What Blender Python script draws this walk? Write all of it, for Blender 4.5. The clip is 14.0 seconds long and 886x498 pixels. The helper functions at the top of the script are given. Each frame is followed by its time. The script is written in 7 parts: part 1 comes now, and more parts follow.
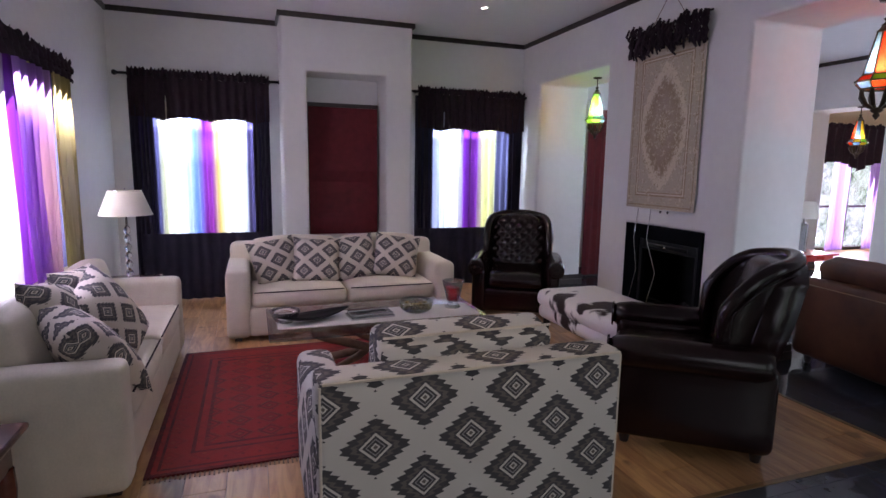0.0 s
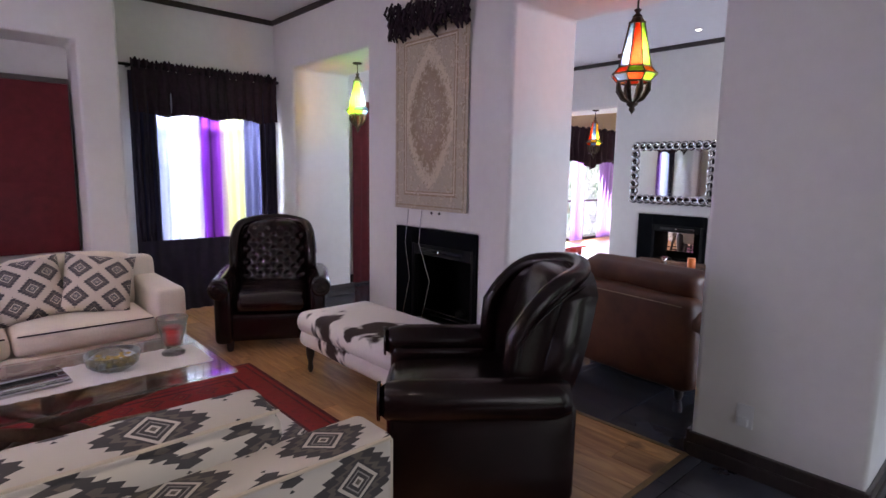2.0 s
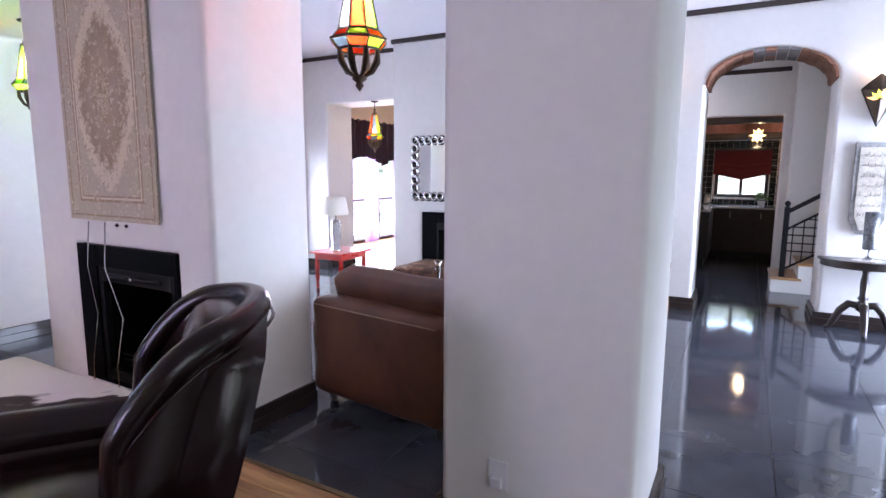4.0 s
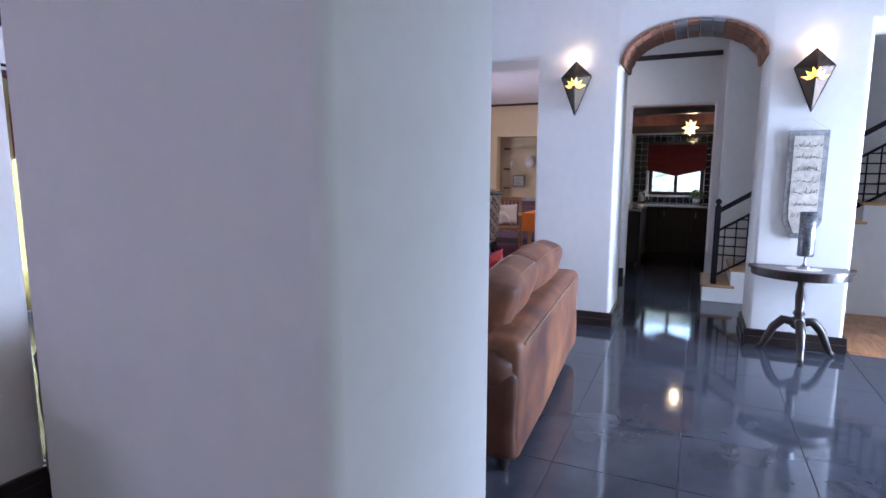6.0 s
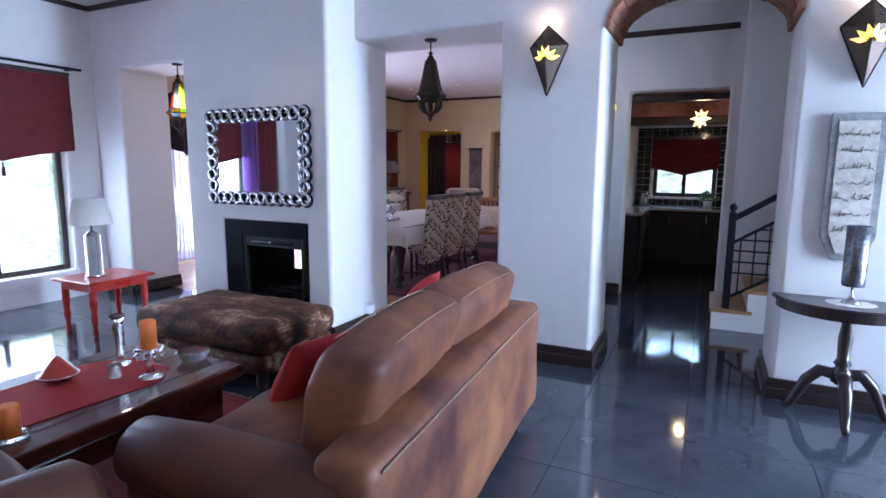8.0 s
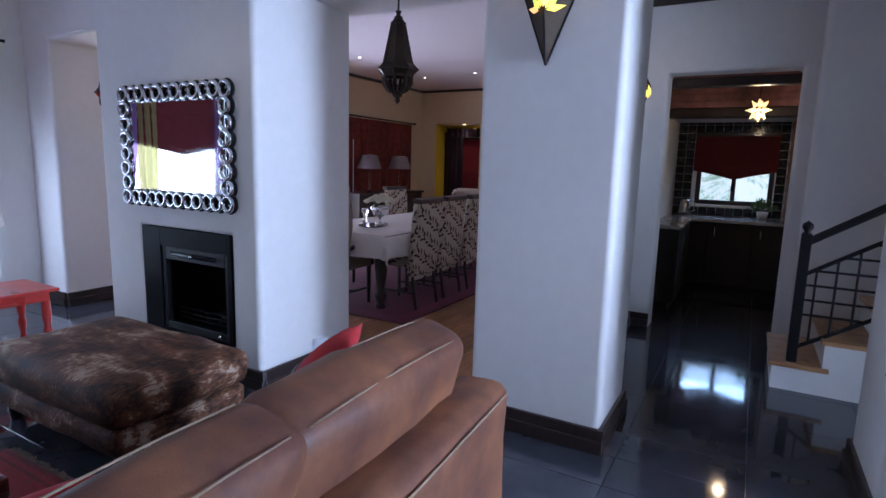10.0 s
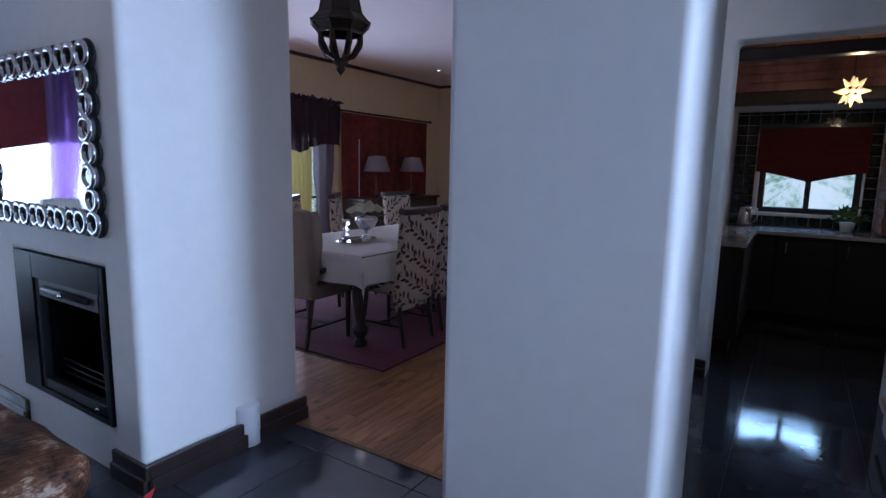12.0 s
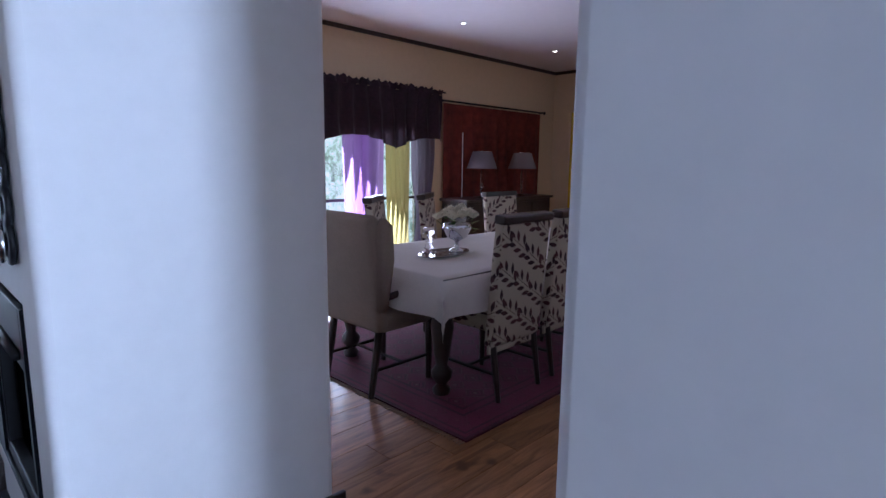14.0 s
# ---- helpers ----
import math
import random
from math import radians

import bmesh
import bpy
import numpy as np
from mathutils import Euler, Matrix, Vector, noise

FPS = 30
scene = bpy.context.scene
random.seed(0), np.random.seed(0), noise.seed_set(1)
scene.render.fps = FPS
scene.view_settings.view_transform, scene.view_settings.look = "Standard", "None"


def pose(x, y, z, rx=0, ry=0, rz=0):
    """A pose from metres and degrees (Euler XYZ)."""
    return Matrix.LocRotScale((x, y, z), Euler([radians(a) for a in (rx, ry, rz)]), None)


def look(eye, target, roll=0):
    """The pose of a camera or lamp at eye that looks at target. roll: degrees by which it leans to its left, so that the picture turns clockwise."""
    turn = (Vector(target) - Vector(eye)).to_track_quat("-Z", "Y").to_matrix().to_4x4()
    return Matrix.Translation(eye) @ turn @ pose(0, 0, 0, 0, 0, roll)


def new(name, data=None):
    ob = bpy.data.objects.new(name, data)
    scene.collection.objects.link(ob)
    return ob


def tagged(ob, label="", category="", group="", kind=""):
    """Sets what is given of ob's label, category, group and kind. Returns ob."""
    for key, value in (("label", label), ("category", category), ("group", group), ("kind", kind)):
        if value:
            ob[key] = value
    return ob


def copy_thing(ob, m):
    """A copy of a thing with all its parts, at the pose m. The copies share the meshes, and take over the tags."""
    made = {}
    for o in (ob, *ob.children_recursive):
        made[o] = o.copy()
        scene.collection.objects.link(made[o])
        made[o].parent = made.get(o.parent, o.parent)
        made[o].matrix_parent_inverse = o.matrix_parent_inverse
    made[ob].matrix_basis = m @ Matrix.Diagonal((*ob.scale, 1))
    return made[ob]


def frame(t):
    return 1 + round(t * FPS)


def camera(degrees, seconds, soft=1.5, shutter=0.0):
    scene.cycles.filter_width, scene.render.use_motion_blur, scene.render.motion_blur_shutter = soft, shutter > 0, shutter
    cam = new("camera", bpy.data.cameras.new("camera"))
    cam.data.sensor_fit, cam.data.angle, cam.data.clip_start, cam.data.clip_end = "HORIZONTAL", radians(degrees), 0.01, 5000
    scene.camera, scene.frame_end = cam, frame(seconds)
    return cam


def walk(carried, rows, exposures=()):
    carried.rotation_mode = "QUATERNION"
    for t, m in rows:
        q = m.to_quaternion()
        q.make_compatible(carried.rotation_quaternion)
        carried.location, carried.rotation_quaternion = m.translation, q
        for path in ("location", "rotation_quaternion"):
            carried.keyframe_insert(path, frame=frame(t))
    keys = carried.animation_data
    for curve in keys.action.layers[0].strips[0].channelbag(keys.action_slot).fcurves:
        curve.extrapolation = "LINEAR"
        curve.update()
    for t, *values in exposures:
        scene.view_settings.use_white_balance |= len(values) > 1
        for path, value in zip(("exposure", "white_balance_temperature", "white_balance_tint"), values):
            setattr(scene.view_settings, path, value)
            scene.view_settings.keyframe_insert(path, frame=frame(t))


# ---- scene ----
cam = camera(77.9, 14.0)
PATH = [
    (0, (0.081, -0.155, 1.511), (0.733, 1.714, 1.220), 0.9),
    (0.5, (0.015, 0.049, 1.504), (0.898, 1.821, 1.215), 0.9),
    (1, (0.193, 0.267, 1.506), (1.244, 1.944, 1.215), 1.2),
    (1.5, (0.392, 0.388, 1.495), (1.582, 1.970, 1.208), 1.1),
    (2, (0.642, 0.519, 1.487), (1.974, 1.985, 1.207), 0.9),
    (2.5, (0.923, 0.558, 1.472), (2.371, 1.911, 1.201), 0.4),
    (3, (1.185, 0.614, 1.464), (2.734, 1.849, 1.189), 0.3),
    (3.5, (1.400, 0.625, 1.492), (3.054, 1.712, 1.205), -0.1),
    (4, (1.656, 0.643, 1.476), (3.389, 1.601, 1.196), 0.3),
    (6.5, (3.223, 0.390, 1.442), (5.025, 1.210, 1.154), 0.3),
    (7, (3.567, 0.374, 1.443), (5.367, 1.194, 1.147), 0.7),
    (7.5, (3.855, 0.385, 1.427), (5.649, 1.220, 1.135), 0.5),
    (9.8, (5.215, 0.505, 1.451), (6.940, 1.466, 1.144), 1.6),
    (10, (5.351, 0.532, 1.446), (7.075, 1.498, 1.140), 1.6),
    (10.5, (5.646, 0.639, 1.451), (7.367, 1.609, 1.146), 1.6),
    (11, (5.939, 0.740, 1.449), (7.655, 1.717, 1.140), 1.7),
    (11.5, (6.243, 0.822, 1.445), (7.940, 1.833, 1.133), 2.0),
    (12, (6.494, 0.849, 1.436), (8.159, 1.915, 1.137), 1.2),
    (12.5, (6.839, 0.934, 1.425), (8.416, 2.125, 1.119), 1.6),
    (13, (7.070, 1.050, 1.417), (8.570, 2.338, 1.116), 1.1),
    (13.5, (7.262, 1.229, 1.410), (8.691, 2.592, 1.092), 0.5),
    (14, (7.428, 1.446, 1.393), (8.840, 2.829, 1.084), 0.7),
]
walk(cam, [(t, look(eye, target, roll)) for t, eye, target, roll in PATH],
     [(0, 0.0, 6700, 17), (1.5, 0.22, 7000, 20), (2.2, 0.4, 6900, 20), (3, 0.92, 6800, 20), (4, 1.08, 6550, 19), (6.5, 0.48, 5850, 17), (7.5, 0.4, 5750, 16), (10, -0.26, 5700, 17), (11.3, -0.6, 5450, 14), (12, -0.65, 5400, 13), (13, -0.33, 5500, 14), (14, -0.45, 5600, 16)])

# ---- world and large lights ----
world = bpy.data.worlds.new("sky")
scene.world = world
world.use_nodes = True
_wn = world.node_tree
_bg = _wn.nodes["Background"]
_sky = _wn.nodes.new("ShaderNodeTexSky")
_sky.sky_type, _sky.sun_disc, _sky.sun_elevation, _sky.sun_rotation = "NISHITA", False, radians(48), radians(150)
_wn.links.new(_sky.outputs[0], _bg.inputs[0])
_bg.inputs[1].default_value = 0.12
sun = new("sun", bpy.data.lights.new("sun", "SUN"))
sun.data.energy, sun.data.angle, sun.data.color = 2.5, radians(0.6), (1, 0.95, 0.88)
sun.matrix_world = pose(0, 0, 10, 42, 0, 150)


def area(name, at, toward, w, h, watts, color, spread=180):
    ob = new(name, bpy.data.lights.new(name, "AREA"))
    ob.data.shape, ob.data.size, ob.data.size_y, ob.data.energy, ob.data.color = "RECTANGLE", w, h, watts, color
    ob.data.spread = radians(spread)
    ob.matrix_world = look(at, toward)
    return ob


SKYC = (0.62, 0.76, 1.0)
# Added fill from a made-up, unseen opening in the south wall.
area("daylight_south_west", (0.3, -2.85, 1.7), (0.0, 5, 0.6), 2.4, 1.9, 24, (0.85, 0.88, 1.0))
area("daylight_south_east", (7.55, -2.85, 1.4), (7.3, 5, 1.2), 0.8, 2.2, 100, SKYC, 92)
# Extra unseen lamp, added to lift the corridor floor's brightness.
area("daylight_south_floor", (6.0, -2.85, 1.9), (6.0, 0.0, 0.0), 1.4, 1.0, 28, SKYC, 75)
area("daylight_kitchen", (14.4, 0.78, 2.0), (11.5, 0.7, 0.9), 0.9, 0.4, 26, (0.45, 0.66, 1.0))
area("daylight_living_back_a", (-0.4, 7.3, 2.3), (-0.2, 4.3, 0.5), 1.3, 0.8, 260, SKYC)
area("daylight_living_back_b", (2.75, 7.3, 2.3), (2.6, 4.3, 0.5), 1.3, 0.8, 260, SKYC)
area("daylight_living_side", (-1.36, 3.9, 1.4), (1.6, 3.75, 0.35), 1.6, 1.3, 185, (0.8, 0.8, 1.0))
area("daylight_dining", (11.3, 7.52, 1.0), (10.6, 0, 0.3), 3.0, 1.7, 270, (0.8, 0.86, 1.0))
area("daylight_lounge", (6.3, 6.68, 1.1), (6.2, 0, 0.6), 2.3, 1.4, 70, SKYC)

# ---- materials ----


def nodes_of(name):
    m = bpy.data.materials.new(name)
    m.use_nodes = True
    return m, m.node_tree, m.node_tree.nodes["Principled BSDF"]


def put(nt, socket, value):
    if isinstance(value, bpy.types.NodeSocket):
        nt.links.new(value, socket)
    else:
        socket.default_value = value


def calc(nt, op, a, b=0.0, c=0.0):
    n = nt.nodes.new("ShaderNodeMath")
    n.operation = op
    for s, v in zip(n.inputs, (a, b, c)):
        put(nt, s, v)
    return n.outputs[0]


def coords(nt, kind="Object", scale=(1, 1, 1), rot=(0, 0, 0), loc=(0, 0, 0)):
    tc, mp = nt.nodes.new("ShaderNodeTexCoord"), nt.nodes.new("ShaderNodeMapping")
    nt.links.new(tc.outputs[kind], mp.inputs[0])
    mp.inputs[1].default_value, mp.inputs[2].default_value, mp.inputs[3].default_value = loc, rot, scale
    return mp.outputs[0]


def noise_of(nt, vec, scale, detail=4.0, rough=0.55, distort=0.0):
    n = nt.nodes.new("ShaderNodeTexNoise")
    nt.links.new(vec, n.inputs["Vector"])
    n.inputs["Scale"].default_value, n.inputs["Detail"].default_value = scale, detail
    n.inputs["Roughness"].default_value, n.inputs["Distortion"].default_value = rough, distort
    return n.outputs["Fac"]


def ramp(nt, fac, stops, mode="LINEAR"):
    n = nt.nodes.new("ShaderNodeValToRGB")
    n.color_ramp.interpolation = mode
    els = n.color_ramp.elements
    while len(els) < len(stops):
        els.new(0.5)
    for e, (p, c) in zip(els, stops):
        e.position, e.color = p, (*c, 1)
    put(nt, n.inputs[0], fac)
    return n.outputs[0]


def blend(nt, fac, a, b):
    n = nt.nodes.new("ShaderNodeMix")
    n.data_type = "RGBA"
    put(nt, n.inputs[0], fac)
    for s, v in ((n.inputs[6], a), (n.inputs[7], b)):
        put(nt, s, (*v, 1) if isinstance(v, tuple) else v)
    return n.outputs[2]


def bumped(nt, bsdf, height, strength=0.3, distance=0.01):
    n = nt.nodes.new("ShaderNodeBump")
    n.inputs["Strength"].default_value, n.inputs["Distance"].default_value = strength, distance
    put(nt, n.inputs["Height"], height)
    nt.links.new(n.outputs[0], bsdf.inputs["Normal"])


def simple(name, color, rough=0.5, metal=0.0, spread=0.25, grain=30.0, bump=0.15, kind="Object", stretch=(1, 1, 1), coat=0.0, sheen=0.0):
    """A surface with colour that wavers at two scales and a fine relief."""
    m, nt, b = nodes_of(name)
    v = coords(nt, kind, stretch)
    fine, broad = noise_of(nt, v, grain, 5), noise_of(nt, v, grain / 9, 3)
    mixed = calc(nt, "ADD", calc(nt, "MULTIPLY", fine, 0.5), calc(nt, "MULTIPLY", broad, 0.5))
    lo, hi = tuple(c * (1 - spread) for c in color), tuple(min(1, c * (1 + spread)) for c in color)
    put(nt, b.inputs["Base Color"], ramp(nt, mixed, [(0.3, lo), (0.7, hi)]))
    put(nt, b.inputs["Roughness"], calc(nt, "ADD", calc(nt, "MULTIPLY", broad, 0.2), rough - 0.1))
    b.inputs["Metallic"].default_value, b.inputs["Coat Weight"].default_value = metal, coat
    b.inputs["Sheen Weight"].default_value = sheen
    if bump:
        bumped(nt, b, fine, bump, 0.004)
    return m


def emitter(name, color, strength):
    m, nt, b = nodes_of(name)
    b.inputs["Base Color"].default_value = (*color, 1)
    b.inputs["Emission Color"].default_value, b.inputs["Emission Strength"].default_value = (*color, 1), strength
    return m


PLASTER = simple("plaster", (0.76, 0.74, 0.72), 0.75, spread=0.04, grain=14, bump=0.12)
CREAM = simple("cream_plaster", (0.66, 0.52, 0.33), 0.8, spread=0.05, grain=14, bump=0.12)
CEILING = simple("ceiling_paint", (0.74, 0.72, 0.74), 0.85, spread=0.03, grain=10, bump=0.05)
DARKWOOD = simple("dark_wood", (0.028, 0.018, 0.016), 0.35, spread=0.4, grain=40, bump=0.1, stretch=(1, 1, 0.15), coat=0.3)


def tile_material():
    m, nt, b = nodes_of("polished_tile")
    v = coords(nt, "Object")
    info = nt.nodes.new("ShaderNodeObjectInfo")
    fine, broad = noise_of(nt, v, 60, 4), noise_of(nt, v, 3.5, 4)
    c = ramp(nt, broad, [(0.3, (0.038, 0.04, 0.053)), (0.7, (0.064, 0.069, 0.086))])
    put(nt, b.inputs["Base Color"], blend(nt, calc(nt, "MULTIPLY", info.outputs["Random"], 0.35), c, (0.03, 0.032, 0.04)))
    put(nt, b.inputs["Roughness"], ramp(nt, broad, [(0.3, (0.05,) * 3), (0.75, (0.11,) * 3)]))
    bumped(nt, b, fine, 0.02, 0.001)
    b.inputs["Specular IOR Level"].default_value = 0.65
    return m


def plank_material(name, dark, light, grain=(1.6, 14, 8)):
    m, nt, b = nodes_of(name)
    v = coords(nt, "Object")
    info = nt.nodes.new("ShaderNodeObjectInfo")
    sh = nt.nodes.new("ShaderNodeVectorMath")
    sh.operation = "ADD"
    nt.links.new(v, sh.inputs[0])
    nt.links.new(calc(nt, "MULTIPLY", info.outputs["Random"], 37.0), sh.inputs[1])
    mp = nt.nodes.new("ShaderNodeMapping")
    mp.inputs[3].default_value = grain
    nt.links.new(sh.outputs[0], mp.inputs[0])
    g = noise_of(nt, mp.outputs[0], 1.6, 6, 0.6, 1.2)
    knots = noise_of(nt, sh.outputs[0], 4.5, 2)
    c = ramp(nt, g, [(0.3, dark), (0.62, light)])
    c = blend(nt, ramp(nt, knots, [(0.66, (0, 0, 0)), (0.74, (0.75,) * 3)]), c, tuple(x * 0.35 for x in dark))
    tone = nt.nodes.new("ShaderNodeHueSaturation")
    nt.links.new(c, tone.inputs["Color"])
    put(nt, tone.inputs["Value"], calc(nt, "ADD", calc(nt, "MULTIPLY", info.outputs["Random"], 0.5), 0.72))
    nt.links.new(tone.outputs[0], b.inputs["Base Color"])
    b.inputs["Roughness"].default_value = 0.32
    bumped(nt, b, g, 0.12, 0.002)
    return m


TILE = tile_material()
GROUT = simple("grout", (0.16, 0.16, 0.17), 0.8, grain=50)
OAK = plank_material("oak_plank", (0.32, 0.14, 0.055), (0.6, 0.34, 0.15), (11, 1.3, 8))
OAKD = plank_material("brown_plank", (0.16, 0.065, 0.026), (0.42, 0.2, 0.085))

# ---- building blocks ----


def mesh_of(name, bm, material, smooth=False):
    me = bpy.data.meshes.new(name)
    bm.normal_update()
    bm.to_mesh(me)
    bm.free()
    for m in material if isinstance(material, (list, tuple)) else [material]:
        me.materials.append(m)
    if smooth:
        me.shade_smooth()
    return me


def solid(name, bm, material, kind="", label="", category="", smooth=False):
    return tagged(new(name, mesh_of(name, bm, material, smooth)), label, category, "", kind)


def part(name, bm, material, parent, label="", smooth=False, at=None):
    ob = new(name, mesh_of(name, bm, material, smooth))
    ob.parent = parent
    if at is not None:
        ob.matrix_basis = at
    return tagged(ob, label)


def thing(name, m, label, category, group="", kind=""):
    ob = new(name)
    ob.empty_display_size = 0.1
    ob.matrix_basis = m
    return tagged(ob, label, category, group, kind)


def box(x0, x1, y0, y1, z0, z1, bevel=0.0, seg=2, bm=None):
    bm = bm or bmesh.new()
    v = bmesh.ops.create_cube(bm, size=1)["verts"]
    for p in v:
        p.co = Vector(((x0 + x1) / 2 + p.co.x * (x1 - x0), (y0 + y1) / 2 + p.co.y * (y1 - y0), (z0 + z1) / 2 + p.co.z * (z1 - z0)))
    if bevel:
        bmesh.ops.bevel(bm, geom=list({e for p in v for e in p.link_edges}), offset=bevel, segments=seg, affect="EDGES", profile=0.5)
    return bm


def walls(name, axis, a, b, columns, material=None, bevel=0.03):
    """A wall between the planes a and b of an axis. columns: (u0, u1, [(low0, low1, high0, high1), ...]) along the other axis."""
    bm, verts = bmesh.new(), {}

    def vert(u, z, side):
        key = (round(u, 4), round(z, 4), side)
        if key not in verts:
            w = b if side else a
            verts[key] = bm.verts.new((w, u, z) if axis == "x" else (u, w, z))
        return verts[key]

    marks, spans = {}, {}
    for u0, u1, solids in columns:
        for l0, l1, h0, h1 in solids:
            for u, lo, hi, way in ((u0, l0, h0, 1), (u1, l1, h1, -1)):
                marks.setdefault(round(u, 4), set()).update((round(lo, 4), round(hi, 4)))
                spans.setdefault(round(u, 4), []).append((round(lo, 4), round(hi, 4), way))
    for u0, u1, solids in columns:
        for l0, l1, h0, h1 in solids:
            left = [z for z in sorted(marks[round(u0, 4)]) if round(l0, 4) <= z <= round(h0, 4)]
            right = [z for z in sorted(marks[round(u1, 4)]) if round(l1, 4) <= z <= round(h1, 4)]
            for side in (0, 1):
                loop = [vert(u1, z, side) for z in right] + [vert(u0, z, side) for z in reversed(left)]
                bm.faces.new(loop)
            for z0, z1 in ((l0, l1), (h0, h1)):
                bm.faces.new([vert(u0, z0, 0), vert(u1, z1, 0), vert(u1, z1, 1), vert(u0, z0, 1)])
    for u, some in spans.items():
        zs = sorted(marks[u])
        for z0, z1 in zip(zs, zs[1:]):
            if sum(1 for lo, hi, _ in some if lo <= z0 and z1 <= hi) == 1:
                bm.faces.new([vert(u, z0, 0), vert(u, z1, 0), vert(u, z1, 1), vert(u, z0, 1)])
    bmesh.ops.recalc_face_normals(bm, faces=bm.faces)
    if bevel:
        sharp = [e for e in bm.edges if len(e.link_faces) == 2 and e.calc_face_angle() > 1.2]
        bmesh.ops.bevel(bm, geom=sharp, offset=bevel, segments=4, affect="EDGES", profile=0.5)
    for f in bm.faces:
        f.smooth = len(f.verts) == 4 and f.calc_area() < 0.12
    ob = solid(name, bm, material or PLASTER, "structure")
    return ob


TOP, LOW, HIGH = 3.12, -0.05, 3.2


def full(u0, u1):
    return (u0, u1, [(LOW, LOW, HIGH, HIGH)])


def header(u0, u1, z):
    return (u0, u1, [(z, z, HIGH, HIGH)])


def window_hole(u0, u1, z0, z1):
    return (u0, u1, [(LOW, LOW, z0, z0), (z1, z1, HIGH, HIGH)])


# ---- shell ----
for nm, x0, x1, y0, y1 in (("ground_floor", -3.2, 17.2, -4.6, 8.2),):
    solid("floor", box(x0, x1, y0, y1, -0.25, -0.012), GROUT, "structure")
solid("ceiling", box(-3.2, 17.2, -4.6, 8.2, TOP, TOP + 0.15), CEILING, "structure")
solid("ground", box(-60, 70, -60, 70, -0.45, -0.3), simple("lawn", (0.06, 0.09, 0.03), 0.9, grain=3), "structure")

WX, WX2 = 3.52, 4.23   # wall between the two lounges
EX, EX2 = 8.05, 8.65   # wall with the arch
BY = 6.58              # back wall of both lounges
walls("wall_lounges", "x", WX, WX2, [full(0.915, 1.68), header(1.68, 3.02, 2.6), full(3.02, 3.315), window_hole(3.315, 4.283, 0.16, 1.025), full(4.283, 4.72), header(4.72, 6.12, 2.57), full(6.12, 6.9)])
arch = []
ARC_C, ARC_R, N_ARC = 0.54, 0.565, 14
for i in range(N_ARC):
    a0, a1 = math.pi * (1 - i / N_ARC), math.pi * (1 - (i + 1) / N_ARC)
    z0, z1 = 2.36 + 0.33 * math.sin(a0) ** 0.9 if 0 < i else 2.36, 2.36 + 0.33 * math.sin(a1) ** 0.9 if i < N_ARC - 1 else 2.36
    arch.append((ARC_C + ARC_R * math.cos(a0), ARC_C + ARC_R * math.cos(a1), [(z0, z1, HIGH, HIGH)]))
walls("wall_arch", "x", EX, EX2, [header(-2.7, -0.7, 2.55), full(-0.7, ARC_C - ARC_R), *arch, full(ARC_C + ARC_R, 1.84), header(1.84, 3.13, 2.47), (3.13, 4.7, [(2.47, 2.47, HIGH, HIGH)]),
      full(4.7, 4.75), header(4.75, 6.15, 2.45), full(6.15, 7.6)])
walls("chimney_breast", "x", 7.67, 8.55, [full(3.12, 3.36), window_hole(3.36, 4.275, 0.225, 0.965), full(4.275, 4.715)])
walls("wall_back_west", "y", BY, BY + 0.3, [full(-1.6, -1.0), window_hole(-1.0, 0.2, 0.3, 2.1), full(0.2, 2.05), window_hole(2.05, 3.4, 0.3, 2.1), full(3.4, WX + 0.1)])
walls("wall_back_east", "y", BY, BY + 0.3, [full(WX2 - 0.1, 5.0), window_hole(5.0, 7.7, 0.3, 2.1), full(7.7, EX + 0.05)])
walls("wall_niche", "y", 6.1, BY + 0.01, [full(0.41, 0.68), header(0.68, 1.55, 2.53), full(1.55, 1.86)])
walls("wall_west", "x", -1.6, -1.3, [full(2.0, 3.1), window_hole(3.1, 4.7, 0.3, 2.1), full(4.7, 6.9)])
walls("wall_dining_north", "y", 7.5, 7.8, [full(8.4, 9.6), window_hole(9.6, 13.2, 0.0, 2.2), full(13.2, 17.0)], CREAM)
walls("wall_dining_east", "x", 16.6, 16.9, [full(1.4, 4.0), header(4.0, 5.2, 2.3), full(5.2, 5.98), header(5.98, 7.12, 2.36), full(7.12, 7.6)], CREAM)
walls("wall_hall_north", "y", 1.45, 1.75, [full(8.6, 17.0)])
walls("wall_kitchen_door", "x", 10.6, 10.85, [full(-2.7, 0.28), header(0.28, 1.27, 2.28), full(1.27, 1.5)])
walls("wall_kitchen_east", "x", 13.1, 13.4, [full(-0.6, 0.33), window_hole(0.33, 1.2, 1.03, 1.95), full(1.2, 1.5)])
walls("wall_kitchen_south", "y", -0.6, -0.45, [full(10.8, 13.3)])
# Unseen wall; its west opening is made up and sized for the light.
walls("wall_south", "y", -3.1, -2.9, [full(-3.0, 0.9), window_hole(0.9, 3.3, 0.3, 2.6), full(3.3, 5.2), window_hole(5.2, 8.0, 0.1, 2.6), full(8.0, 13.4)])
walls("wall_far_west", "x", -3.0, -2.8, [full(-3.1, 2.2)])
walls("wall_west_return", "y", 2.0, 2.2, [full(-3.0, -1.5)])
walls("wall_stairwell", "x", 11.6, 11.8, [full(-3.1, -0.5)])


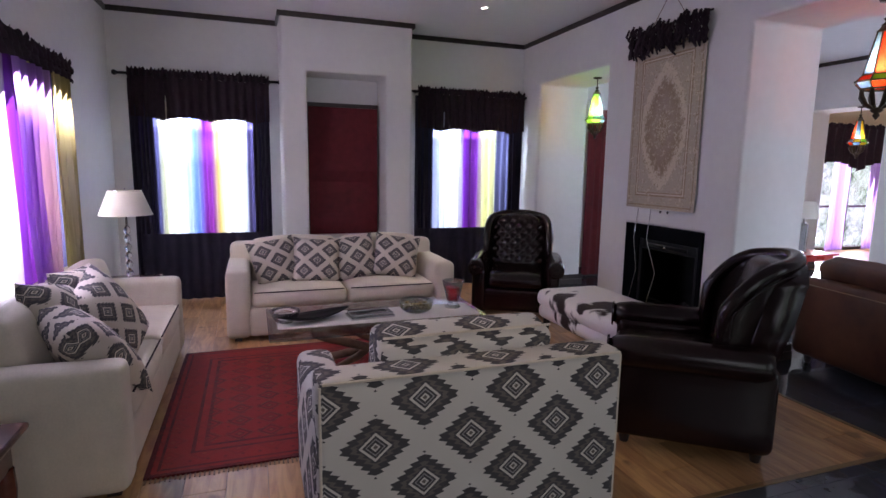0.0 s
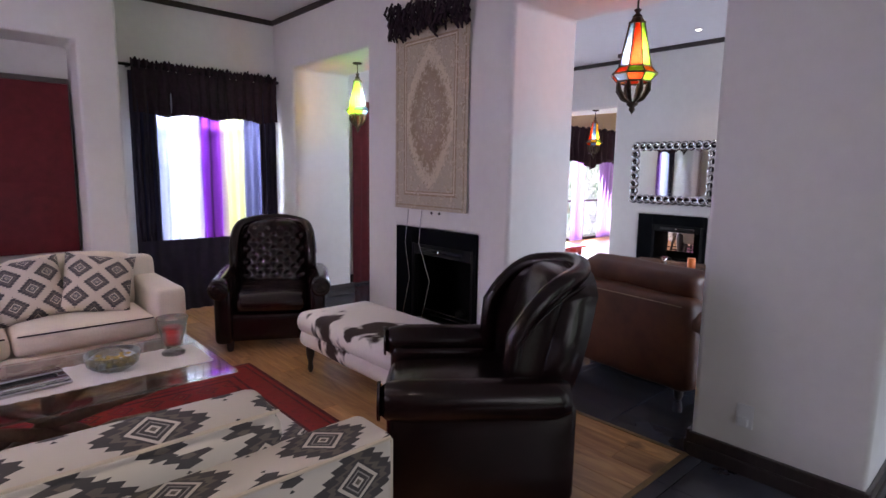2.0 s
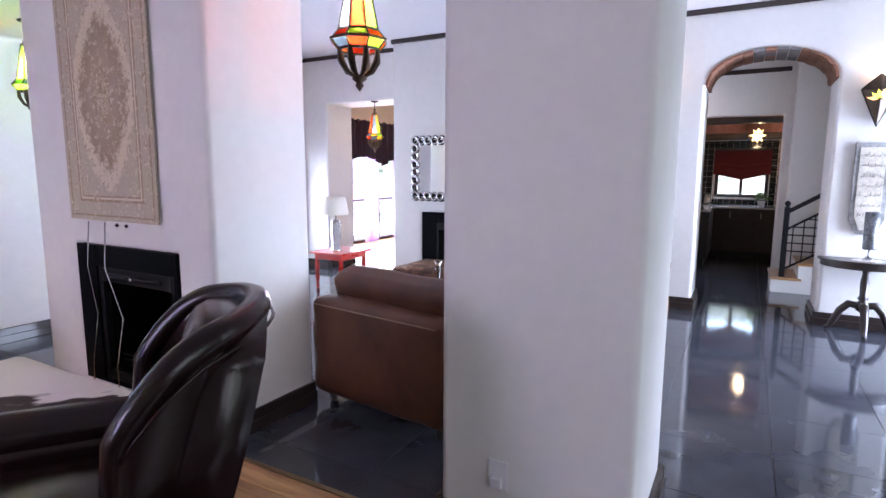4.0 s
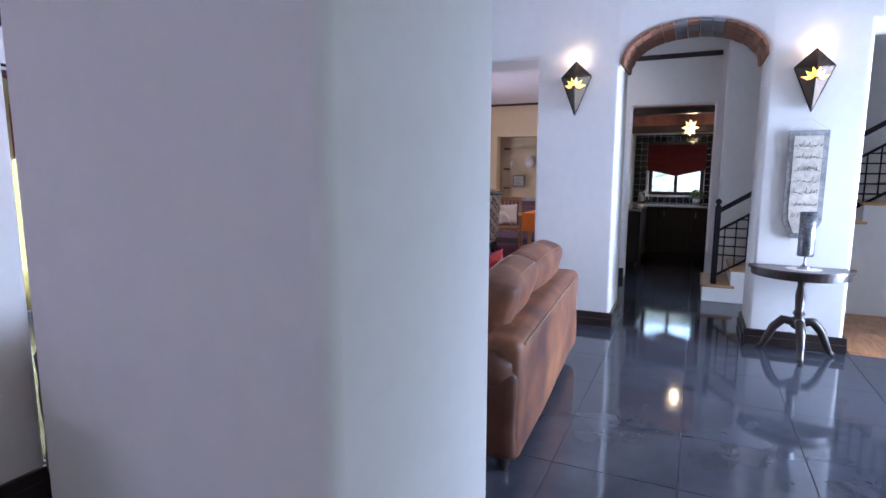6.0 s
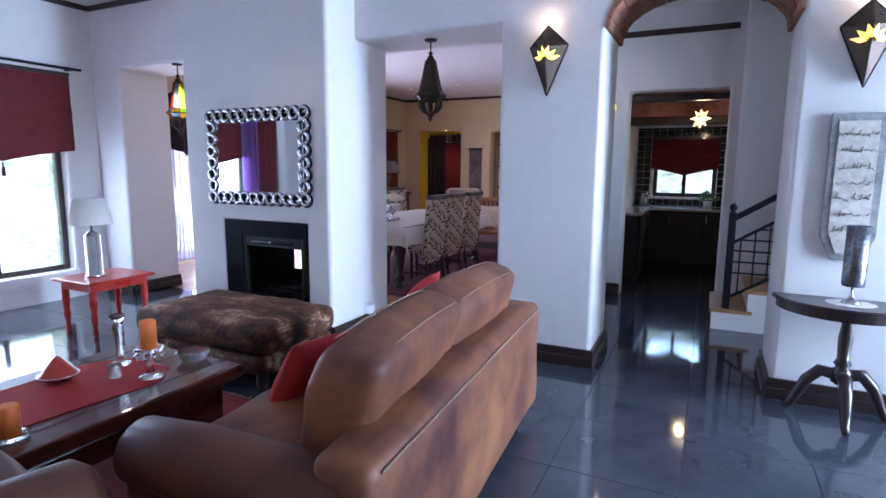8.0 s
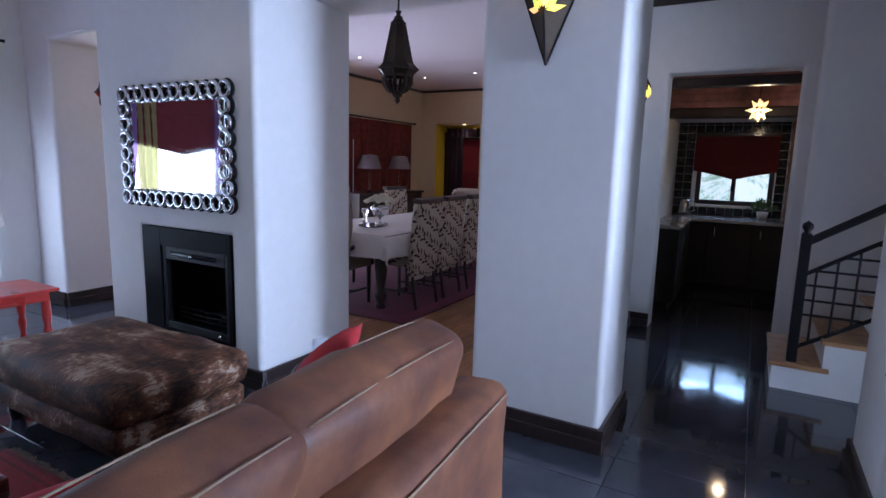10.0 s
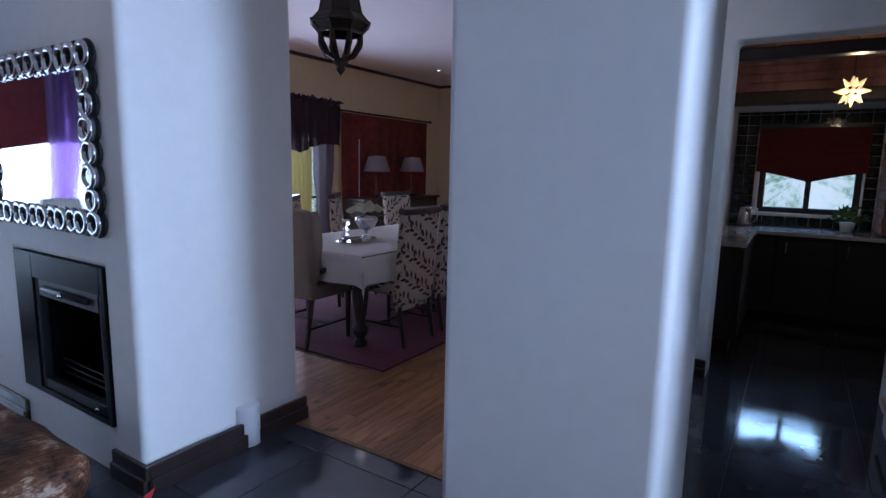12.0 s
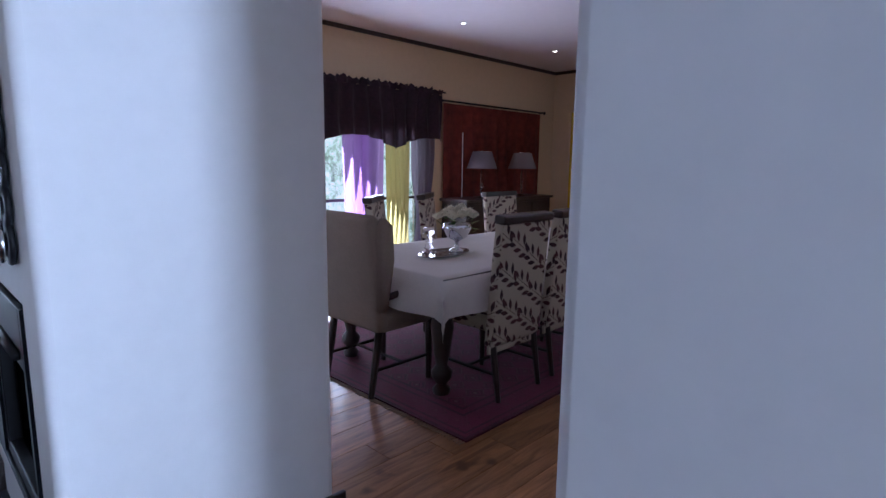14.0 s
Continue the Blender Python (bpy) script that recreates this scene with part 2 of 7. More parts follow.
def board(name, segs, z0, z1, out, material=DARKWOOD):
    """Boards along walls; segs: (axis of the normal, plane, side to which it sticks out, from, to)."""
    for axis, w, side, a, b in segs:
        w0, w1 = sorted((w, w + side * out))
        bm = box(w0, w1, a, b, z0, z1, 0.006) if axis == "x" else box(a, b, w0, w1, z0, z1, 0.006)
        if z0 < 1:
            step = w + side * (out + 0.012)
            lo, hi = sorted((w, step))
            bm = box(lo, hi, a, b, z0, z0 + (z1 - z0) * 0.55, 0.005, bm=bm) if axis == "x" else box(a, b, lo, hi, z0, z0 + (z1 - z0) * 0.55, 0.005, bm=bm)
        solid(name, bm, material, "structure")


o = 0.025
CROWN = [("x", WX, -1, 0.915 - o, BY), ("y", 0.915, -1, WX - o, WX2 + o), ("x", WX2, 1, 0.915 - o, BY), ("y", BY, -1, -1.3, 0.41), ("y", BY, -1, 1.86, WX), ("y", 6.1, -1, 0.41 - o, 1.86 + o),
         ("x", 0.41, -1, 6.1, BY), ("x", 1.86, 1, 6.1, BY), ("x", -1.3, 1, 2.0, BY), ("y", BY, -1, WX2, EX), ("x", EX, -1, -2.7, 3.1), ("x", 7.67, -1, 3.1 - o, 4.7 + o), ("y", 4.7, 1, 7.67, EX),
         ("y", 3.1, -1, 7.67, EX), ("x", EX, -1, 4.7, BY), ("y", 7.5, -1, EX2, 16.6), ("x", 16.6, -1, 1.75, 7.5), ("x", EX2, 1, 1.75, 7.5), ("y", 1.75, 1, EX2, 16.6),
         ("y", 1.45, -1, EX2, 10.6)]
board("crown_trim", CROWN, TOP - 0.055, TOP, 0.025)
board("crown_trim", [("x", 10.6, -1, 0.24, 1.45)], 2.84, 2.9, 0.025)
BASE = [("x", WX, -1, 0.915 - o, 1.68), ("y", 0.915, -1, WX - o, WX2 + o), ("y", 1.68, 1, WX, WX2), ("x", WX2, 1, 0.915 - o, 1.68), ("x", WX, -1, 3.02, 3.3), ("x", WX, -1, 4.3, 4.72), ("y", 3.02, -1, WX, WX2), ("x", WX, -1, 6.12, BY),
        ("y", 6.12, -1, WX - o, WX2 + o), ("x", WX2, 1, 3.02, 4.72), ("x", EX, -1, 1.1 - o, 1.84 + o), ("y", 1.84, 1, EX, EX2), ("y", 1.105, -1, EX, EX2), ("x", EX, -1, -0.7 - o, -0.03 + o), ("y", -0.025, 1, EX, EX2),
        ("y", -0.7, -1, EX, EX2), ("x", 7.67, -1, 3.1 - o, 3.36), ("x", 7.67, -1, 4.26, 4.7 + o), ("y", 3.1, -1, 7.67, 8.55 + o), ("y", 4.7, 1, 7.67, EX), ("x", EX, -1, 6.15, BY), ("y", 6.15, -1, EX, EX2), ("y", BY, -1, WX2, 5.6), ("y", BY, -1, -1.3, 0.4),
        ("y", 1.45, -1, EX2, 10.6), ("x", 10.6, -1, 1.27, 1.45), ("x", EX2, 1, 1.1, 1.45), ("y", 7.5, -1, 13.2, 16.6), ("x", 16.6, -1, 1.75, 4.0)]
board("baseboard", BASE, 0.0, 0.13, 0.022)

# ---- shapes ----


def rows_of(half, r, n):
    inner = [-half + r + (2 * half - 2 * r) * i / n for i in range(n + 1)]
    edge = [-half, -half + 0.12 * r, -half + 0.45 * r]
    return edge + inner + [-v for v in reversed(edge)]


def softbox(sx, sy, sz, r, crown=0.0, wrinkle=0.0, n=4, at=(0, 0, 0), bm=None, seed=0.0):
    """An upholstered block: rounded by r, its top and front swelling by crown, with UVs in metres."""
    bm = bm or bmesh.new()
    uv = bm.loops.layers.uv.verify()
    half = (sx / 2, sy / 2, sz / 2)
    rr = [min(r, h * 0.98) for h in half]
    r = min(rr)
    grids = [rows_of(h, r, n) for h in half]
    cache = {}

    def vert(p):
        key = tuple(round(c, 5) for c in p)
        if key not in cache:
            p = Vector(p)
            inner = Vector([max(-h + r, min(h - r, c)) for c, h in zip(p, half)])
            d = p - inner
            q = inner + d.normalized() * r if d.length > 1e-9 else p
            if d.length > 1e-9 and sum(abs(c) > 1e-6 for c in d) == 1:
                q = p
            u, v, w = (q[i] / half[i] for i in range(3))
            swell = crown * max(0, 1 - u * u) * max(0, 1 - v * v)
            q.z += swell * (1 if w > 0 else -0.3) * abs(w)
            q.y += 0.6 * crown * max(0, 1 - u * u) * max(0, 1 - w * w) * (1 if v > 0 else -1) * abs(v)
            if wrinkle:
                q += Vector(noise.noise_vector((q + Vector((seed, seed, seed))) * 5)) * wrinkle
            cache[key] = bm.verts.new(q + Vector(at))
        return cache[key]

    for ax in range(3):
        a, b = [i for i in range(3) if i != ax]
        for side in (-1, 1):
            for i in range(len(grids[a]) - 1):
                for j in range(len(grids[b]) - 1):
                    quad = []
                    for da, db in ((0, 0), (1, 0), (1, 1), (0, 1)):
                        p = [0, 0, 0]
                        p[ax], p[a], p[b] = side * half[ax], grids[a][i + da], grids[b][j + db]
                        quad.append((vert(p), (p[a] + 0.31 * ax, p[b] + (0.13 if ax == 2 else 0.17 * side))))
                    if side * (1 if ax != 1 else -1) < 0:
                        quad.reverse()
                    if len({v for v, _ in quad}) == 4:
                        try:
                            f = bm.faces.new([v for v, _ in quad])
                        except ValueError:
                            continue
                        for loop, (_, c) in zip(f.loops, quad):
                            loop[uv].uv = c
    return bm


def pillow(w, h, t, seed=0.0, n=12):
    """A stuffed scatter cushion lying in the xy plane, with UVs in metres."""
    bm = bmesh.new()
    uv = bm.loops.layers.uv.verify()
    top, bot = {}, {}
    for i in range(n + 1):
        for j in range(n + 1):
            u, v = 2 * i / n - 1, 2 * j / n - 1
            fat = t / 2 * ((1 - abs(u) ** 2.6) * (1 - abs(v) ** 2.6)) ** 0.5
            pinch = 1 - 0.07 * (1 - v * v) * abs(u), 1 - 0.07 * (1 - u * u) * abs(v)
            x, y = u * w / 2 * pinch[0], v * h / 2 * pinch[1]
            k = noise.noise(Vector((x * 6 + seed, y * 6, seed))) * 0.012 * (fat / (t / 2))
            top[i, j] = bm.verts.new((x, y, fat + k))
            bot[i, j] = top[i, j] if i in (0, n) or j in (0, n) else bm.verts.new((x, y, -fat + k))
    for i in range(n):
        for j in range(n):
            for some, flip in ((top, False), (bot, True)):
                ids = [(i, j), (i + 1, j), (i + 1, j + 1), (i, j + 1)]
                if flip:
                    ids.reverse()
                f = bm.faces.new([some[k] for k in ids])
                for loop, (a, b) in zip(f.loops, ids):
                    loop[uv].uv = (w * (a / n - 0.5), h * (b / n - 0.5))
    return bm


def lathe(profile, seg=20, bm=None, at=(0, 0, 0), twist=0.0, arc=(0, 2 * math.pi)):
    """Turns (radius, z) pairs round the z axis."""
    bm = bm or bmesh.new()
    rings = []
    whole = abs(arc[1] - arc[0] - 2 * math.pi) < 1e-6
    count = seg if whole else seg + 1
    for r, z in profile:
        if r < 1e-5:
            rings.append([bm.verts.new((at[0], at[1], at[2] + z))] * count)
        else:
            rings.append([bm.verts.new((at[0] + r * math.cos(a), at[1] + r * math.sin(a), at[2] + z))
                          for a in (arc[0] + (arc[1] - arc[0]) * k / seg + twist for k in range(count))])
    for p, q in zip(rings, rings[1:]):
        for k in range(seg):
            m = (k + 1) % count
            loop = [p[k], p[m], q[m], q[k]]
            some = [v for n, v in enumerate(loop) if v not in loop[:n]]
            if len(some) > 2:
                bm.faces.new(some)
    return bm


def tube(points, radius, seg=8, bm=None, caps=True):
    """A rod along points; radius one number or one for each point."""
    bm = bm or bmesh.new()
    pts = [Vector(p) for p in points]
    radii = radius if isinstance(radius, (list, tuple)) else [radius] * len(pts)
    rings, side = [], None
    for i, p in enumerate(pts):
        way = (pts[min(i + 1, len(pts) - 1)] - pts[max(i - 1, 0)]).normalized()
        side = (side or (Vector((0, 0, 1)) if abs(way.z) < 0.9 else Vector((1, 0, 0))))
        side = (side - way * side.dot(way)).normalized()
        other = way.cross(side)
        rings.append([bm.verts.new(p + (side * math.cos(a) + other * math.sin(a)) * radii[i]) for a in (2 * math.pi * k / seg for k in range(seg))])
    for a, b in zip(rings, rings[1:]):
        for k in range(seg):
            bm.faces.new([a[k], b[k], b[(k + 1) % seg], a[(k + 1) % seg]])
    if caps:
        bm.faces.new(rings[0]), bm.faces.new(list(reversed(rings[-1])))
    bmesh.ops.recalc_face_normals(bm, faces=bm.faces)
    return bm


def prism(outline, z0, z1, bevel=0.0):
    """A slab with that outline in the xy plane."""
    bm = bmesh.new()
    lo, hi = [bm.verts.new((x, y, z0)) for x, y in outline], [bm.verts.new((x, y, z1)) for x, y in outline]
    bm.faces.new(list(reversed(lo))), bm.faces.new(hi)
    for k in range(len(lo)):
        m = (k + 1) % len(lo)
        bm.faces.new([lo[k], lo[m], hi[m], hi[k]])
    bmesh.ops.recalc_face_normals(bm, faces=bm.faces)
    if bevel:
        bmesh.ops.bevel(bm, geom=[e for e in bm.edges if e.calc_face_angle(0) > 0.9], offset=bevel, segments=2, affect="EDGES")
    return bm


def cloth(width, z_top, z_bot, folds, depth, nx=60, nz=14, gather=0.0, at=(0, 0, 0), scallop=0.0, ruffle=0.0, seed=0.0, swing=None):
    """A hanging cloth along x: folds of that depth in y; gather pulls it in at a height; UVs run 0 to 1 across and down."""
    bm = bmesh.new()
    uv = bm.loops.layers.uv.verify()
    g = {}
    for i in range(nx + 1):
        u = i / nx
        low = z_bot + scallop * abs(math.sin(u * math.pi * 3 + seed)) ** 0.7
        high = z_top + ruffle * (noise.noise(Vector((u * 34, seed, 3))) + 0.4 * math.sin(u * folds * 11))
        for j in range(nz + 1):
            v = j / nz
            pull = 1 - gather * math.exp(-((v - 0.78) / 0.22) ** 2)
            x = (u - 0.5) * width * pull + (swing or 0) * math.exp(-((v - 0.78) / 0.3) ** 2)
            wave = math.sin(u * folds * 2 * math.pi + seed + 1.2 * noise.noise(Vector((u * 5, v * 1.5, seed))))
            y = depth * wave * (0.5 + 0.5 * v) + depth * 0.5 * noise.noise(Vector((u * 19, v * 3, seed + 7)))
            g[i, j] = bm.verts.new((at[0] + x, at[1] + y, at[2] + high + (low - high) * v))
    for i in range(nx):
        for j in range(nz):
            ids = [(i, j), (i, j + 1), (i + 1, j + 1), (i + 1, j)]
            f = bm.faces.new([g[k] for k in ids])
            for loop, (a, b) in zip(f.loops, ids):
                loop[uv].uv = (a / nx, 1 - b / nz)
    return bm



def thicken(bm, off):
    """Gives an open sheet the thickness off, a vector, with closed edges."""
    off = Vector(off)
    faces, rim = bm.faces[:], [e for e in bm.edges if e.is_boundary]
    twin = {v: bm.verts.new(v.co + off) for v in bm.verts[:]}
    for f in faces:
        bm.faces.new([twin[v] for v in reversed(f.verts)])
    for e in rim:
        a, b = e.verts
        bm.faces.new([a, b, twin[b], twin[a]])
    bmesh.ops.recalc_face_normals(bm, faces=bm.faces)
    return bm


# ---- more materials ----


def kilim(name, cell=0.36, pale=(0.7, 0.65, 0.6)):
    """Saw-toothed diamonds in staggered rows with pale ground between, woven."""
    m, nt, b = nodes_of(name)
    v = coords(nt, "UV")
    sep = nt.nodes.new("ShaderNodeSeparateXYZ")
    nt.links.new(v, sep.inputs[0])
    x, y = calc(nt, "DIVIDE", sep.outputs[0], cell), calc(nt, "DIVIDE", sep.outputs[1], cell * 0.9)
    y = calc(nt, "ADD", y, 0.1)

    def diamond(off):
        q = [calc(nt, "ABSOLUTE", calc(nt, "SUBTRACT", calc(nt, "FRACT", calc(nt, "ADD", s, off)), 0.5)) for s in (x, y)]
        plain = calc(nt, "ADD", q[0], q[1])
        tooth = calc(nt, "ABSOLUTE", calc(nt, "SUBTRACT", calc(nt, "FRACT", calc(nt, "MULTIPLY", q[1], 15.0)), 0.5))
        outer = calc(nt, "ADD", plain, calc(nt, "MULTIPLY", tooth, 0.13))
        inside = calc(nt, "LESS_THAN", plain, 0.19)
        return calc(nt, "ADD", calc(nt, "MULTIPLY", inside, plain), calc(nt, "MULTIPLY", calc(nt, "SUBTRACT", 1.0, inside), outer))

    d = calc(nt, "MINIMUM", diamond(0.0), diamond(0.5))
    dark, mid = (0.04, 0.038, 0.046), (0.13, 0.11, 0.1)
    c = ramp(nt, d, [(0, mid), (0.025, pale), (0.05, dark), (0.085, (0.35, 0.33, 0.33)), (0.1, dark), (0.13, pale), (0.165, dark), (0.225, mid), (0.285, dark), (0.385, pale)], "CONSTANT")
    weave = noise_of(nt, coords(nt, "UV", (1, 1, 1)), 420, 2)
    broad = noise_of(nt, v, 7, 3)
    c = blend(nt, calc(nt, "MULTIPLY", calc(nt, "ADD", weave, broad), 0.12), c, (0.3, 0.27, 0.26))
    nt.links.new(c, b.inputs["Base Color"])
    b.inputs["Roughness"].default_value = 0.9
    bumped(nt, b, weave, 0.35, 0.002)
    return m


def leaf_print(name, cell=0.25):
    """Sprigs of pointed dark leaves along slanting stems, on taupe cloth."""
    m, nt, b = nodes_of(name)
    total = None
    sprig = [(-0.26, -0.2, 1.5), (-0.06, -0.32, 0.2), (-0.2, 0.04, 1.75), (0.1, -0.12, 0.35), (0.0, 0.2, 1.6), (0.25, 0.08, 0.5), (0.2, 0.32, 0.95)]
    for turn, off in ((0.3, (0, 0, 0)), (0.3, (cell * 0.52, cell * 0.47, 0))):
        v = coords(nt, "UV", (1, 1, 1), (0, 0, turn), off)
        sep = nt.nodes.new("ShaderNodeSeparateXYZ")
        nt.links.new(v, sep.inputs[0])
        q = [calc(nt, "SUBTRACT", calc(nt, "FRACT", calc(nt, "DIVIDE", p, cell)), 0.5) for p in sep.outputs[:2]]
        shapes = [(x, y, t, 0.15, 0.055) for x, y, t in sprig] + [(0.0, 0.0, 0.86, 0.46, 0.008)]
        for x, y, t, long, wide in shapes:
            dx, dy = calc(nt, "SUBTRACT", q[0], x), calc(nt, "SUBTRACT", q[1], y)
            e = calc(nt, "ADD", calc(nt, "MULTIPLY", dx, math.cos(t)), calc(nt, "MULTIPLY", dy, math.sin(t)))
            a = calc(nt, "SUBTRACT", calc(nt, "MULTIPLY", dy, math.cos(t)), calc(nt, "MULTIPLY", dx, math.sin(t)))
            reach = calc(nt, "SUBTRACT", 1.0, calc(nt, "POWER", calc(nt, "ABSOLUTE", calc(nt, "DIVIDE", e, long)), 1.7))
            inside = calc(nt, "LESS_THAN", calc(nt, "ABSOLUTE", a), calc(nt, "MULTIPLY", reach, wide))
            total = inside if total is None else calc(nt, "MAXIMUM", total, inside)
    n = noise_of(nt, coords(nt, "UV"), 9, 3)
    c = blend(nt, total, blend(nt, calc(nt, "MULTIPLY", n, 0.3), (0.46, 0.4, 0.31), (0.36, 0.3, 0.24)), blend(nt, ramp(nt, n, [(0.45, (0, 0, 0)), (0.55, (1, 1, 1))]), (0.03, 0.014, 0.02), (0.08, 0.028, 0.032)))
    nt.links.new(c, b.inputs["Base Color"])
    b.inputs["Roughness"].default_value = 0.85
    return m


def rug_material(name, w, h, field, dark, pale):
    """A knotted rug in object space: borders, rows of small guls, worn pile."""
    m, nt, b = nodes_of(name)
    v = coords(nt, "Object")
    sep = nt.nodes.new("ShaderNodeSeparateXYZ")
    nt.links.new(v, sep.inputs[0])
    ex = calc(nt, "SUBTRACT", w / 2, calc(nt, "ABSOLUTE", sep.outputs[0]))
    ey = calc(nt, "SUBTRACT", h / 2, calc(nt, "ABSOLUTE", sep.outputs[1]))
    edge = calc(nt, "MINIMUM", ex, ey)
    bands = ramp(nt, calc(nt, "DIVIDE", edge, 0.5), [(0, dark), (0.05, field), (0.1, dark), (0.13, field), (0.38, dark), (0.42, field), (0.5, dark), (0.54, field)], "CONSTANT")

    def lattice(step, size, off=0.0):
        q = [calc(nt, "ABSOLUTE", calc(nt, "SUBTRACT", calc(nt, "FRACT", calc(nt, "ADD", calc(nt, "DIVIDE", s, step), off)), 0.5)) for s in sep.outputs[:2]]
        return calc(nt, "ADD", q[0], q[1]), size

    d1, _ = lattice(0.17, 0)
    d2, _ = lattice(0.085, 0, 0.25)
    ring = ramp(nt, d1, [(0, pale), (0.08, dark), (0.18, field), (0.28, dark), (0.42, pale), (0.45, dark)], "CONSTANT")
    on = calc(nt, "LESS_THAN", d1, 0.48)
    c = blend(nt, calc(nt, "MULTIPLY", on, calc(nt, "ADD", 0.25, calc(nt, "MULTIPLY", calc(nt, "GREATER_THAN", edge, 0.27), 0.5))), bands, ring)
    dots = calc(nt, "MULTIPLY", calc(nt, "LESS_THAN", d2, 0.13), calc(nt, "GREATER_THAN", d1, 0.4))
    c = blend(nt, calc(nt, "MULTIPLY", dots, 0.7), c, dark)
    pile, wear = noise_of(nt, v, 240, 3), noise_of(nt, v, 6, 5, 0.7)
    c = blend(nt, ramp(nt, wear, [(0.35, (0.6,) * 3), (0.65, (0.1,) * 3)]), c, tuple(x * 0.85 for x in field))
    nt.links.new(c, b.inputs["Base Color"])
    b.inputs["Roughness"].default_value = 0.95
    bumped(nt, b, pile, 0.5, 0.004)
    return m


def tapestry_material(name, w, h):
    m, nt, b = nodes_of(name)
    v = coords(nt, "Object")
    sep = nt.nodes.new("ShaderNodeSeparateXYZ")
    nt.links.new(v, sep.inputs[0])
    ax, az = calc(nt, "ABSOLUTE", sep.outputs[0]), calc(nt, "ABSOLUTE", sep.outputs[2])
    edge = calc(nt, "MINIMUM", calc(nt, "SUBTRACT", w / 2, ax), calc(nt, "SUBTRACT", h / 2, az))
    pale, brown, grey = (0.64, 0.55, 0.42), (0.33, 0.24, 0.16), (0.47, 0.4, 0.31)
    bands = ramp(nt, calc(nt, "DIVIDE", edge, 0.2), [(0, grey), (0.12, brown), (0.17, grey), (0.55, brown), (0.62, pale), (0.68, brown), (0.73, grey)], "CONSTANT")
    n1, n2 = noise_of(nt, v, 22, 4, 0.7, 0.6), noise_of(nt, v, 60, 3)
    d = calc(nt, "ADD", calc(nt, "POWER", calc(nt, "DIVIDE", ax, w * 0.36), 1.4), calc(nt, "POWER", calc(nt, "DIVIDE", az, h * 0.38), 1.4))
    d = calc(nt, "ADD", d, calc(nt, "MULTIPLY", calc(nt, "SUBTRACT", n1, 0.5), 0.9))
    medal = ramp(nt, d, [(0, brown), (0.04, pale), (0.09, brown), (0.2, (0.4, 0.31, 0.24)), (0.55, brown), (0.66, (0.42, 0.33, 0.24)), (0.74, pale), (0.95, pale), (1.0, grey)])
    c = blend(nt, calc(nt, "GREATER_THAN", edge, 0.15), bands, medal)
    flowers = ramp(nt, n1, [(0.5, (0, 0, 0)), (0.6, (0.8,) * 3)])
    c = blend(nt, flowers, c, blend(nt, ramp(nt, n2, [(0.45, (0, 0, 0)), (0.6, (1,) * 3)]), pale, brown))
    nt.links.new(c, b.inputs["Base Color"])
    b.inputs["Roughness"].default_value = 0.95
    bumped(nt, b, n2, 0.4, 0.003)
    return m


def hide(name, a, bcol, scale, cut, streak=(1, 1, 1), pale=None):
    """Short-haired hide in patches of two colours, with paler strokes of hair."""
    m, nt, b = nodes_of(name)
    v = coords(nt, "Object", streak)
    big, hair = noise_of(nt, v, scale, 4, 0.6, 0.5), noise_of(nt, coords(nt, "Object", (1.3, 7, 3)), 14, 5, 0.75, 0.8)
    edge = 0.012 if pale is None else 0.1
    ragged = calc(nt, "ADD", big, calc(nt, "MULTIPLY", calc(nt, "SUBTRACT", hair, 0.5), 0.03 if pale is None else 0.75))
    c = ramp(nt, ragged, [(cut - edge, a), (cut + edge, bcol)] + ([(cut + 0.2, pale)] if pale else []))
    c = blend(nt, calc(nt, "MULTIPLY", hair, 0.25), c, tuple(x * 0.7 for x in bcol) if pale else tuple(x * 0.8 for x in a))
    nt.links.new(c, b.inputs["Base Color"])
    b.inputs["Roughness"].default_value = 0.65
    b.inputs["Specular IOR Level"].default_value = 0.3
    bumped(nt, b, hair, 0.35, 0.005)
    return m


def leather(name, lo, hi, rough, coat=0.4, scale=5.0, relief=0.16):
    m, nt, b = nodes_of(name)
    v = coords(nt, "Object")
    broad, fine = noise_of(nt, v, scale, 5, 0.6), noise_of(nt, v, 160, 3)
    vor = nt.nodes.new("ShaderNodeTexVoronoi")
    nt.links.new(v, vor.inputs["Vector"])
    vor.inputs["Scale"].default_value = 230
    nt.links.new(ramp(nt, broad, [(0.32, lo), (0.68, hi)]), b.inputs["Base Color"])
    put(nt, b.inputs["Roughness"], calc(nt, "ADD", calc(nt, "MULTIPLY", broad, relief * 1.5), rough - relief * 0.6))
    b.inputs["Coat Weight"].default_value, b.inputs["Coat Roughness"].default_value = coat, 0.2
    b.inputs["Specular IOR Level"].default_value = 0.32
    bumped(nt, b, calc(nt, "ADD", vor.outputs[0], calc(nt, "MULTIPLY", fine, 0.4)), relief, 0.0015)
    return m


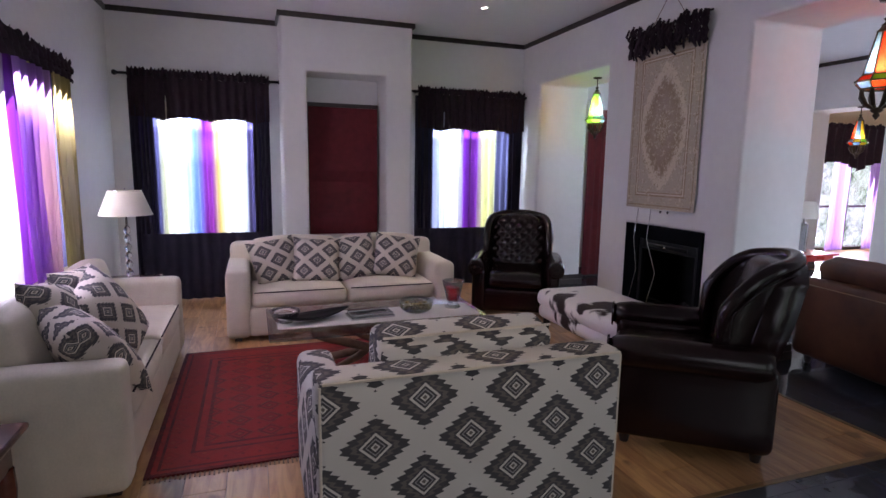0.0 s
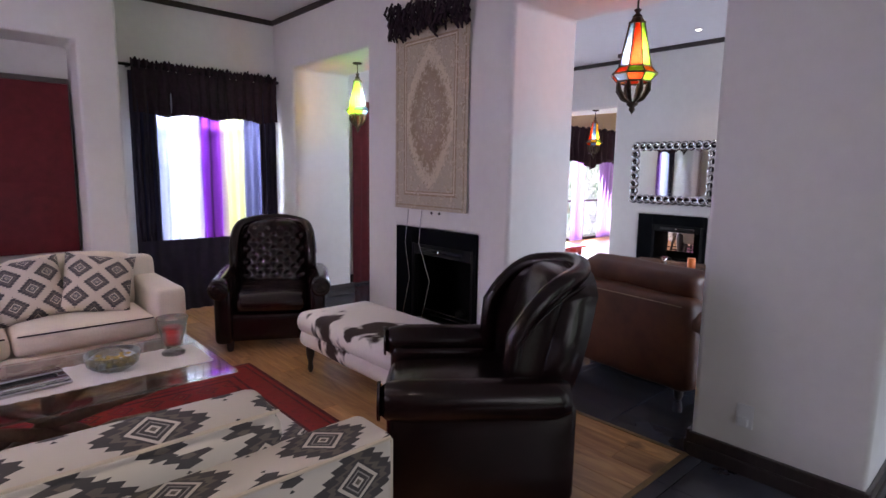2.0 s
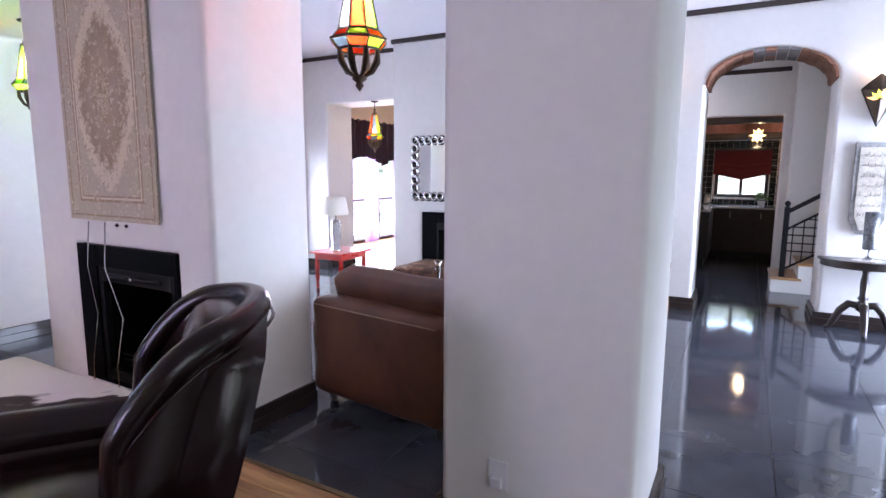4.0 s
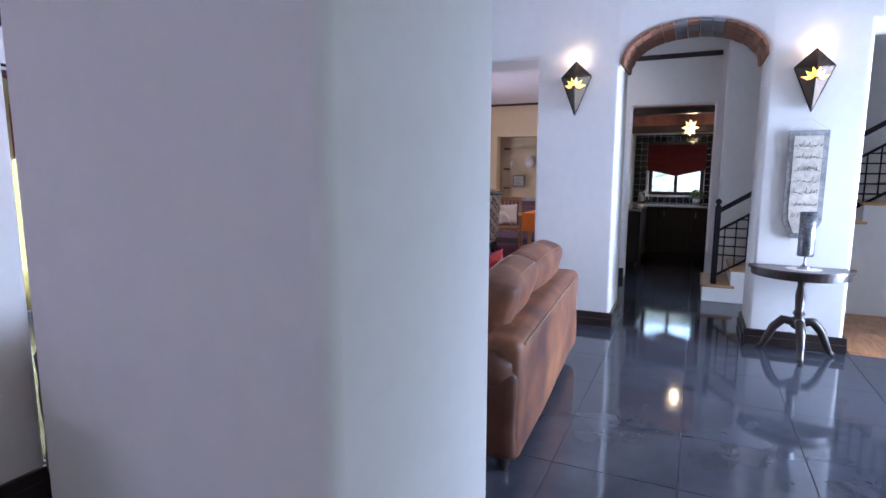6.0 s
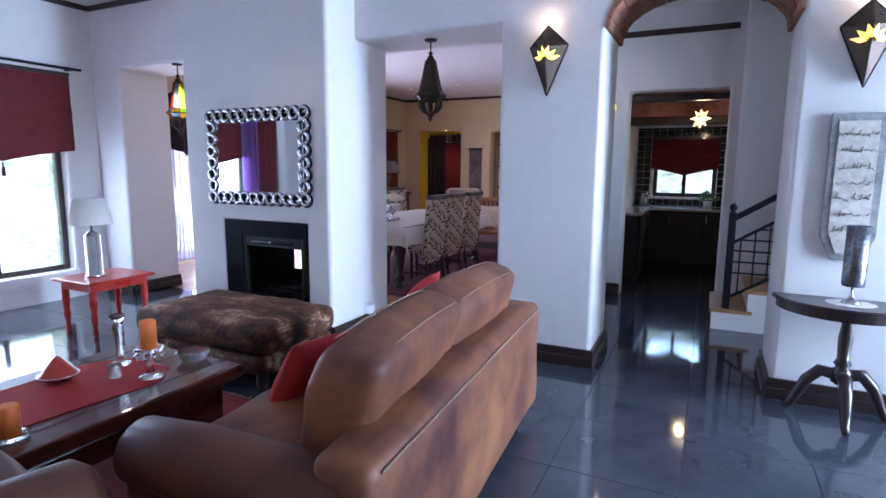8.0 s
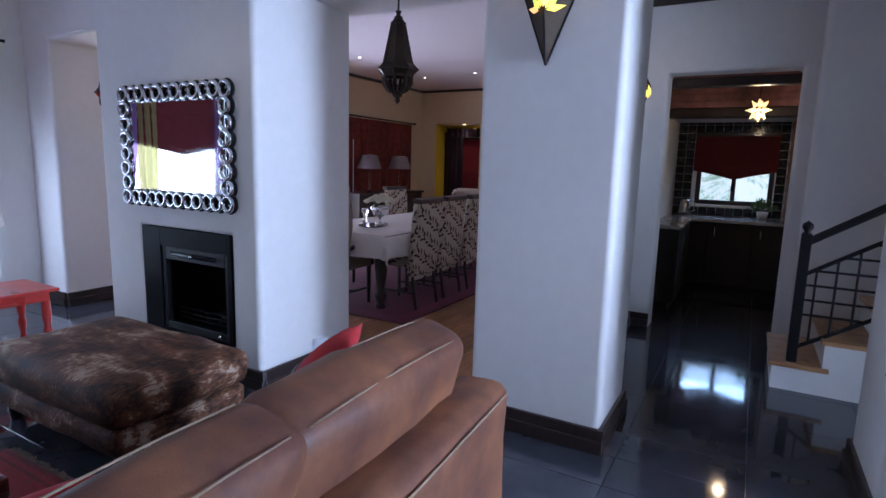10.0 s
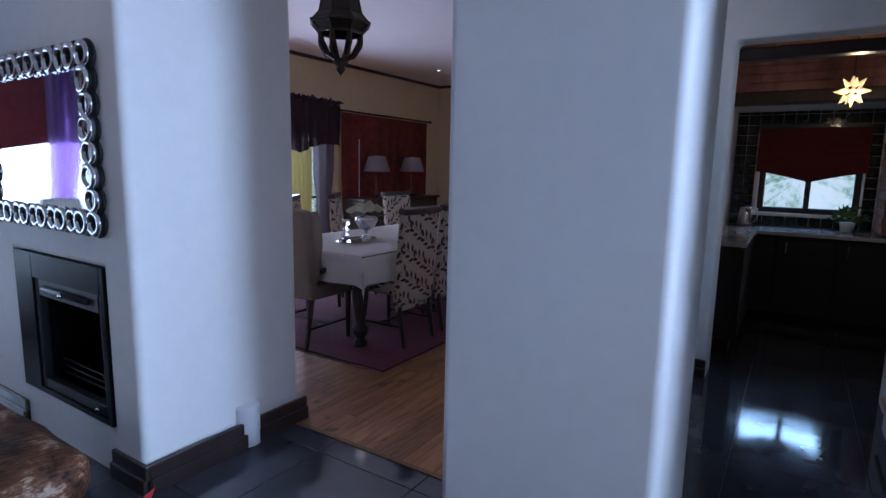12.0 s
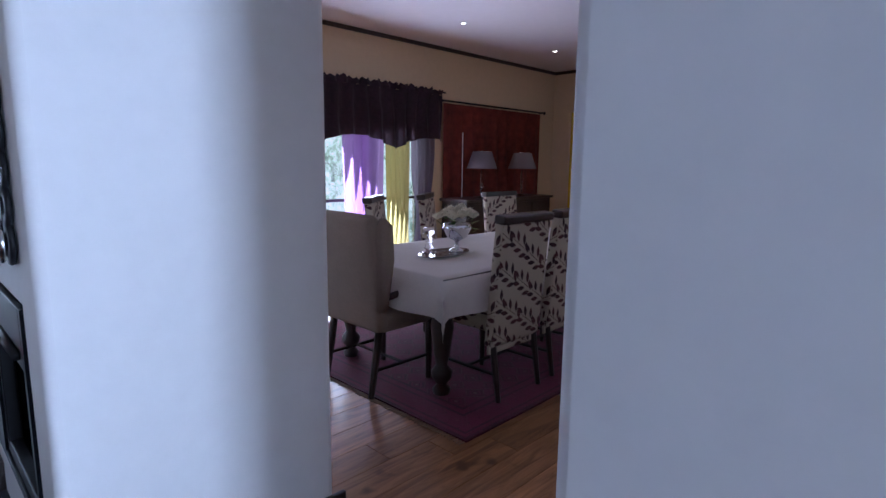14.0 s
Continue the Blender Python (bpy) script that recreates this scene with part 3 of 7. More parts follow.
def glassy(name, color=(1, 1, 1), rough=0.0, through_share=0.0):
    m, nt, b = nodes_of(name)
    b.inputs["Base Color"].default_value = (*color, 1)
    b.inputs["Roughness"].default_value, b.inputs["Transmission Weight"].default_value, b.inputs["IOR"].default_value = rough, 1, 1.45
    if through_share:
        out = nt.nodes["Material Output"]
        t, mix = nt.nodes.new("ShaderNodeBsdfTransparent"), nt.nodes.new("ShaderNodeMixShader")
        t.inputs[0].default_value = (*color, 1)
        mix.inputs[0].default_value = through_share
        nt.links.new(b.outputs[0], mix.inputs[1]), nt.links.new(t.outputs[0], mix.inputs[2]), nt.links.new(mix.outputs[0], out.inputs[0])
    return m


def stained(name, color, share=0.45):
    """Coloured lantern glass: partly clear, partly milky."""
    m, nt, b = nodes_of(name)
    out = nt.nodes["Material Output"]
    t, tl, mix = nt.nodes.new("ShaderNodeBsdfTransparent"), nt.nodes.new("ShaderNodeBsdfTranslucent"), nt.nodes.new("ShaderNodeMixShader")
    t.inputs[0].default_value = (*color, 1)
    tl.inputs[0].default_value = (*(min(1, c * 1.1) for c in color), 1)
    mix.inputs[0].default_value = share
    mix2 = nt.nodes.new("ShaderNodeMixShader")
    mix2.inputs[0].default_value = 0.12
    b.inputs["Base Color"].default_value, b.inputs["Roughness"].default_value = (*(c * 0.2 for c in color), 1), 0.1
    nt.links.new(tl.outputs[0], mix.inputs[1]), nt.links.new(t.outputs[0], mix.inputs[2])
    nt.links.new(mix.outputs[0], mix2.inputs[1]), nt.links.new(b.outputs[0], mix2.inputs[2]), nt.links.new(mix2.outputs[0], out.inputs[0])
    return m


def sheer(name, stops, clear=0.25, mode="LINEAR"):
    """Voile in vertical bands of colour; light passes through."""
    m, nt, b = nodes_of(name)
    v = coords(nt, "UV")
    sep = nt.nodes.new("ShaderNodeSeparateXYZ")
    nt.links.new(v, sep.inputs[0])
    c = ramp(nt, sep.outputs[0], stops, mode)
    out = nt.nodes["Material Output"]
    tl, tr, mix, mix2 = (nt.nodes.new(k) for k in ("ShaderNodeBsdfTranslucent", "ShaderNodeBsdfTransparent", "ShaderNodeMixShader", "ShaderNodeMixShader"))
    nt.links.new(c, tl.inputs[0]), nt.links.new(c, tr.inputs[0]), nt.links.new(c, b.inputs["Base Color"])
    b.inputs["Roughness"].default_value = 0.8
    thread = noise_of(nt, coords(nt, "UV", (80, 2, 1)), 4, 3)
    put(nt, mix.inputs[0], calc(nt, "ADD", calc(nt, "MULTIPLY", thread, 0.4), clear - 0.2))
    nt.links.new(tl.outputs[0], mix.inputs[1]), nt.links.new(tr.outputs[0], mix.inputs[2])
    mix2.inputs[0].default_value = 0.35
    nt.links.new(mix.outputs[0], mix2.inputs[1]), nt.links.new(b.outputs[0], mix2.inputs[2]), nt.links.new(mix2.outputs[0], out.inputs[0])
    return m


WHITE_CLOTH = simple("cream_upholstery", (0.66, 0.58, 0.48), 0.9, spread=0.08, grain=90, bump=0.25, sheen=0.2)
KILIM = kilim("kilim_cloth")
KILIM_SMALL = kilim("fine_kilim_cloth", 0.235, (0.62, 0.54, 0.46))
BLACK_LEATHER = leather("dark_leather", (0.007, 0.0025, 0.0025), (0.015, 0.005, 0.005), 0.24, 0.08, relief=0.06)
TAN_LEATHER = leather("brown_leather", (0.062, 0.024, 0.021), (0.27, 0.11, 0.05), 0.5, 0.05, 3.4)
# Sofa arms' own deep brown; on the armchair the shade is coloured in too.
DEEP_SHADED_LEATHER = leather("deep_shaded_leather", (0.045, 0.016, 0.011), (0.13, 0.05, 0.026), 0.48, 0.1, 2.6)
COWHIDE = hide("cowhide", (0.028, 0.011, 0.009), (0.85, 0.8, 0.74), 1.15, 0.43)
BROWN_HIDE = hide("brindle_hide", (0.014, 0.007, 0.006), (0.17, 0.07, 0.032), 3.2, 0.47, (2.2, 1, 2), (0.5, 0.38, 0.28))
LEAF = leaf_print("leaf_cloth")
RED_CLOTH = simple("red_cloth", (0.42, 0.02, 0.025), 0.8, spread=0.2, grain=60)
MAROON = simple("maroon_blind", (0.11, 0.008, 0.012), 0.85, spread=0.35, grain=12, bump=0.2)
DARK_CLOTH = simple("dark_valance", (0.022, 0.009, 0.016), 0.9, spread=0.6, grain=26, bump=0.5)
BLACK_METAL = simple("black_iron", (0.006, 0.006, 0.007), 0.5, 0.0, grain=60)
BLACK_STONE = simple("black_stone", (0.004, 0.0045, 0.006), 0.4, spread=0.3, grain=20, bump=0.02)
BLACK_STONE.node_tree.nodes["Principled BSDF"].inputs["Specular IOR Level"].default_value = 0.04
BLACK_METAL.node_tree.nodes["Principled BSDF"].inputs["Specular IOR Level"].default_value = 0.25
BRONZE = simple("aged_bronze", (0.05, 0.035, 0.025), 0.42, 0.8, grain=70)
CHROME = simple("chrome", (0.75, 0.75, 0.77), 0.1, 1.0, spread=0.05, bump=0)
SILVER = simple("hammered_silver", (0.55, 0.55, 0.56), 0.22, 1.0, spread=0.2, grain=60, bump=0.6)
MIRROR = simple("mirror_glass", (0.88, 0.89, 0.9), 0.03, 1.0, spread=0.01, grain=3, bump=0)
GLASS = glassy("clear_glass", (0.93, 0.98, 0.97), 0.0, 0.35)
CRYSTAL = glassy("cut_crystal", (0.98, 0.99, 1), 0.02, 0.15)
LINEN = simple("white_linen", (0.62, 0.58, 0.54), 0.9, spread=0.05, grain=60, bump=0.2)
TAUPE = simple("taupe_upholstery", (0.3, 0.235, 0.185), 0.9, spread=0.1, grain=80, bump=0.25)
# Darker cloth for the sideboard lamps; their backlit look is put into the colour.
BACKLIT_SHADE = simple("backlit_shade", (0.16, 0.13, 0.14), 0.9, spread=0.05, grain=60, bump=0.1)
SHADE = simple("cream_shade", (0.62, 0.57, 0.5), 0.9, spread=0.04, grain=60, bump=0.1)
WALNUT = simple("mahogany", (0.1, 0.025, 0.018), 0.25, spread=0.4, grain=22, bump=0.08, stretch=(0.3, 1.5, 1), coat=0.5)
REDPAINT = simple("red_lacquer", (0.5, 0.035, 0.025), 0.3, spread=0.25, grain=20, coat=0.4)
WICK = simple("orange_wax", (0.85, 0.22, 0.04), 0.5, spread=0.1, grain=14, bump=0.05)
REDWAX = simple("red_wax", (0.65, 0.02, 0.02), 0.45, spread=0.1, grain=14, bump=0.05)
LEAFGREEN = simple("green_leaf", (0.07, 0.16, 0.03), 0.5, spread=0.4, grain=20)
ROSE = simple("ivory_petal", (0.75, 0.7, 0.56), 0.7, spread=0.1, grain=30)
DRIFT = simple("driftwood", (0.26, 0.18, 0.12), 0.75, spread=0.35, grain=26, bump=0.5)
SOCKET = simple("white_plastic", (0.74, 0.74, 0.76), 0.4, spread=0.03, bump=0)
WAX_WHITE = emitter("bulb", (1, 0.85, 0.6), 14)
SPOT = emitter("spot_bulb", (1, 0.93, 0.8), 25)
BRICK = simple("old_brick", (0.27, 0.12, 0.075), 0.85, spread=0.4, grain=24, bump=0.6)
BRICKG = simple("grey_brick", (0.2, 0.19, 0.2), 0.85, spread=0.3, grain=24, bump=0.6)
DARKTILE = simple("black_wall_tile", (0.012, 0.015, 0.018), 0.12, spread=0.4, grain=10, bump=0.05)
GRANITE = simple("pale_granite", (0.35, 0.34, 0.33), 0.15, spread=0.3, grain=90, bump=0)
YELLOW = simple("yellow_paint", (0.75, 0.5, 0.02), 0.8, spread=0.05)
PURPLEBRICK = simple("plum_brick", (0.17, 0.085, 0.1), 0.8, spread=0.5, grain=9, bump=0.5)
OAKFURN = simple("honey_oak", (0.4, 0.2, 0.09), 0.5, spread=0.25, grain=16, stretch=(1, 1, 0.2))

VOILE = sheer("striped_voile", [(0, (0.05, 0.04, 0.1)), (0.14, (0.05, 0.045, 0.11)), (0.18, (0.6, 0.58, 0.4)), (0.3, (0.75, 0.76, 0.8)), (0.42, (0.12, 0.22, 0.6)), (0.5, (0.16, 0.02, 0.2)), (0.56, (0.2, 0.03, 0.22)), (0.61, (0.5, 0.36, 0.1)), (0.7, (0.85, 0.85, 0.85)), (0.8, (0.8, 0.8, 0.84)), (0.86, (0.05, 0.04, 0.1))], 0.3)
VOILE_B = sheer("purple_voile", [(0, (0.03, 0.03, 0.07)), (0.1, (0.05, 0.05, 0.11)), (0.18, (0.4, 0.42, 0.6)), (0.36, (0.75, 0.75, 0.7)), (0.44, (0.14, 0.02, 0.28)), (0.5, (0.02, 0.005, 0.03)), (0.58, (0.14, 0.02, 0.24)), (0.64, (0.5, 0.47, 0.2)), (0.74, (0.55, 0.52, 0.24)), (0.79, (0.06, 0.06, 0.12)), (0.95, (0.1, 0.1, 0.2))], 0.3)
PURPLE = sheer("violet_voile", [(0.0, (0.38, 0.24, 0.52)), (0.5, (0.24, 0.11, 0.38)), (1, (0.4, 0.26, 0.52))], 0.3)
GOLD = sheer("gold_voile", [(0.0, (0.46, 0.4, 0.16)), (1, (0.34, 0.28, 0.12))], 0.25)
LILAC = sheer("grey_lilac_voile", [(0.0, (0.3, 0.27, 0.36)), (1, (0.25, 0.22, 0.3))], 0.3)
NAVY = simple("navy_curtain", (0.018, 0.014, 0.035), 0.85, spread=0.5, grain=9, bump=0.3)

# ---- living room furniture ----


def sofa_white(name, m, width, depth, label, pillows, group="cream sofas"):
    s = thing(name, m, label, "sofa", group)
    aw = 0.2
    part("base", softbox(width - 2 * aw + 0.04, depth - 0.06, 0.26, 0.04, at=(0, 0, 0.17)), WHITE_CLOTH, s, smooth=True)
    for side in (-1, 1):
        part("arm", softbox(aw, depth - 0.04, 0.6, 0.055, at=(side * (width - aw) / 2, 0, 0.33), wrinkle=0.004), WHITE_CLOTH, s, smooth=True)
    part("backrest", softbox(width - 0.04, 0.2, 0.66, 0.07, at=(0, depth / 2 - 0.12, 0.45), wrinkle=0.006), WHITE_CLOTH, s, smooth=True)
    inner = width - 2 * aw
    for k in (-1, 1):
        part("seat_cushion", softbox(inner / 2 - 0.008, depth - 0.22, 0.15, 0.05, 0.025, 0.006, at=(k * inner / 4, -0.09, 0.365), seed=k), WHITE_CLOTH, s, smooth=True)
        cu = softbox(inner / 2 - 0.01, 0.17, 0.42, 0.07, 0.03, 0.012, at=(0, 0, 0), seed=k + 5)
        part("back_cushion", cu, WHITE_CLOTH, s, smooth=True, at=pose(k * inner / 4, depth / 2 - 0.27, 0.61, -12))
        pts = [(k * inner / 4 + x, -0.09 + y, 0.437) for x, y in ((-inner / 4 + 0.03, -depth / 2 + 0.118), (inner / 4 - 0.03, -depth / 2 + 0.118))]
        part("piping", tube([(p[0], p[1], 0.43) for p in pts], 0.005, 6), DARK_CLOTH, s)
    for x in (-1, 1):
        for y in (-1, 1):
            part("foot", box(x * (width / 2 - 0.09) - 0.03, x * (width / 2 - 0.09) + 0.03, y * (depth / 2 - 0.1) - 0.03, y * (depth / 2 - 0.1) + 0.03, 0, 0.05, 0.005), DARKWOOD, s)
    for i, (x, y, z, tip, turn, roll) in enumerate(pillows):
        p = new("scatter_cushion", mesh_of("scatter_cushion", pillow(*((0.45, 0.45, 0.21) if width < 2.1 else (0.53, 0.53, 0.24)), i * 3.1), KILIM_SMALL, True))
        p.matrix_basis = m @ pose(x, y, z, tip, 0, turn) @ pose(0, 0, 0, 0, 0, roll)
        tagged(p, "square cushion in grey kilim diamonds on the cream sofa", "cushion", "kilim cushions")
    return s


sofa_white("sofa", pose(0.87, 5.13, 0), 2.06, 0.93, "cream upholstered two-seat sofa with boxy arms by the windows",
           [(-0.6, 0.0, 0.63, 62, 12, 9), (-0.23, -0.06, 0.63, 66, -3, -4), (0.14, 0.0, 0.64, 64, 7, 5), (0.54, -0.05, 0.645, 62, -10, -9)])
sofa_white("sofa", pose(-0.86, 3.56, 0, 0, 0, 90), 2.2, 0.8, "cream upholstered sofa along the curtained side wall",
           [(-0.66, -0.16, 0.6, 48, 26, 8), (-0.42, 0.0, 0.66, 60, 4, -14), (-0.24, -0.14, 0.63, 62, -14, 20), (-0.02, -0.02, 0.66, 64, -6, -4)])


def kilim_chair(m):
    s = thing("armchair", m, "low armchair in black and white kilim cloth facing the table", "armchair")
    part("base", softbox(0.92, 0.8, 0.3, 0.03, at=(0, 0, 0.19)), KILIM, s, smooth=True)
    for side in (-1, 1):
        part("arm", softbox(0.17, 0.84, 0.6, 0.05, at=(side * 0.53, 0, 0.34)), KILIM, s, smooth=True)
    part("backrest", softbox(1.22, 0.17, 0.76, 0.03, 0.0, 0.002, at=(0, 0.36, 0.42)), KILIM, s, smooth=True)
    part("seat_cushion", softbox(0.88, 0.68, 0.16, 0.05, 0.03, at=(0, -0.08, 0.4)), KILIM, s, smooth=True)
    part("back_cushion", softbox(0.74, 0.2, 0.44, 0.045, 0.012, 0.005), KILIM, s, smooth=True, at=pose(0, 0.17, 0.67, -14))
    part("piping", tube([(-0.59, 0.445, 0.79), (0.59, 0.445, 0.79)], 0.006, 6), WHITE_CLOTH, s)
    for x in (-0.598, 0.598):
        part("piping", tube([(x, 0.438, 0.06), (x, 0.438, 0.78)], 0.006, 6), WHITE_CLOTH, s)
    part("piping", tube([(-0.35, 0.3, 0.885), (0.35, 0.3, 0.885)], 0.005, 6), WHITE_CLOTH, s)
    for x in (-0.52, 0.52):
        for y in (-0.34, 0.36):
            part("foot", box(x - 0.03, x + 0.03, y - 0.03, y + 0.03, 0, 0.06, 0.005), DARKWOOD, s)


kilim_chair(pose(0.87, 2.06, 0, 0, 0, 180))


def wing_chair(m, tufted, label):
    """A buttoned leather wing chair; it faces -y."""
    s = thing("wing_chair", m, label, "armchair", "leather wing chairs")
    L = BLACK_LEATHER
    part("base", softbox(0.7, 0.72, 0.24, 0.04, at=(0, 0, 0.2)), L, s, smooth=True)
    part("seat_cushion", softbox(0.56, 0.66, 0.15, 0.06, 0.035, 0.006, at=(0, -0.07, 0.4)), L, s, smooth=True)
    for side in (-1, 1):
        part("arm", softbox(0.14, 0.78, 0.46, 0.05, at=(side * 0.37, -0.01, 0.3)), L, s, smooth=True)
        prof = [(0.0, -0.41), (0.055, -0.405), (0.075, -0.38), (0.088, -0.3), (0.086, 0), (0.088, 0.3), (0.07, 0.36), (0, 0.37)]
        part("arm_roll", lathe(prof, 18), L, s, smooth=True, at=pose(side * 0.395, -0.02, 0.53, -90))
        part("arm_front", lathe([(0, 0), (0.03, 0.004), (0.05, 0.0), (0.076, 0.012), (0.08, 0)], 18), L, s, smooth=True, at=pose(side * 0.395, -0.425, 0.53, 90))
    shell, edge, rows_a = bmesh.new(), [], 36
    grid = {}
    for i in range(rows_a + 1):
        a = radians(-92 + 184 * i / rows_a)
        far = max(0.0, (abs(math.degrees(a)) - 50) / 42)
        high = 1.025 - 0.05 * math.sin(a) ** 2 - 0.2 * far ** 2.2
        for j in range(13):
            z = 0.26 + (high - 0.26) * j / 12
            lean = 0.14 * max(0.0, z - 0.42) / 0.6
            puff = 0.012 * math.sin(math.pi * j / 12)
            grid[i, j] = shell.verts.new(((0.352 + puff) * math.sin(a), 0.1 + lean * (0.5 + 0.5 * math.cos(a)) + (0.27 + puff) * math.cos(a), z))
        edge.append(tuple(grid[i, 12].co + Vector((-0.02 * math.sin(a), -0.025 * math.cos(a), 0.0))))
    for i in range(rows_a):
        for j in range(12):
            shell.faces.new([grid[i, j], grid[i + 1, j], grid[i + 1, j + 1], grid[i, j + 1]])
    inner = {k: shell.verts.new((v.co.x * 0.86, (v.co.y - 0.1) * 0.84 + 0.1, v.co.z)) for k, v in grid.items()}
    for i in range(rows_a):
        for j in range(12):
            shell.faces.new([inner[i, j], inner[i, j + 1], inner[i + 1, j + 1], inner[i + 1, j]])
        for j in (0, 12):
            shell.faces.new([grid[i, j], grid[i + 1, j], inner[i + 1, j], inner[i, j]])
    for i in (0, rows_a):
        for j in range(12):
            shell.faces.new([grid[i, j], grid[i, j + 1], inner[i, j + 1], inner[i, j]])
    bmesh.ops.recalc_face_normals(shell, faces=shell.faces)
    part("wing_back", shell, L, s, smooth=True)
    front_roll = [(edge[0][0], edge[0][1] - 0.005, 0.5)] + [(edge[0][0], edge[0][1] - 0.012, 0.65)]
    last_roll = [(edge[-1][0], edge[-1][1] - 0.012, 0.65), (edge[-1][0], edge[-1][1] - 0.005, 0.5)]
    part("top_roll", tube(front_roll + edge + last_roll, 0.042, 12), L, s, smooth=True)
    part("welt", tube([(p[0] * 1.13, (p[1] - 0.1) * 1.12 + 0.1, p[2] - 0.035) for p in edge], 0.006, 6), L, s, smooth=True)
    bm = bmesh.new()
    nx, nz, front, back = 30, 30, {}, {}
    for i in range(nx + 1):
        for j in range(nz + 1):
            u, v = 2 * i / nx - 1, j / nz
            half = 0.3 + 0.05 * math.sin(math.pi * min(1, v * 1.05))
            top = 0.6 - 0.09 * abs(u) ** 3
            x, z = u * half, v * top
            fx, fz = x / 0.115, z / 0.115
            dimple = 0.0
            if tufted and 0.1 < z:
                for ox, oz in ((0, 0), (0.5, 0.5)):
                    a, c = fx - ox - round(fx - ox), fz - oz - round(fz - oz)
                    dimple += math.exp(-(a * a + c * c) / 0.03)
            bulge = 0.055 * (1 - abs(u) ** 4) * (1 - (2 * v - 1) ** 6) ** 0.5 if 0 < v < 1 else 0
            lean = 0.14 * v
            front[i, j] = bm.verts.new((x, 0.2 + lean - bulge + 0.035 * dimple * (abs(u) < 0.93), 0.42 + z))
            back[i, j] = bm.verts.new((x * 1.02, 0.34 + lean + 0.03 * (1 - u * u), (0.12 if j == 0 else 0.42) + z))
    for i in range(nx):
        for j in range(nz):
            bm.faces.new([front[i, j], front[i + 1, j], front[i + 1, j + 1], front[i, j + 1]])
            bm.faces.new([back[i, j], back[i, j + 1], back[i + 1, j + 1], back[i + 1, j]])
    for i in range(nx):
        bm.faces.new([front[i, nz], front[i + 1, nz], back[i + 1, nz], back[i, nz]])
        bm.faces.new([front[i, 0], back[i, 0], back[i + 1, 0], front[i + 1, 0]])
    for j in range(nz):
        bm.faces.new([front[0, j], front[0, j + 1], back[0, j + 1], back[0, j]])
        bm.faces.new([front[nx, j], back[nx, j], back[nx, j + 1], front[nx, j + 1]])
    bmesh.ops.recalc_face_normals(bm, faces=bm.faces)
    part("backrest", bm, L, s, smooth=True)
    if tufted:
        me = mesh_of("button", lathe([(0, -0.008), (0.012, -0.004), (0.012, 0.002), (0, 0.004)], 10), L, True)
        for row in range(1, 6):
            for col in range(-3, 4):
                x = (col + (0.5 if row % 2 else 0)) * 0.115
                z = row * 0.115 * 0.5 * 2 * 0.5 + 0.0575
                if abs(x) < 0.28 and 0.1 < z < 0.55:
                    b = new("button", me)
                    b.parent, b.matrix_basis = s, pose(x, 0.2 + 0.14 * z / 0.66 - 0.028, 0.42 + z, 90)
    for x in (-0.33, 0.33):
        for y in (-0.32, 0.32):
            part("leg", lathe([(0.022, 0), (0.03, 0.04), (0.034, 0.1)], 10, at=(x, y, 0)), DARKWOOD, s, smooth=True)
    return s


wing_chair(pose(2.5, 2.33, 0, 0, 0, -128) @ Matrix.Scale(1.03, 4), False, "dark brown leather wing chair with rolled arms beside the kilim armchair")
wing_chair(pose(2.72, 5.02, 0, 0, 0, -28), True, "buttoned dark brown leather wing chair by the corner window")

bench = thing("bench", pose(2.8, 3.56, 0), "long footstool in black and white cowhide before the fireplace", "footstool")
part("upper_pad", softbox(0.66, 1.2, 0.16, 0.075, 0.02, 0.01, at=(0, 0, 0.375)), COWHIDE, bench, smooth=True)
part("lower_pad", softbox(0.63, 1.16, 0.14, 0.06, 0.0, 0.01, at=(0, 0, 0.26)), COWHIDE, bench, smooth=True)
for x in (-0.25, 0.25):
    for y in (-0.5, 0.5):
        part("leg", lathe([(0.012, 0), (0.022, 0.03), (0.016, 0.07), (0.03, 0.14), (0.03, 0.2)], 12, at=(x, y, 0)), DARKWOOD, bench, "turned dark wooden leg", True)


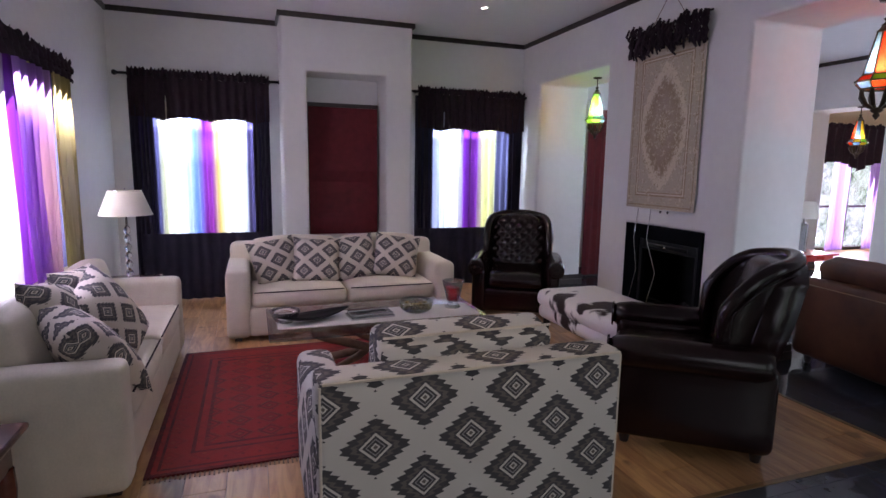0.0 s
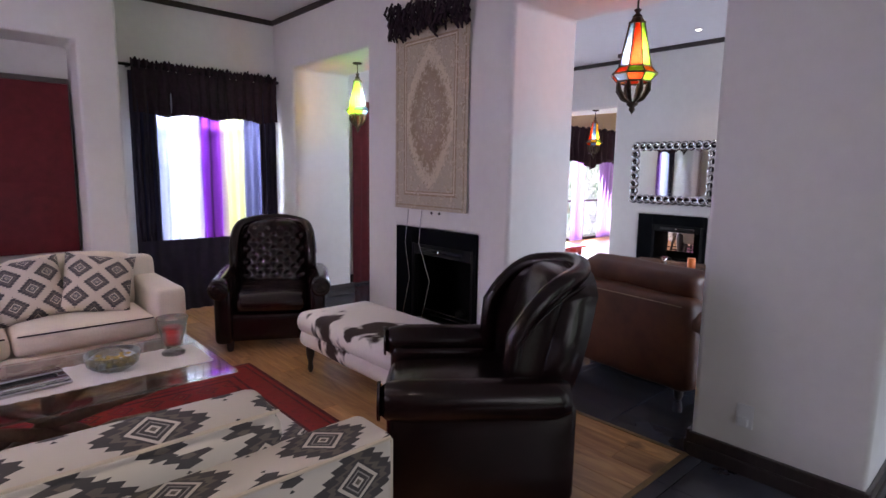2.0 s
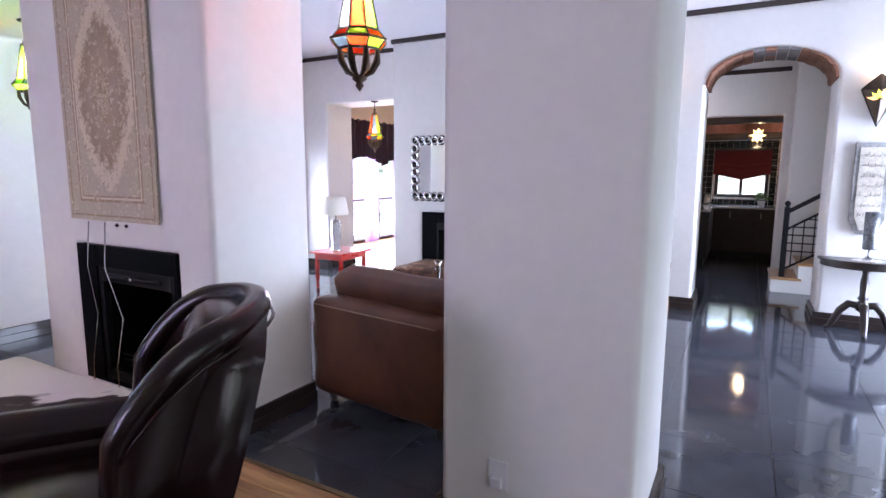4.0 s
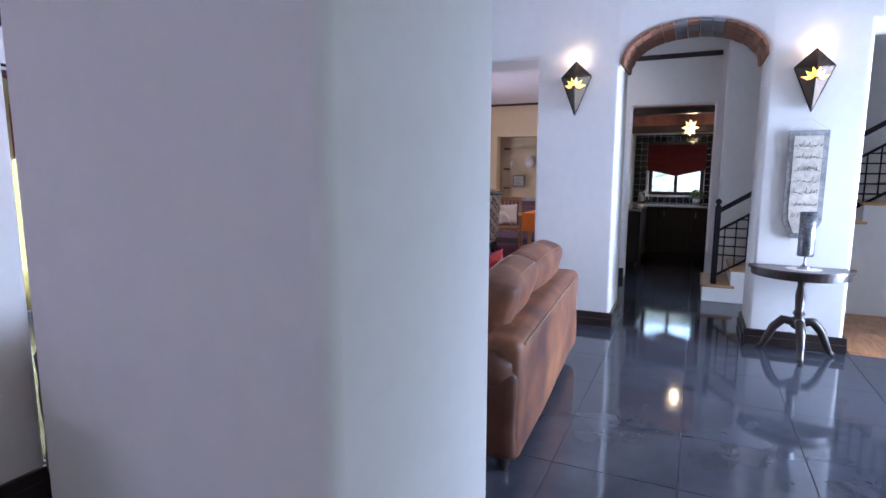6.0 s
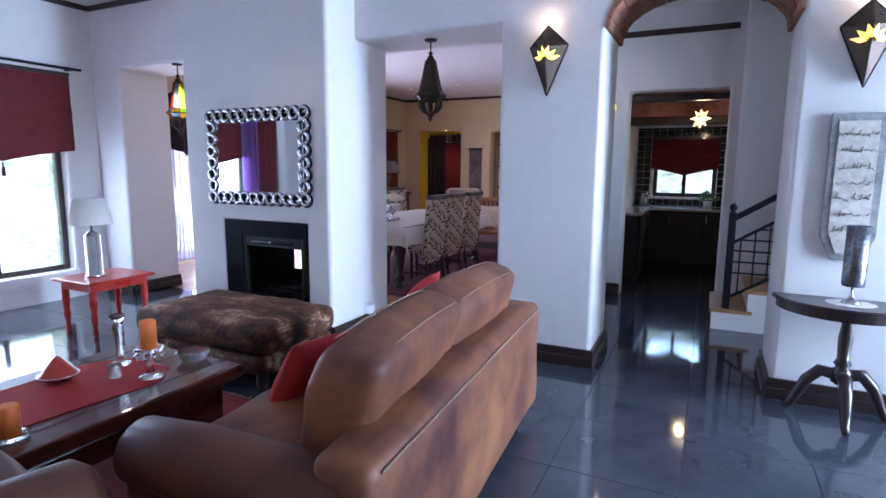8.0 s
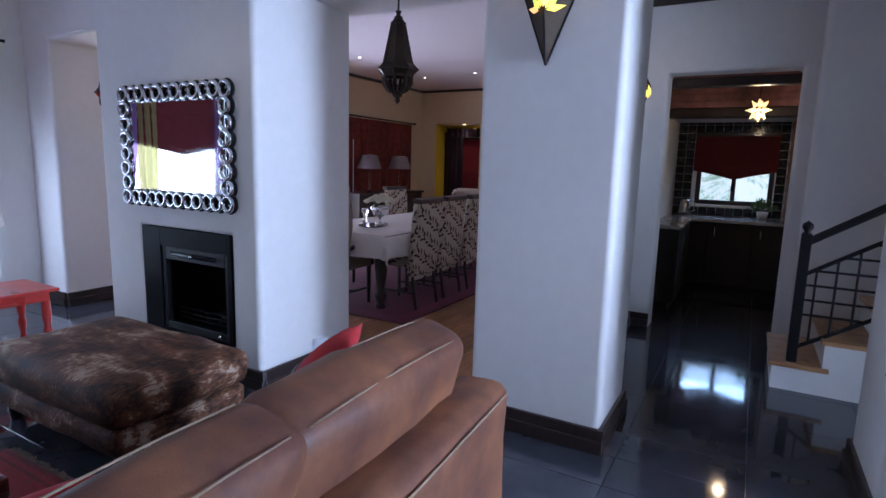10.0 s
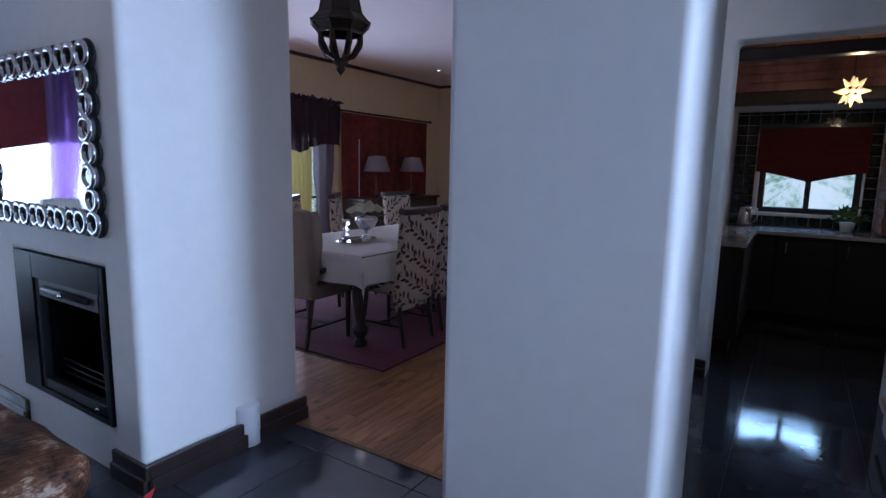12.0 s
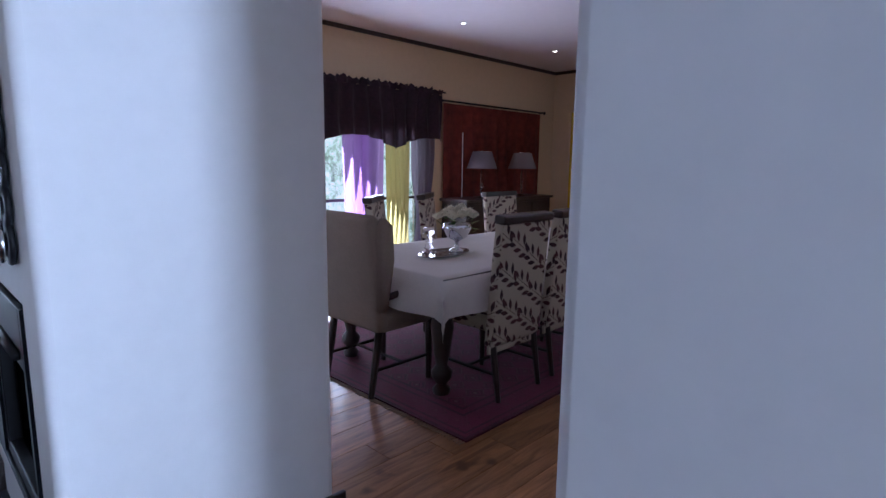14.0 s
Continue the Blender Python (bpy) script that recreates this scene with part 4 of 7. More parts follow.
def rug(name, x0, x1, y0, y1, material, label, z=0.0, fringe="y"):
    t = thing(name, pose((x0 + x1) / 2, (y0 + y1) / 2, z), label, "rug")
    w, h = x1 - x0, y1 - y0
    bm = bmesh.new()
    n = 16
    vs = {}
    for i in range(n + 1):
        for j in range(n + 1):
            x, y = (i / n - 0.5) * w, (j / n - 0.5) * h
            vs[i, j] = bm.verts.new((x, y, 0.012 + 0.002 * noise.noise(Vector((x * 2, y * 2, 0)))))
    for i in range(n):
        for j in range(n):
            bm.faces.new([vs[i, j], vs[i + 1, j], vs[i + 1, j + 1], vs[i, j + 1]])
    rim = [e for e in bm.edges if e.is_boundary]
    ext = bmesh.ops.extrude_edge_only(bm, edges=rim)["geom"]
    for v in ext:
        if isinstance(v, bmesh.types.BMVert):
            v.co.z = 0.0
    part("woven_field", bm, material, t)
    bm = bmesh.new()
    span = w if fringe == "y" else h
    for k in range(int(span / 0.022)):
        a = -span / 2 + 0.011 + k * 0.022
        for side in (-1, 1):
            e = (h if fringe == "y" else w) / 2
            l = 0.035 + random.uniform(-0.008, 0.01)
            lo, hi = sorted((side * e, side * (e + l)))
            box(a - 0.004, a + 0.004, lo, hi, 0.0, 0.005, bm=bm) if fringe == "y" else box(lo, hi, a - 0.004, a + 0.004, 0.0, 0.005, bm=bm)
    tagged(part("fringe", bm, DRIFT, t, "pale knotted fringe"), kind="stuff")
    return t


rug("rug", -0.46, 2.27, 2.62, 4.5, rug_material("crimson_rug", 2.73, 1.88, (0.25, 0.016, 0.014), (0.03, 0.006, 0.012), (0.25, 0.1, 0.05)), "crimson knotted rug with dark borders on the oak floor", 0.0, "y")

# glass table on driftwood
TX, TY, TZ = 0.93, 3.7, 0.44
ct = thing("coffee_table", pose(TX, TY, 0), "glass-topped coffee table on twisted driftwood branches", "coffee table")
part("glass_top", box(-0.78, 0.78, -0.42, 0.42, TZ - 0.015, TZ, 0.004), GLASS, ct, "clear glass top with a greenish edge")
for k, (a, b, c) in enumerate((((-0.5, -0.2, 0.03), (-0.15, 0.02, 0.14), (0.35, 0.22, TZ - 0.03)), ((0.5, -0.24, 0.03), (0.12, 0, 0.16), (-0.4, 0.25, TZ - 0.03)), ((-0.42, 0.25, 0.03), (0, 0.03, 0.2), (0.5, -0.25, TZ - 0.03)),
                               ((0.5, 0.22, 0.03), (0.1, 0.05, 0.12), (-0.5, -0.25, TZ - 0.03)), ((-0.1, -0.3, 0.03), (0, 0, 0.12), (0.05, 0.3, TZ - 0.03)))):
    pts = [Vector(a).lerp(Vector(b), t / 4) for t in range(4)] + [Vector(b).lerp(Vector(c), t / 5) for t in range(6)]
    pts = [p + Vector(noise.noise_vector(p * 6 + Vector((k, 0, 0)))) * 0.03 * (0 < i < len(pts) - 1) for i, p in enumerate(pts)]
    part("branch", tube(pts, [0.03 + 0.012 * noise.noise(p * 9) for p in pts], 9), DRIFT, ct, "twisted driftwood branch", True)


def lace_runner(x0, x1, y0, y1, z, material, label, m=pose(0, 0, 0)):
    out = []
    n = 44
    for side, count in (((x0, y0), (x1, y0)), n), (((x1, y0), (x1, y1)), 14), (((x1, y1), (x0, y1)), n), (((x0, y1), (x0, y0)), 14):
        (ax, ay), (bx, by) = side
        for k in range(count):
            t = k / count
            wob = 0.012 * abs(math.sin(k * math.pi / 2))
            nx, ny = (by - ay), -(bx - ax)
            l = math.hypot(nx, ny)
            out.append((ax + (bx - ax) * t + nx / l * wob, ay + (by - ay) * t + ny / l * wob))
    ob = solid("table_runner", prism(out, z, z + 0.003), material, label=label, category="table runner")
    return ob


lace_runner(0.22, 1.66, 3.5, 3.86, TZ + 0.001, LINEN, "white lace runner with a scalloped edge on the glass table")
z = TZ + 0.004
hur = thing("candle_holder", pose(1.53, 3.75, z), "clear glass hurricane vase with a red pillar candle", "candle holder")
part("glass", lathe([(0.0, 0), (0.06, 0), (0.062, 0.01), (0.03, 0.03), (0.045, 0.05), (0.062, 0.12), (0.085, 0.21), (0.08, 0.21), (0.058, 0.12), (0.04, 0.055), (0, 0.045)], 28), GLASS, hur, smooth=True)
part("candle", lathe([(0, 0.055), (0.034, 0.055), (0.035, 0.06), (0.035, 0.15), (0.03, 0.156), (0, 0.15)], 20), REDWAX, hur, "red pillar candle", True)
pot = thing("potpourri_bowl", pose(1.22, 3.7, z), "round glass bowl filled with dried yellow petals", "bowl")
part("bowl", lathe([(0, 0), (0.08, 0), (0.12, 0.03), (0.13, 0.085), (0.125, 0.085), (0.112, 0.035), (0.075, 0.012), (0, 0.012)], 30), GLASS, pot, smooth=True)
bm = bmesh.new()
for k in range(60):
    a, r = random.uniform(0, 6.28), 0.095 * random.random() ** 0.5
    bmesh.ops.create_icosphere(bm, subdivisions=1, radius=random.uniform(0.009, 0.016), matrix=pose(r * math.cos(a), r * math.sin(a), 0.03 + random.uniform(0, 0.03)) @ Matrix.Diagonal((1, 1, 0.5, 1)))
part("petals", bm, simple("dried_petals", (0.45, 0.28, 0.05), 0.8, spread=0.6, grain=40), pot, "dried yellow and brown petals", True)
tagged(pot.children[-1], kind="stuff")
tray = thing("silver_box", pose(0.86, 3.66, z, 0, 0, 6), "hammered silver tray with raised rim and dark insert", "tray")
part("rim", box(-0.16, 0.16, -0.09, 0.09, 0, 0.02, 0.006), SILVER, tray)
for a in ((-0.15, 0.15, -0.085, -0.045, 0.02, 0.04), (-0.15, 0.15, 0.02, 0.085, 0.02, 0.045), (-0.15, -0.11, -0.045, 0.02, 0.02, 0.04), (0.11, 0.15, -0.045, 0.02, 0.02, 0.04)):
    part("border", box(*a, 0.006), SILVER, tray)
part("insert", box(-0.105, 0.105, -0.042, 0.018, 0.0201, 0.026), BLACK_METAL, tray, "dark lacquer insert")
dish = thing("leaf_dish", pose(0.47, 3.66, z, 0, 0, 20), "long dark wooden leaf-shaped dish", "dish")
bm = bmesh.new()
vs = {}
for i in range(25):
    for j in range(9):
        u, v = i / 12 - 1, j / 4 - 1
        wd = 0.085 * (1 - abs(u) ** 1.8)
        vs[i, j] = bm.verts.new((u * 0.27, v * wd, 0.012 + 0.035 * v * v * (1 - u * u) + 0.055 * u * u))
for i in range(24):
    for j in range(8):
        bm.faces.new([vs[i, j], vs[i + 1, j], vs[i + 1, j + 1], vs[i, j + 1]])
bmesh.ops.remove_doubles(bm, verts=bm.verts, dist=0.0005)
thicken(bm, (0, 0, -0.008))
part("dish", bm, BLACK_METAL, dish, smooth=True)
bw = thing("glass_bowl", pose(0.27, 3.68, z), "frosted glass bowl with a wide rim", "bowl")
part("bowl", lathe([(0, 0), (0.06, 0), (0.09, 0.04), (0.105, 0.08), (0.1, 0.08), (0.085, 0.045), (0.055, 0.01), (0, 0.01)], 28), CRYSTAL, bw, smooth=True)


def table_lamp(m, label, body, height=0.72, shade_r=0.2, shade_h=0.21, material=CHROME, group=""):
    s = thing("table_lamp", m, label, "table lamp", group)
    part("stem", lathe(body, 24), material, s, "polished metal stem", True)
    top = height
    part("shade", lathe([(shade_r, top - shade_h), (shade_r * 0.62, top), (shade_r * 0.6, top), (shade_r * 0.98, top - shade_h)], 32), BACKLIT_SHADE if group else SHADE, s, "tapered cloth shade darkened as seen against the light" if group else "tapered cream cloth shade", True)
    part("shade_ring", lathe([(shade_r * 0.62, top + 0.002), (shade_r * 0.62, top - 0.006), (shade_r * 0.59, top - 0.004)], 24), CHROME, s)
    part("finial", tube([(0, 0, top - shade_h), (0, 0, top + 0.02)], 0.004, 6), CHROME, s)
    return s


def balls(total, n, r, foot=0.07):
    prof = [(0, 0), (foot, 0), (foot, 0.012), (0.03, 0.02), (0.012, 0.03)]
    for k in range(n):
        z0, step = 0.04 + k * (total - 0.05) / n, (total - 0.05) / n
        prof += [(0.008, z0), (r * 0.8, z0 + step * 0.25), (r, z0 + step * 0.5), (r * 0.8, z0 + step * 0.75), (0.008, z0 + step)]
    return prof + [(0.006, total + 0.12), (0, total + 0.12)]


side = thing("side_table", pose(-0.98, 5.02, 0), "small square mahogany side table between the two cream sofas", "side table")
part("top", box(-0.28, 0.28, -0.26, 0.26, 0.5, 0.53, 0.008), WALNUT, side)
part("shelf", box(-0.24, 0.24, -0.22, 0.22, 0.15, 0.17, 0.005), WALNUT, side)
for x in (-0.24, 0.24):
    for y in (-0.22, 0.22):
        part("leg", lathe([(0.014, 0), (0.024, 0.05), (0.02, 0.2), (0.026, 0.35), (0.022, 0.5)], 12, at=(x, y, 0)), WALNUT, side, smooth=True)
table_lamp(pose(-0.91, 4.98, 0.53), "table lamp with stacked glass balls and a white shade", balls(0.48, 6, 0.028), 0.76, 0.2, 0.2, CRYSTAL)
bk = thing("book", pose(-0.8, 4.96, 0.53, 0, 0, 12), "small dark book lying beside the lamp", "book")
part("cover", box(-0.08, 0.08, -0.055, 0.055, 0, 0.018, 0.002), NAVY, bk)
part("pages", box(-0.076, 0.081, -0.051, 0.051, 0.003, 0.015), LINEN, bk)
st = thing("side_table", pose(-1.02, 2.05, 0), "low dark mahogany side table with a moulded top beside the sofa", "side table")
part("top", box(-0.27, 0.24, -0.27, 0.26, 0.47, 0.5, 0.012), WALNUT, st)
part("cornice", box(-0.24, 0.21, -0.24, 0.23, 0.44, 0.47, 0.008), WALNUT, st)
part("apron", box(-0.22, 0.19, -0.22, 0.21, 0.34, 0.44, 0.004), WALNUT, st)
for x in (-0.2, 0.17):
    for y in (-0.2, 0.19):
        part("leg", lathe([(0.016, 0), (0.03, 0.04), (0.02, 0.1), (0.034, 0.26), (0.03, 0.34)], 12, at=(x, y, 0)), WALNUT, st, smooth=True)

# ---- windows, blinds and curtains ----


def window(name, axis, w, u0, u1, z0, z1, bars_u=2, bars_z=(0.72,), out=1, label="dark wooden window with clear panes"):
    """A framed window in the plane w of an axis."""
    s = thing(name, pose(0, 0, 0), label, "window", kind="structure")

    def slab(a, b, c, d, t, off=0.0):
        lo, hi = w + off - t / 2, w + off + t / 2
        return box(lo, hi, a, b, c, d, 0.004) if axis == "x" else box(a, b, lo, hi, c, d, 0.004)

    f = 0.055
    for a in ((u0, u0 + f, z0, z1), (u1 - f, u1, z0, z1), (u0 + f, u1 - f, z0, z0 + f), (u0 + f, u1 - f, z1 - f, z1)):
        part("window_frame", slab(*a, 0.07), DARKWOOD, s)
    for k in range(1, bars_u):
        u = u0 + (u1 - u0) * k / bars_u
        part("mullion", slab(u - 0.025, u + 0.025, z0 + f, z1 - f, 0.05), DARKWOOD, s)
    for frac in bars_z:
        zz = z0 + (z1 - z0) * frac
        part("transom", slab(u0 + f, u1 - f, zz - 0.02, zz + 0.02, 0.045), DARKWOOD, s)
    pane = slab(u0 + f, u1 - f, z0 + f, z1 - f, 0.006, 0.0)
    p = part("pane", pane, GLASS, s)
    p.visible_shadow = False
    return s


window("window_living_a", "y", BY + 0.15, -1.0, 0.2, 0.3, 2.1, 2, (0.75,))
window("window_living_b", "y", BY + 0.15, 2.05, 3.4, 0.3, 2.1, 2, (0.75,))
window("window_living_c", "x", -1.45, 3.1, 4.7, 0.3, 2.1, 3, (0.75,))
window("window_lounge", "y", BY + 0.15, 5.0, 7.7, 0.3, 2.1, 4, (0.75,))
window("window_dining", "y", 7.65, 9.6, 13.2, 0.0, 2.2, 4, (0.4,))
window("window_kitchen", "x", 13.25, 0.33, 1.2, 1.03, 1.95, 2, ())
# Unseen west opening, added for the light that comes through it.
window("window_south_a", "y", -3.0, 0.9, 3.3, 0.3, 2.6, 3, (0.75,))
window("window_south_b", "y", -3.0, 5.2, 8.0, 0.1, 2.6, 3, (0.75,))


def hung(name, m, bm, material, label, category, smooth=True):
    ob = solid(name, bm, material, label=label, category=category, smooth=smooth)
    ob.matrix_basis = m
    return ob


def dressed(m, width, z_rod, voile, label, dark_left=0.16, sill=0.0, valance=0.48, side_cloth=NAVY, scallop=0.045):
    """Curtains on a rod, local x along the wall, -y into the room."""
    rod = thing("curtain_rod", m @ pose(0, -0.1, z_rod), "dark curtain rod with ball finials and wall brackets", "curtain rod", "curtain rods")
    part("rod", tube([(-width / 2 - 0.1, 0, 0), (width / 2 + 0.1, 0, 0)], 0.014, 10), BLACK_METAL, rod, smooth=True)
    for k in (-1, 1):
        bm = bmesh.new()
        bmesh.ops.create_uvsphere(bm, u_segments=12, v_segments=8, radius=0.028, matrix=pose(k * (width / 2 + 0.12), 0, 0))
        part("finial", bm, BLACK_METAL, rod, smooth=True)
        part("bracket", box(k * width / 2 - 0.012, k * width / 2 + 0.012, 0.0, 0.1, -0.015, 0.015), BLACK_METAL, rod)
    hung("sheer_curtain", m @ pose(0, -0.085, 0), cloth(width * 0.9, z_rod - 0.06, 0.03 + sill, 15, 0.034, 150, 14, seed=1.3 + width), voile, label, "curtain")
    hung("curtain", m @ pose(-width * 0.43, -0.1, 0), cloth(width * dark_left, z_rod - 0.05, 0.02, 5, 0.028, 30, 8, seed=2.0), side_cloth, "heavy dark curtain hanging straight to the floor at the window's edge", "curtain")
    hung("curtain", m @ pose(width * 0.43, -0.1, 0), cloth(width * dark_left * 0.8, z_rod - 0.05, 0.02, 4, 0.028, 30, 8, seed=4.0), side_cloth, "heavy dark curtain hanging straight to the floor at the window's edge", "curtain")
    v = thing("valance", m @ pose(0, -0.13, 0), "dark plum gathered valance with a ruffled top edge over the window", "valance")
    part("heading", cloth(width * 1.0, z_rod + 0.055, z_rod - 0.03, 22, 0.03, 170, 4, ruffle=0.032, seed=width * 3), DARK_CLOTH, v, smooth=True)
    part("skirt", cloth(width * 0.995, z_rod - 0.026, z_rod - valance, 15, 0.026, 150, 10, scallop=scallop, seed=width * 3), DARK_CLOTH, v, smooth=True)
    return v


dressed(pose(-0.4, BY, 0), 1.4, 2.44, VOILE, "sheer curtain in cream, blue, purple and gold bands at the window")
dressed(pose(2.75, BY, 0), 1.45, 2.44, VOILE_B, "sheer curtain in grey, violet and gold bands at the corner window")
dressed(pose(-1.3, 3.75, 0, 0, 0, 90), 2.0, 2.2, VOILE_B, "sheer violet and gold curtains at the side window", 0.1, valance=0.12, side_cloth=GOLD, scallop=0.03)
hung("curtain", pose(-1.16, 3.95, 0, 0, 0, 90), cloth(0.6, 2.1, 0.05, 5, 0.03, 50, 14, 0.35, seed=2.6), PURPLE, "sheer violet curtain drawn to the side of the window", "curtain")
hung("curtain", pose(-1.14, 4.42, 0, 0, 0, 90), cloth(0.42, 2.1, 0.05, 4, 0.03, 40, 14, 0.3, seed=3.6), GOLD, "sheer gold curtain gathered at the window's end", "curtain")
# dark cloth below the sills, standing in for voile with no light behind
for x0, x1 in ((-1.0, 0.22), (2.05, 3.4)):
    hung("cafe_curtain", pose((x0 + x1) / 2, BY - 0.15, 0), cloth(x1 - x0 + 0.1, 0.76, 0.02, 12, 0.018, 90, 6, seed=x0), NAVY, "dark navy gathered cloth standing in for the unlit voile below the sill", "curtain")


def roman_blind(m, width, z1, z0, label, point=0.0, material=MAROON):
    s = thing("roman_blind", m, label, "blind", "red blinds")
    bm = bmesh.new()
    n, vs = 16, {}
    for i in range(n + 1):
        u = i / n
        low = z0 - point * (1 - abs(2 * u - 1)) ** 1.3
        for j in range(13):
            v = j / 12
            zz = z1 + (low - z1) * v
            vs[i, j] = bm.verts.new(((u - 0.5) * width, -0.012 - 0.012 * abs(math.sin(v * 5 * math.pi)) * (v > 0.35), zz))
    for i in range(n):
        for j in range(12):
            bm.faces.new([vs[i, j], vs[i, j + 1], vs[i + 1, j + 1], vs[i + 1, j]])
    part("cloth", thicken(bm, (0, 0.005, 0)), material, s)
    part("head_rail", box(-width / 2, width / 2, -0.03, 0.0, z1 - 0.01, z1 + 0.03, 0.004), DARKWOOD, s)
    if point:
        part("tassel", lathe([(0, 0), (0.012, -0.02), (0.006, -0.04), (0.016, -0.06), (0.02, -0.14), (0, -0.14)], 10, at=(0, -0.03, z0 - point)), DARK_CLOTH, s, "dark hanging tassel", True)
    return s


roman_blind(pose(1.115, 6.42, 0), 0.8, 2.2, 0.72, "flat dark red blind filling the wall niche")
part("back_panel", box(0.7, 1.53, 6.44, 6.46, 0.72, 2.24), DARKWOOD, thing("niche_panel", pose(0, 0, 0), "dark wooden panel behind the red blind in the niche", "panel"))
for x in (5.66, 7.06):
    roman_blind(pose(x, BY - 0.05, 0), 1.38, 2.35, 1.58, "deep red blind with a pointed hem over the lounge window", 0.12, MAROON)
hung("curtain", pose(6.38, BY - 0.1, 0), cloth(0.28, 2.3, 0.03, 5, 0.03, 40, 14, 0.4, seed=1.0, swing=0.1), PURPLE, "sheer violet curtain tied back at the lounge window", "curtain")
hung("curtain", pose(6.12, BY - 0.08, 0), cloth(0.25, 2.3, 0.03, 3, 0.03, 30, 10, 0.3, seed=2.0), GOLD, "sheer gold curtain at the lounge window's edge", "curtain")
hung("curtain", pose(5.1, BY - 0.1, 0), cloth(0.32, 2.3, 0.03, 5, 0.03, 40, 14, 0.4, seed=5.0), PURPLE, "sheer violet curtain tied back at the lounge window", "curtain")
hung("curtain", pose(4.75, BY - 0.08, 0), cloth(0.5, 2.35, 0.03, 4, 0.02, 30, 10, seed=6.0), MAROON, "deep red cloth hanging beside the lounge opening", "curtain")
rd = thing("curtain_rod", pose(6.36, BY - 0.1, 2.42), "dark curtain rod with ball finials and wall brackets", "curtain rod", "curtain rods")
part("rod", tube([(-1.5, 0, 0), (1.5, 0, 0)], 0.014, 10), BLACK_METAL, rd, smooth=True)
for k in (-1.4, 1.4):
    part("bracket", box(k - 0.012, k + 0.012, 0.0, 0.1, -0.015, 0.015), BLACK_METAL, rd)

# ---- fireplaces, tapestry, lanterns ----


def fireplace(name, x, y0, y1, z0, z1, depth, label, see_through=False):
    s = thing(name, pose(x, (y0 + y1) / 2, 0), label, "fireplace")
    w = (y1 - y0) / 2
    left, right, top = 0.2, 0.035, 0.13
    for a in ((-0.006, 0.012, -w, -w + right, z0, z1), (-0.006, 0.012, w - left, w, z0, z1), (-0.006, 0.012, -w + right, w - left, z1 - top, z1), (-0.006, 0.012, -w + right, w - left, z0, z0 + 0.03)):
        part("surround", box(*a, 0.003), BLACK_STONE, s, "polished black stone surround")
    for a in ((0.03, depth, -w + 0.004, -w + 0.02, z0, z1), (0.03, depth, w - 0.02, w - 0.004, z0, z1), (0.03, depth, -w + 0.02, w - 0.02, z1 - 0.02, z1 - 0.004), (0.03, depth, -w + 0.02, w - 0.02, z0 + 0.004, z0 + 0.02)):
        part("firebox_side", box(*a), BLACK_METAL, s)
    y_lo, y_hi, z_lo, z_hi = -w + right, w - left, z0 + 0.03, z1 - top
    for a in ((0.004, 0.05, y_lo, y_lo + 0.035, z_lo, z_hi), (0.004, 0.05, y_hi - 0.035, y_hi, z_lo, z_hi), (0.004, 0.05, y_lo + 0.035, y_hi - 0.035, z_hi - 0.09, z_hi), (0.004, 0.05, y_lo + 0.035, y_hi - 0.035, z_lo, z_lo + 0.05)):
        part("door_frame", box(*a, 0.006), BLACK_METAL, s)
    for k in range(1, 4):
        part("grate_bar", tube([(0.09, y_lo + 0.05, z_lo + 0.03 + 0.035 * k), (0.09, y_hi - 0.05, z_lo + 0.03 + 0.035 * k)], 0.006, 6), BLACK_METAL, s)
    if see_through:
        for a in ((depth - 0.02, depth, -w + 0.02, 0.05, z0 + 0.02, z1 - 0.02), (depth - 0.02, depth, 0.05, w - 0.02, z0 + 0.02, z0 + 0.16), (depth - 0.02, depth, 0.05, w - 0.02, z1 - 0.3, z1 - 0.02)):
            part("back_plate", box(*a), BLACK_METAL, s)
    else:
        part("back_plate", box(depth - 0.02, depth, -w + 0.02, w - 0.02, z0 + 0.02, z1 - 0.02), BLACK_METAL, s)
    part("hood", tube([(-0.004, y_lo + 0.12, z_hi - 0.045), (-0.004, y_hi - 0.12, z_hi - 0.045)], 0.016, 10), BLACK_METAL, s, smooth=True)
    part("knob", lathe([(0, 0), (0.014, 0.004), (0.012, 0.02), (0, 0.024)], 12), CHROME, s, "small chrome knob", True, pose(-0.012, (y_lo + y_hi) / 2, z_hi - 0.045, 0, -90))
    part("knob", lathe([(0, 0), (0.012, 0.004), (0.01, 0.016), (0, 0.02)], 12), CHROME, s, "small chrome knob", True, pose(0.004, y_lo + 0.09, z_lo + 0.025, 0, -90))
    bm = bmesh.new()
    for k in range(14):
        bmesh.ops.create_icosphere(bm, subdivisions=2, radius=random.uniform(0.03, 0.055), matrix=pose(random.uniform(0.2, depth - 0.1), random.uniform(-w + 0.12, w - 0.1), z0 + 0.05))
    for v in bm.verts:
        v.co += Vector(noise.noise_vector(v.co * 30)) * 0.008
    tagged(part("coals", bm, BLACK_METAL, s, "heap of dark coals"), kind="stuff")


fireplace("fireplace", WX, 3.315, 4.283, 0.16, 1.025, 0.6, "black built-in fireplace below the hanging tapestry")
fireplace("fireplace", 7.67, 3.36, 4.275, 0.225, 0.965, 0.87, "black built-in double-sided fireplace with a steel door below the mirror", True)

tap = thing("wall_tapestry", pose(WX - 0.02, 3.845, 1.9), "faded beige floral tapestry hung from a dark woollen fringe", "tapestry")
bm = bmesh.new()
vs = {}
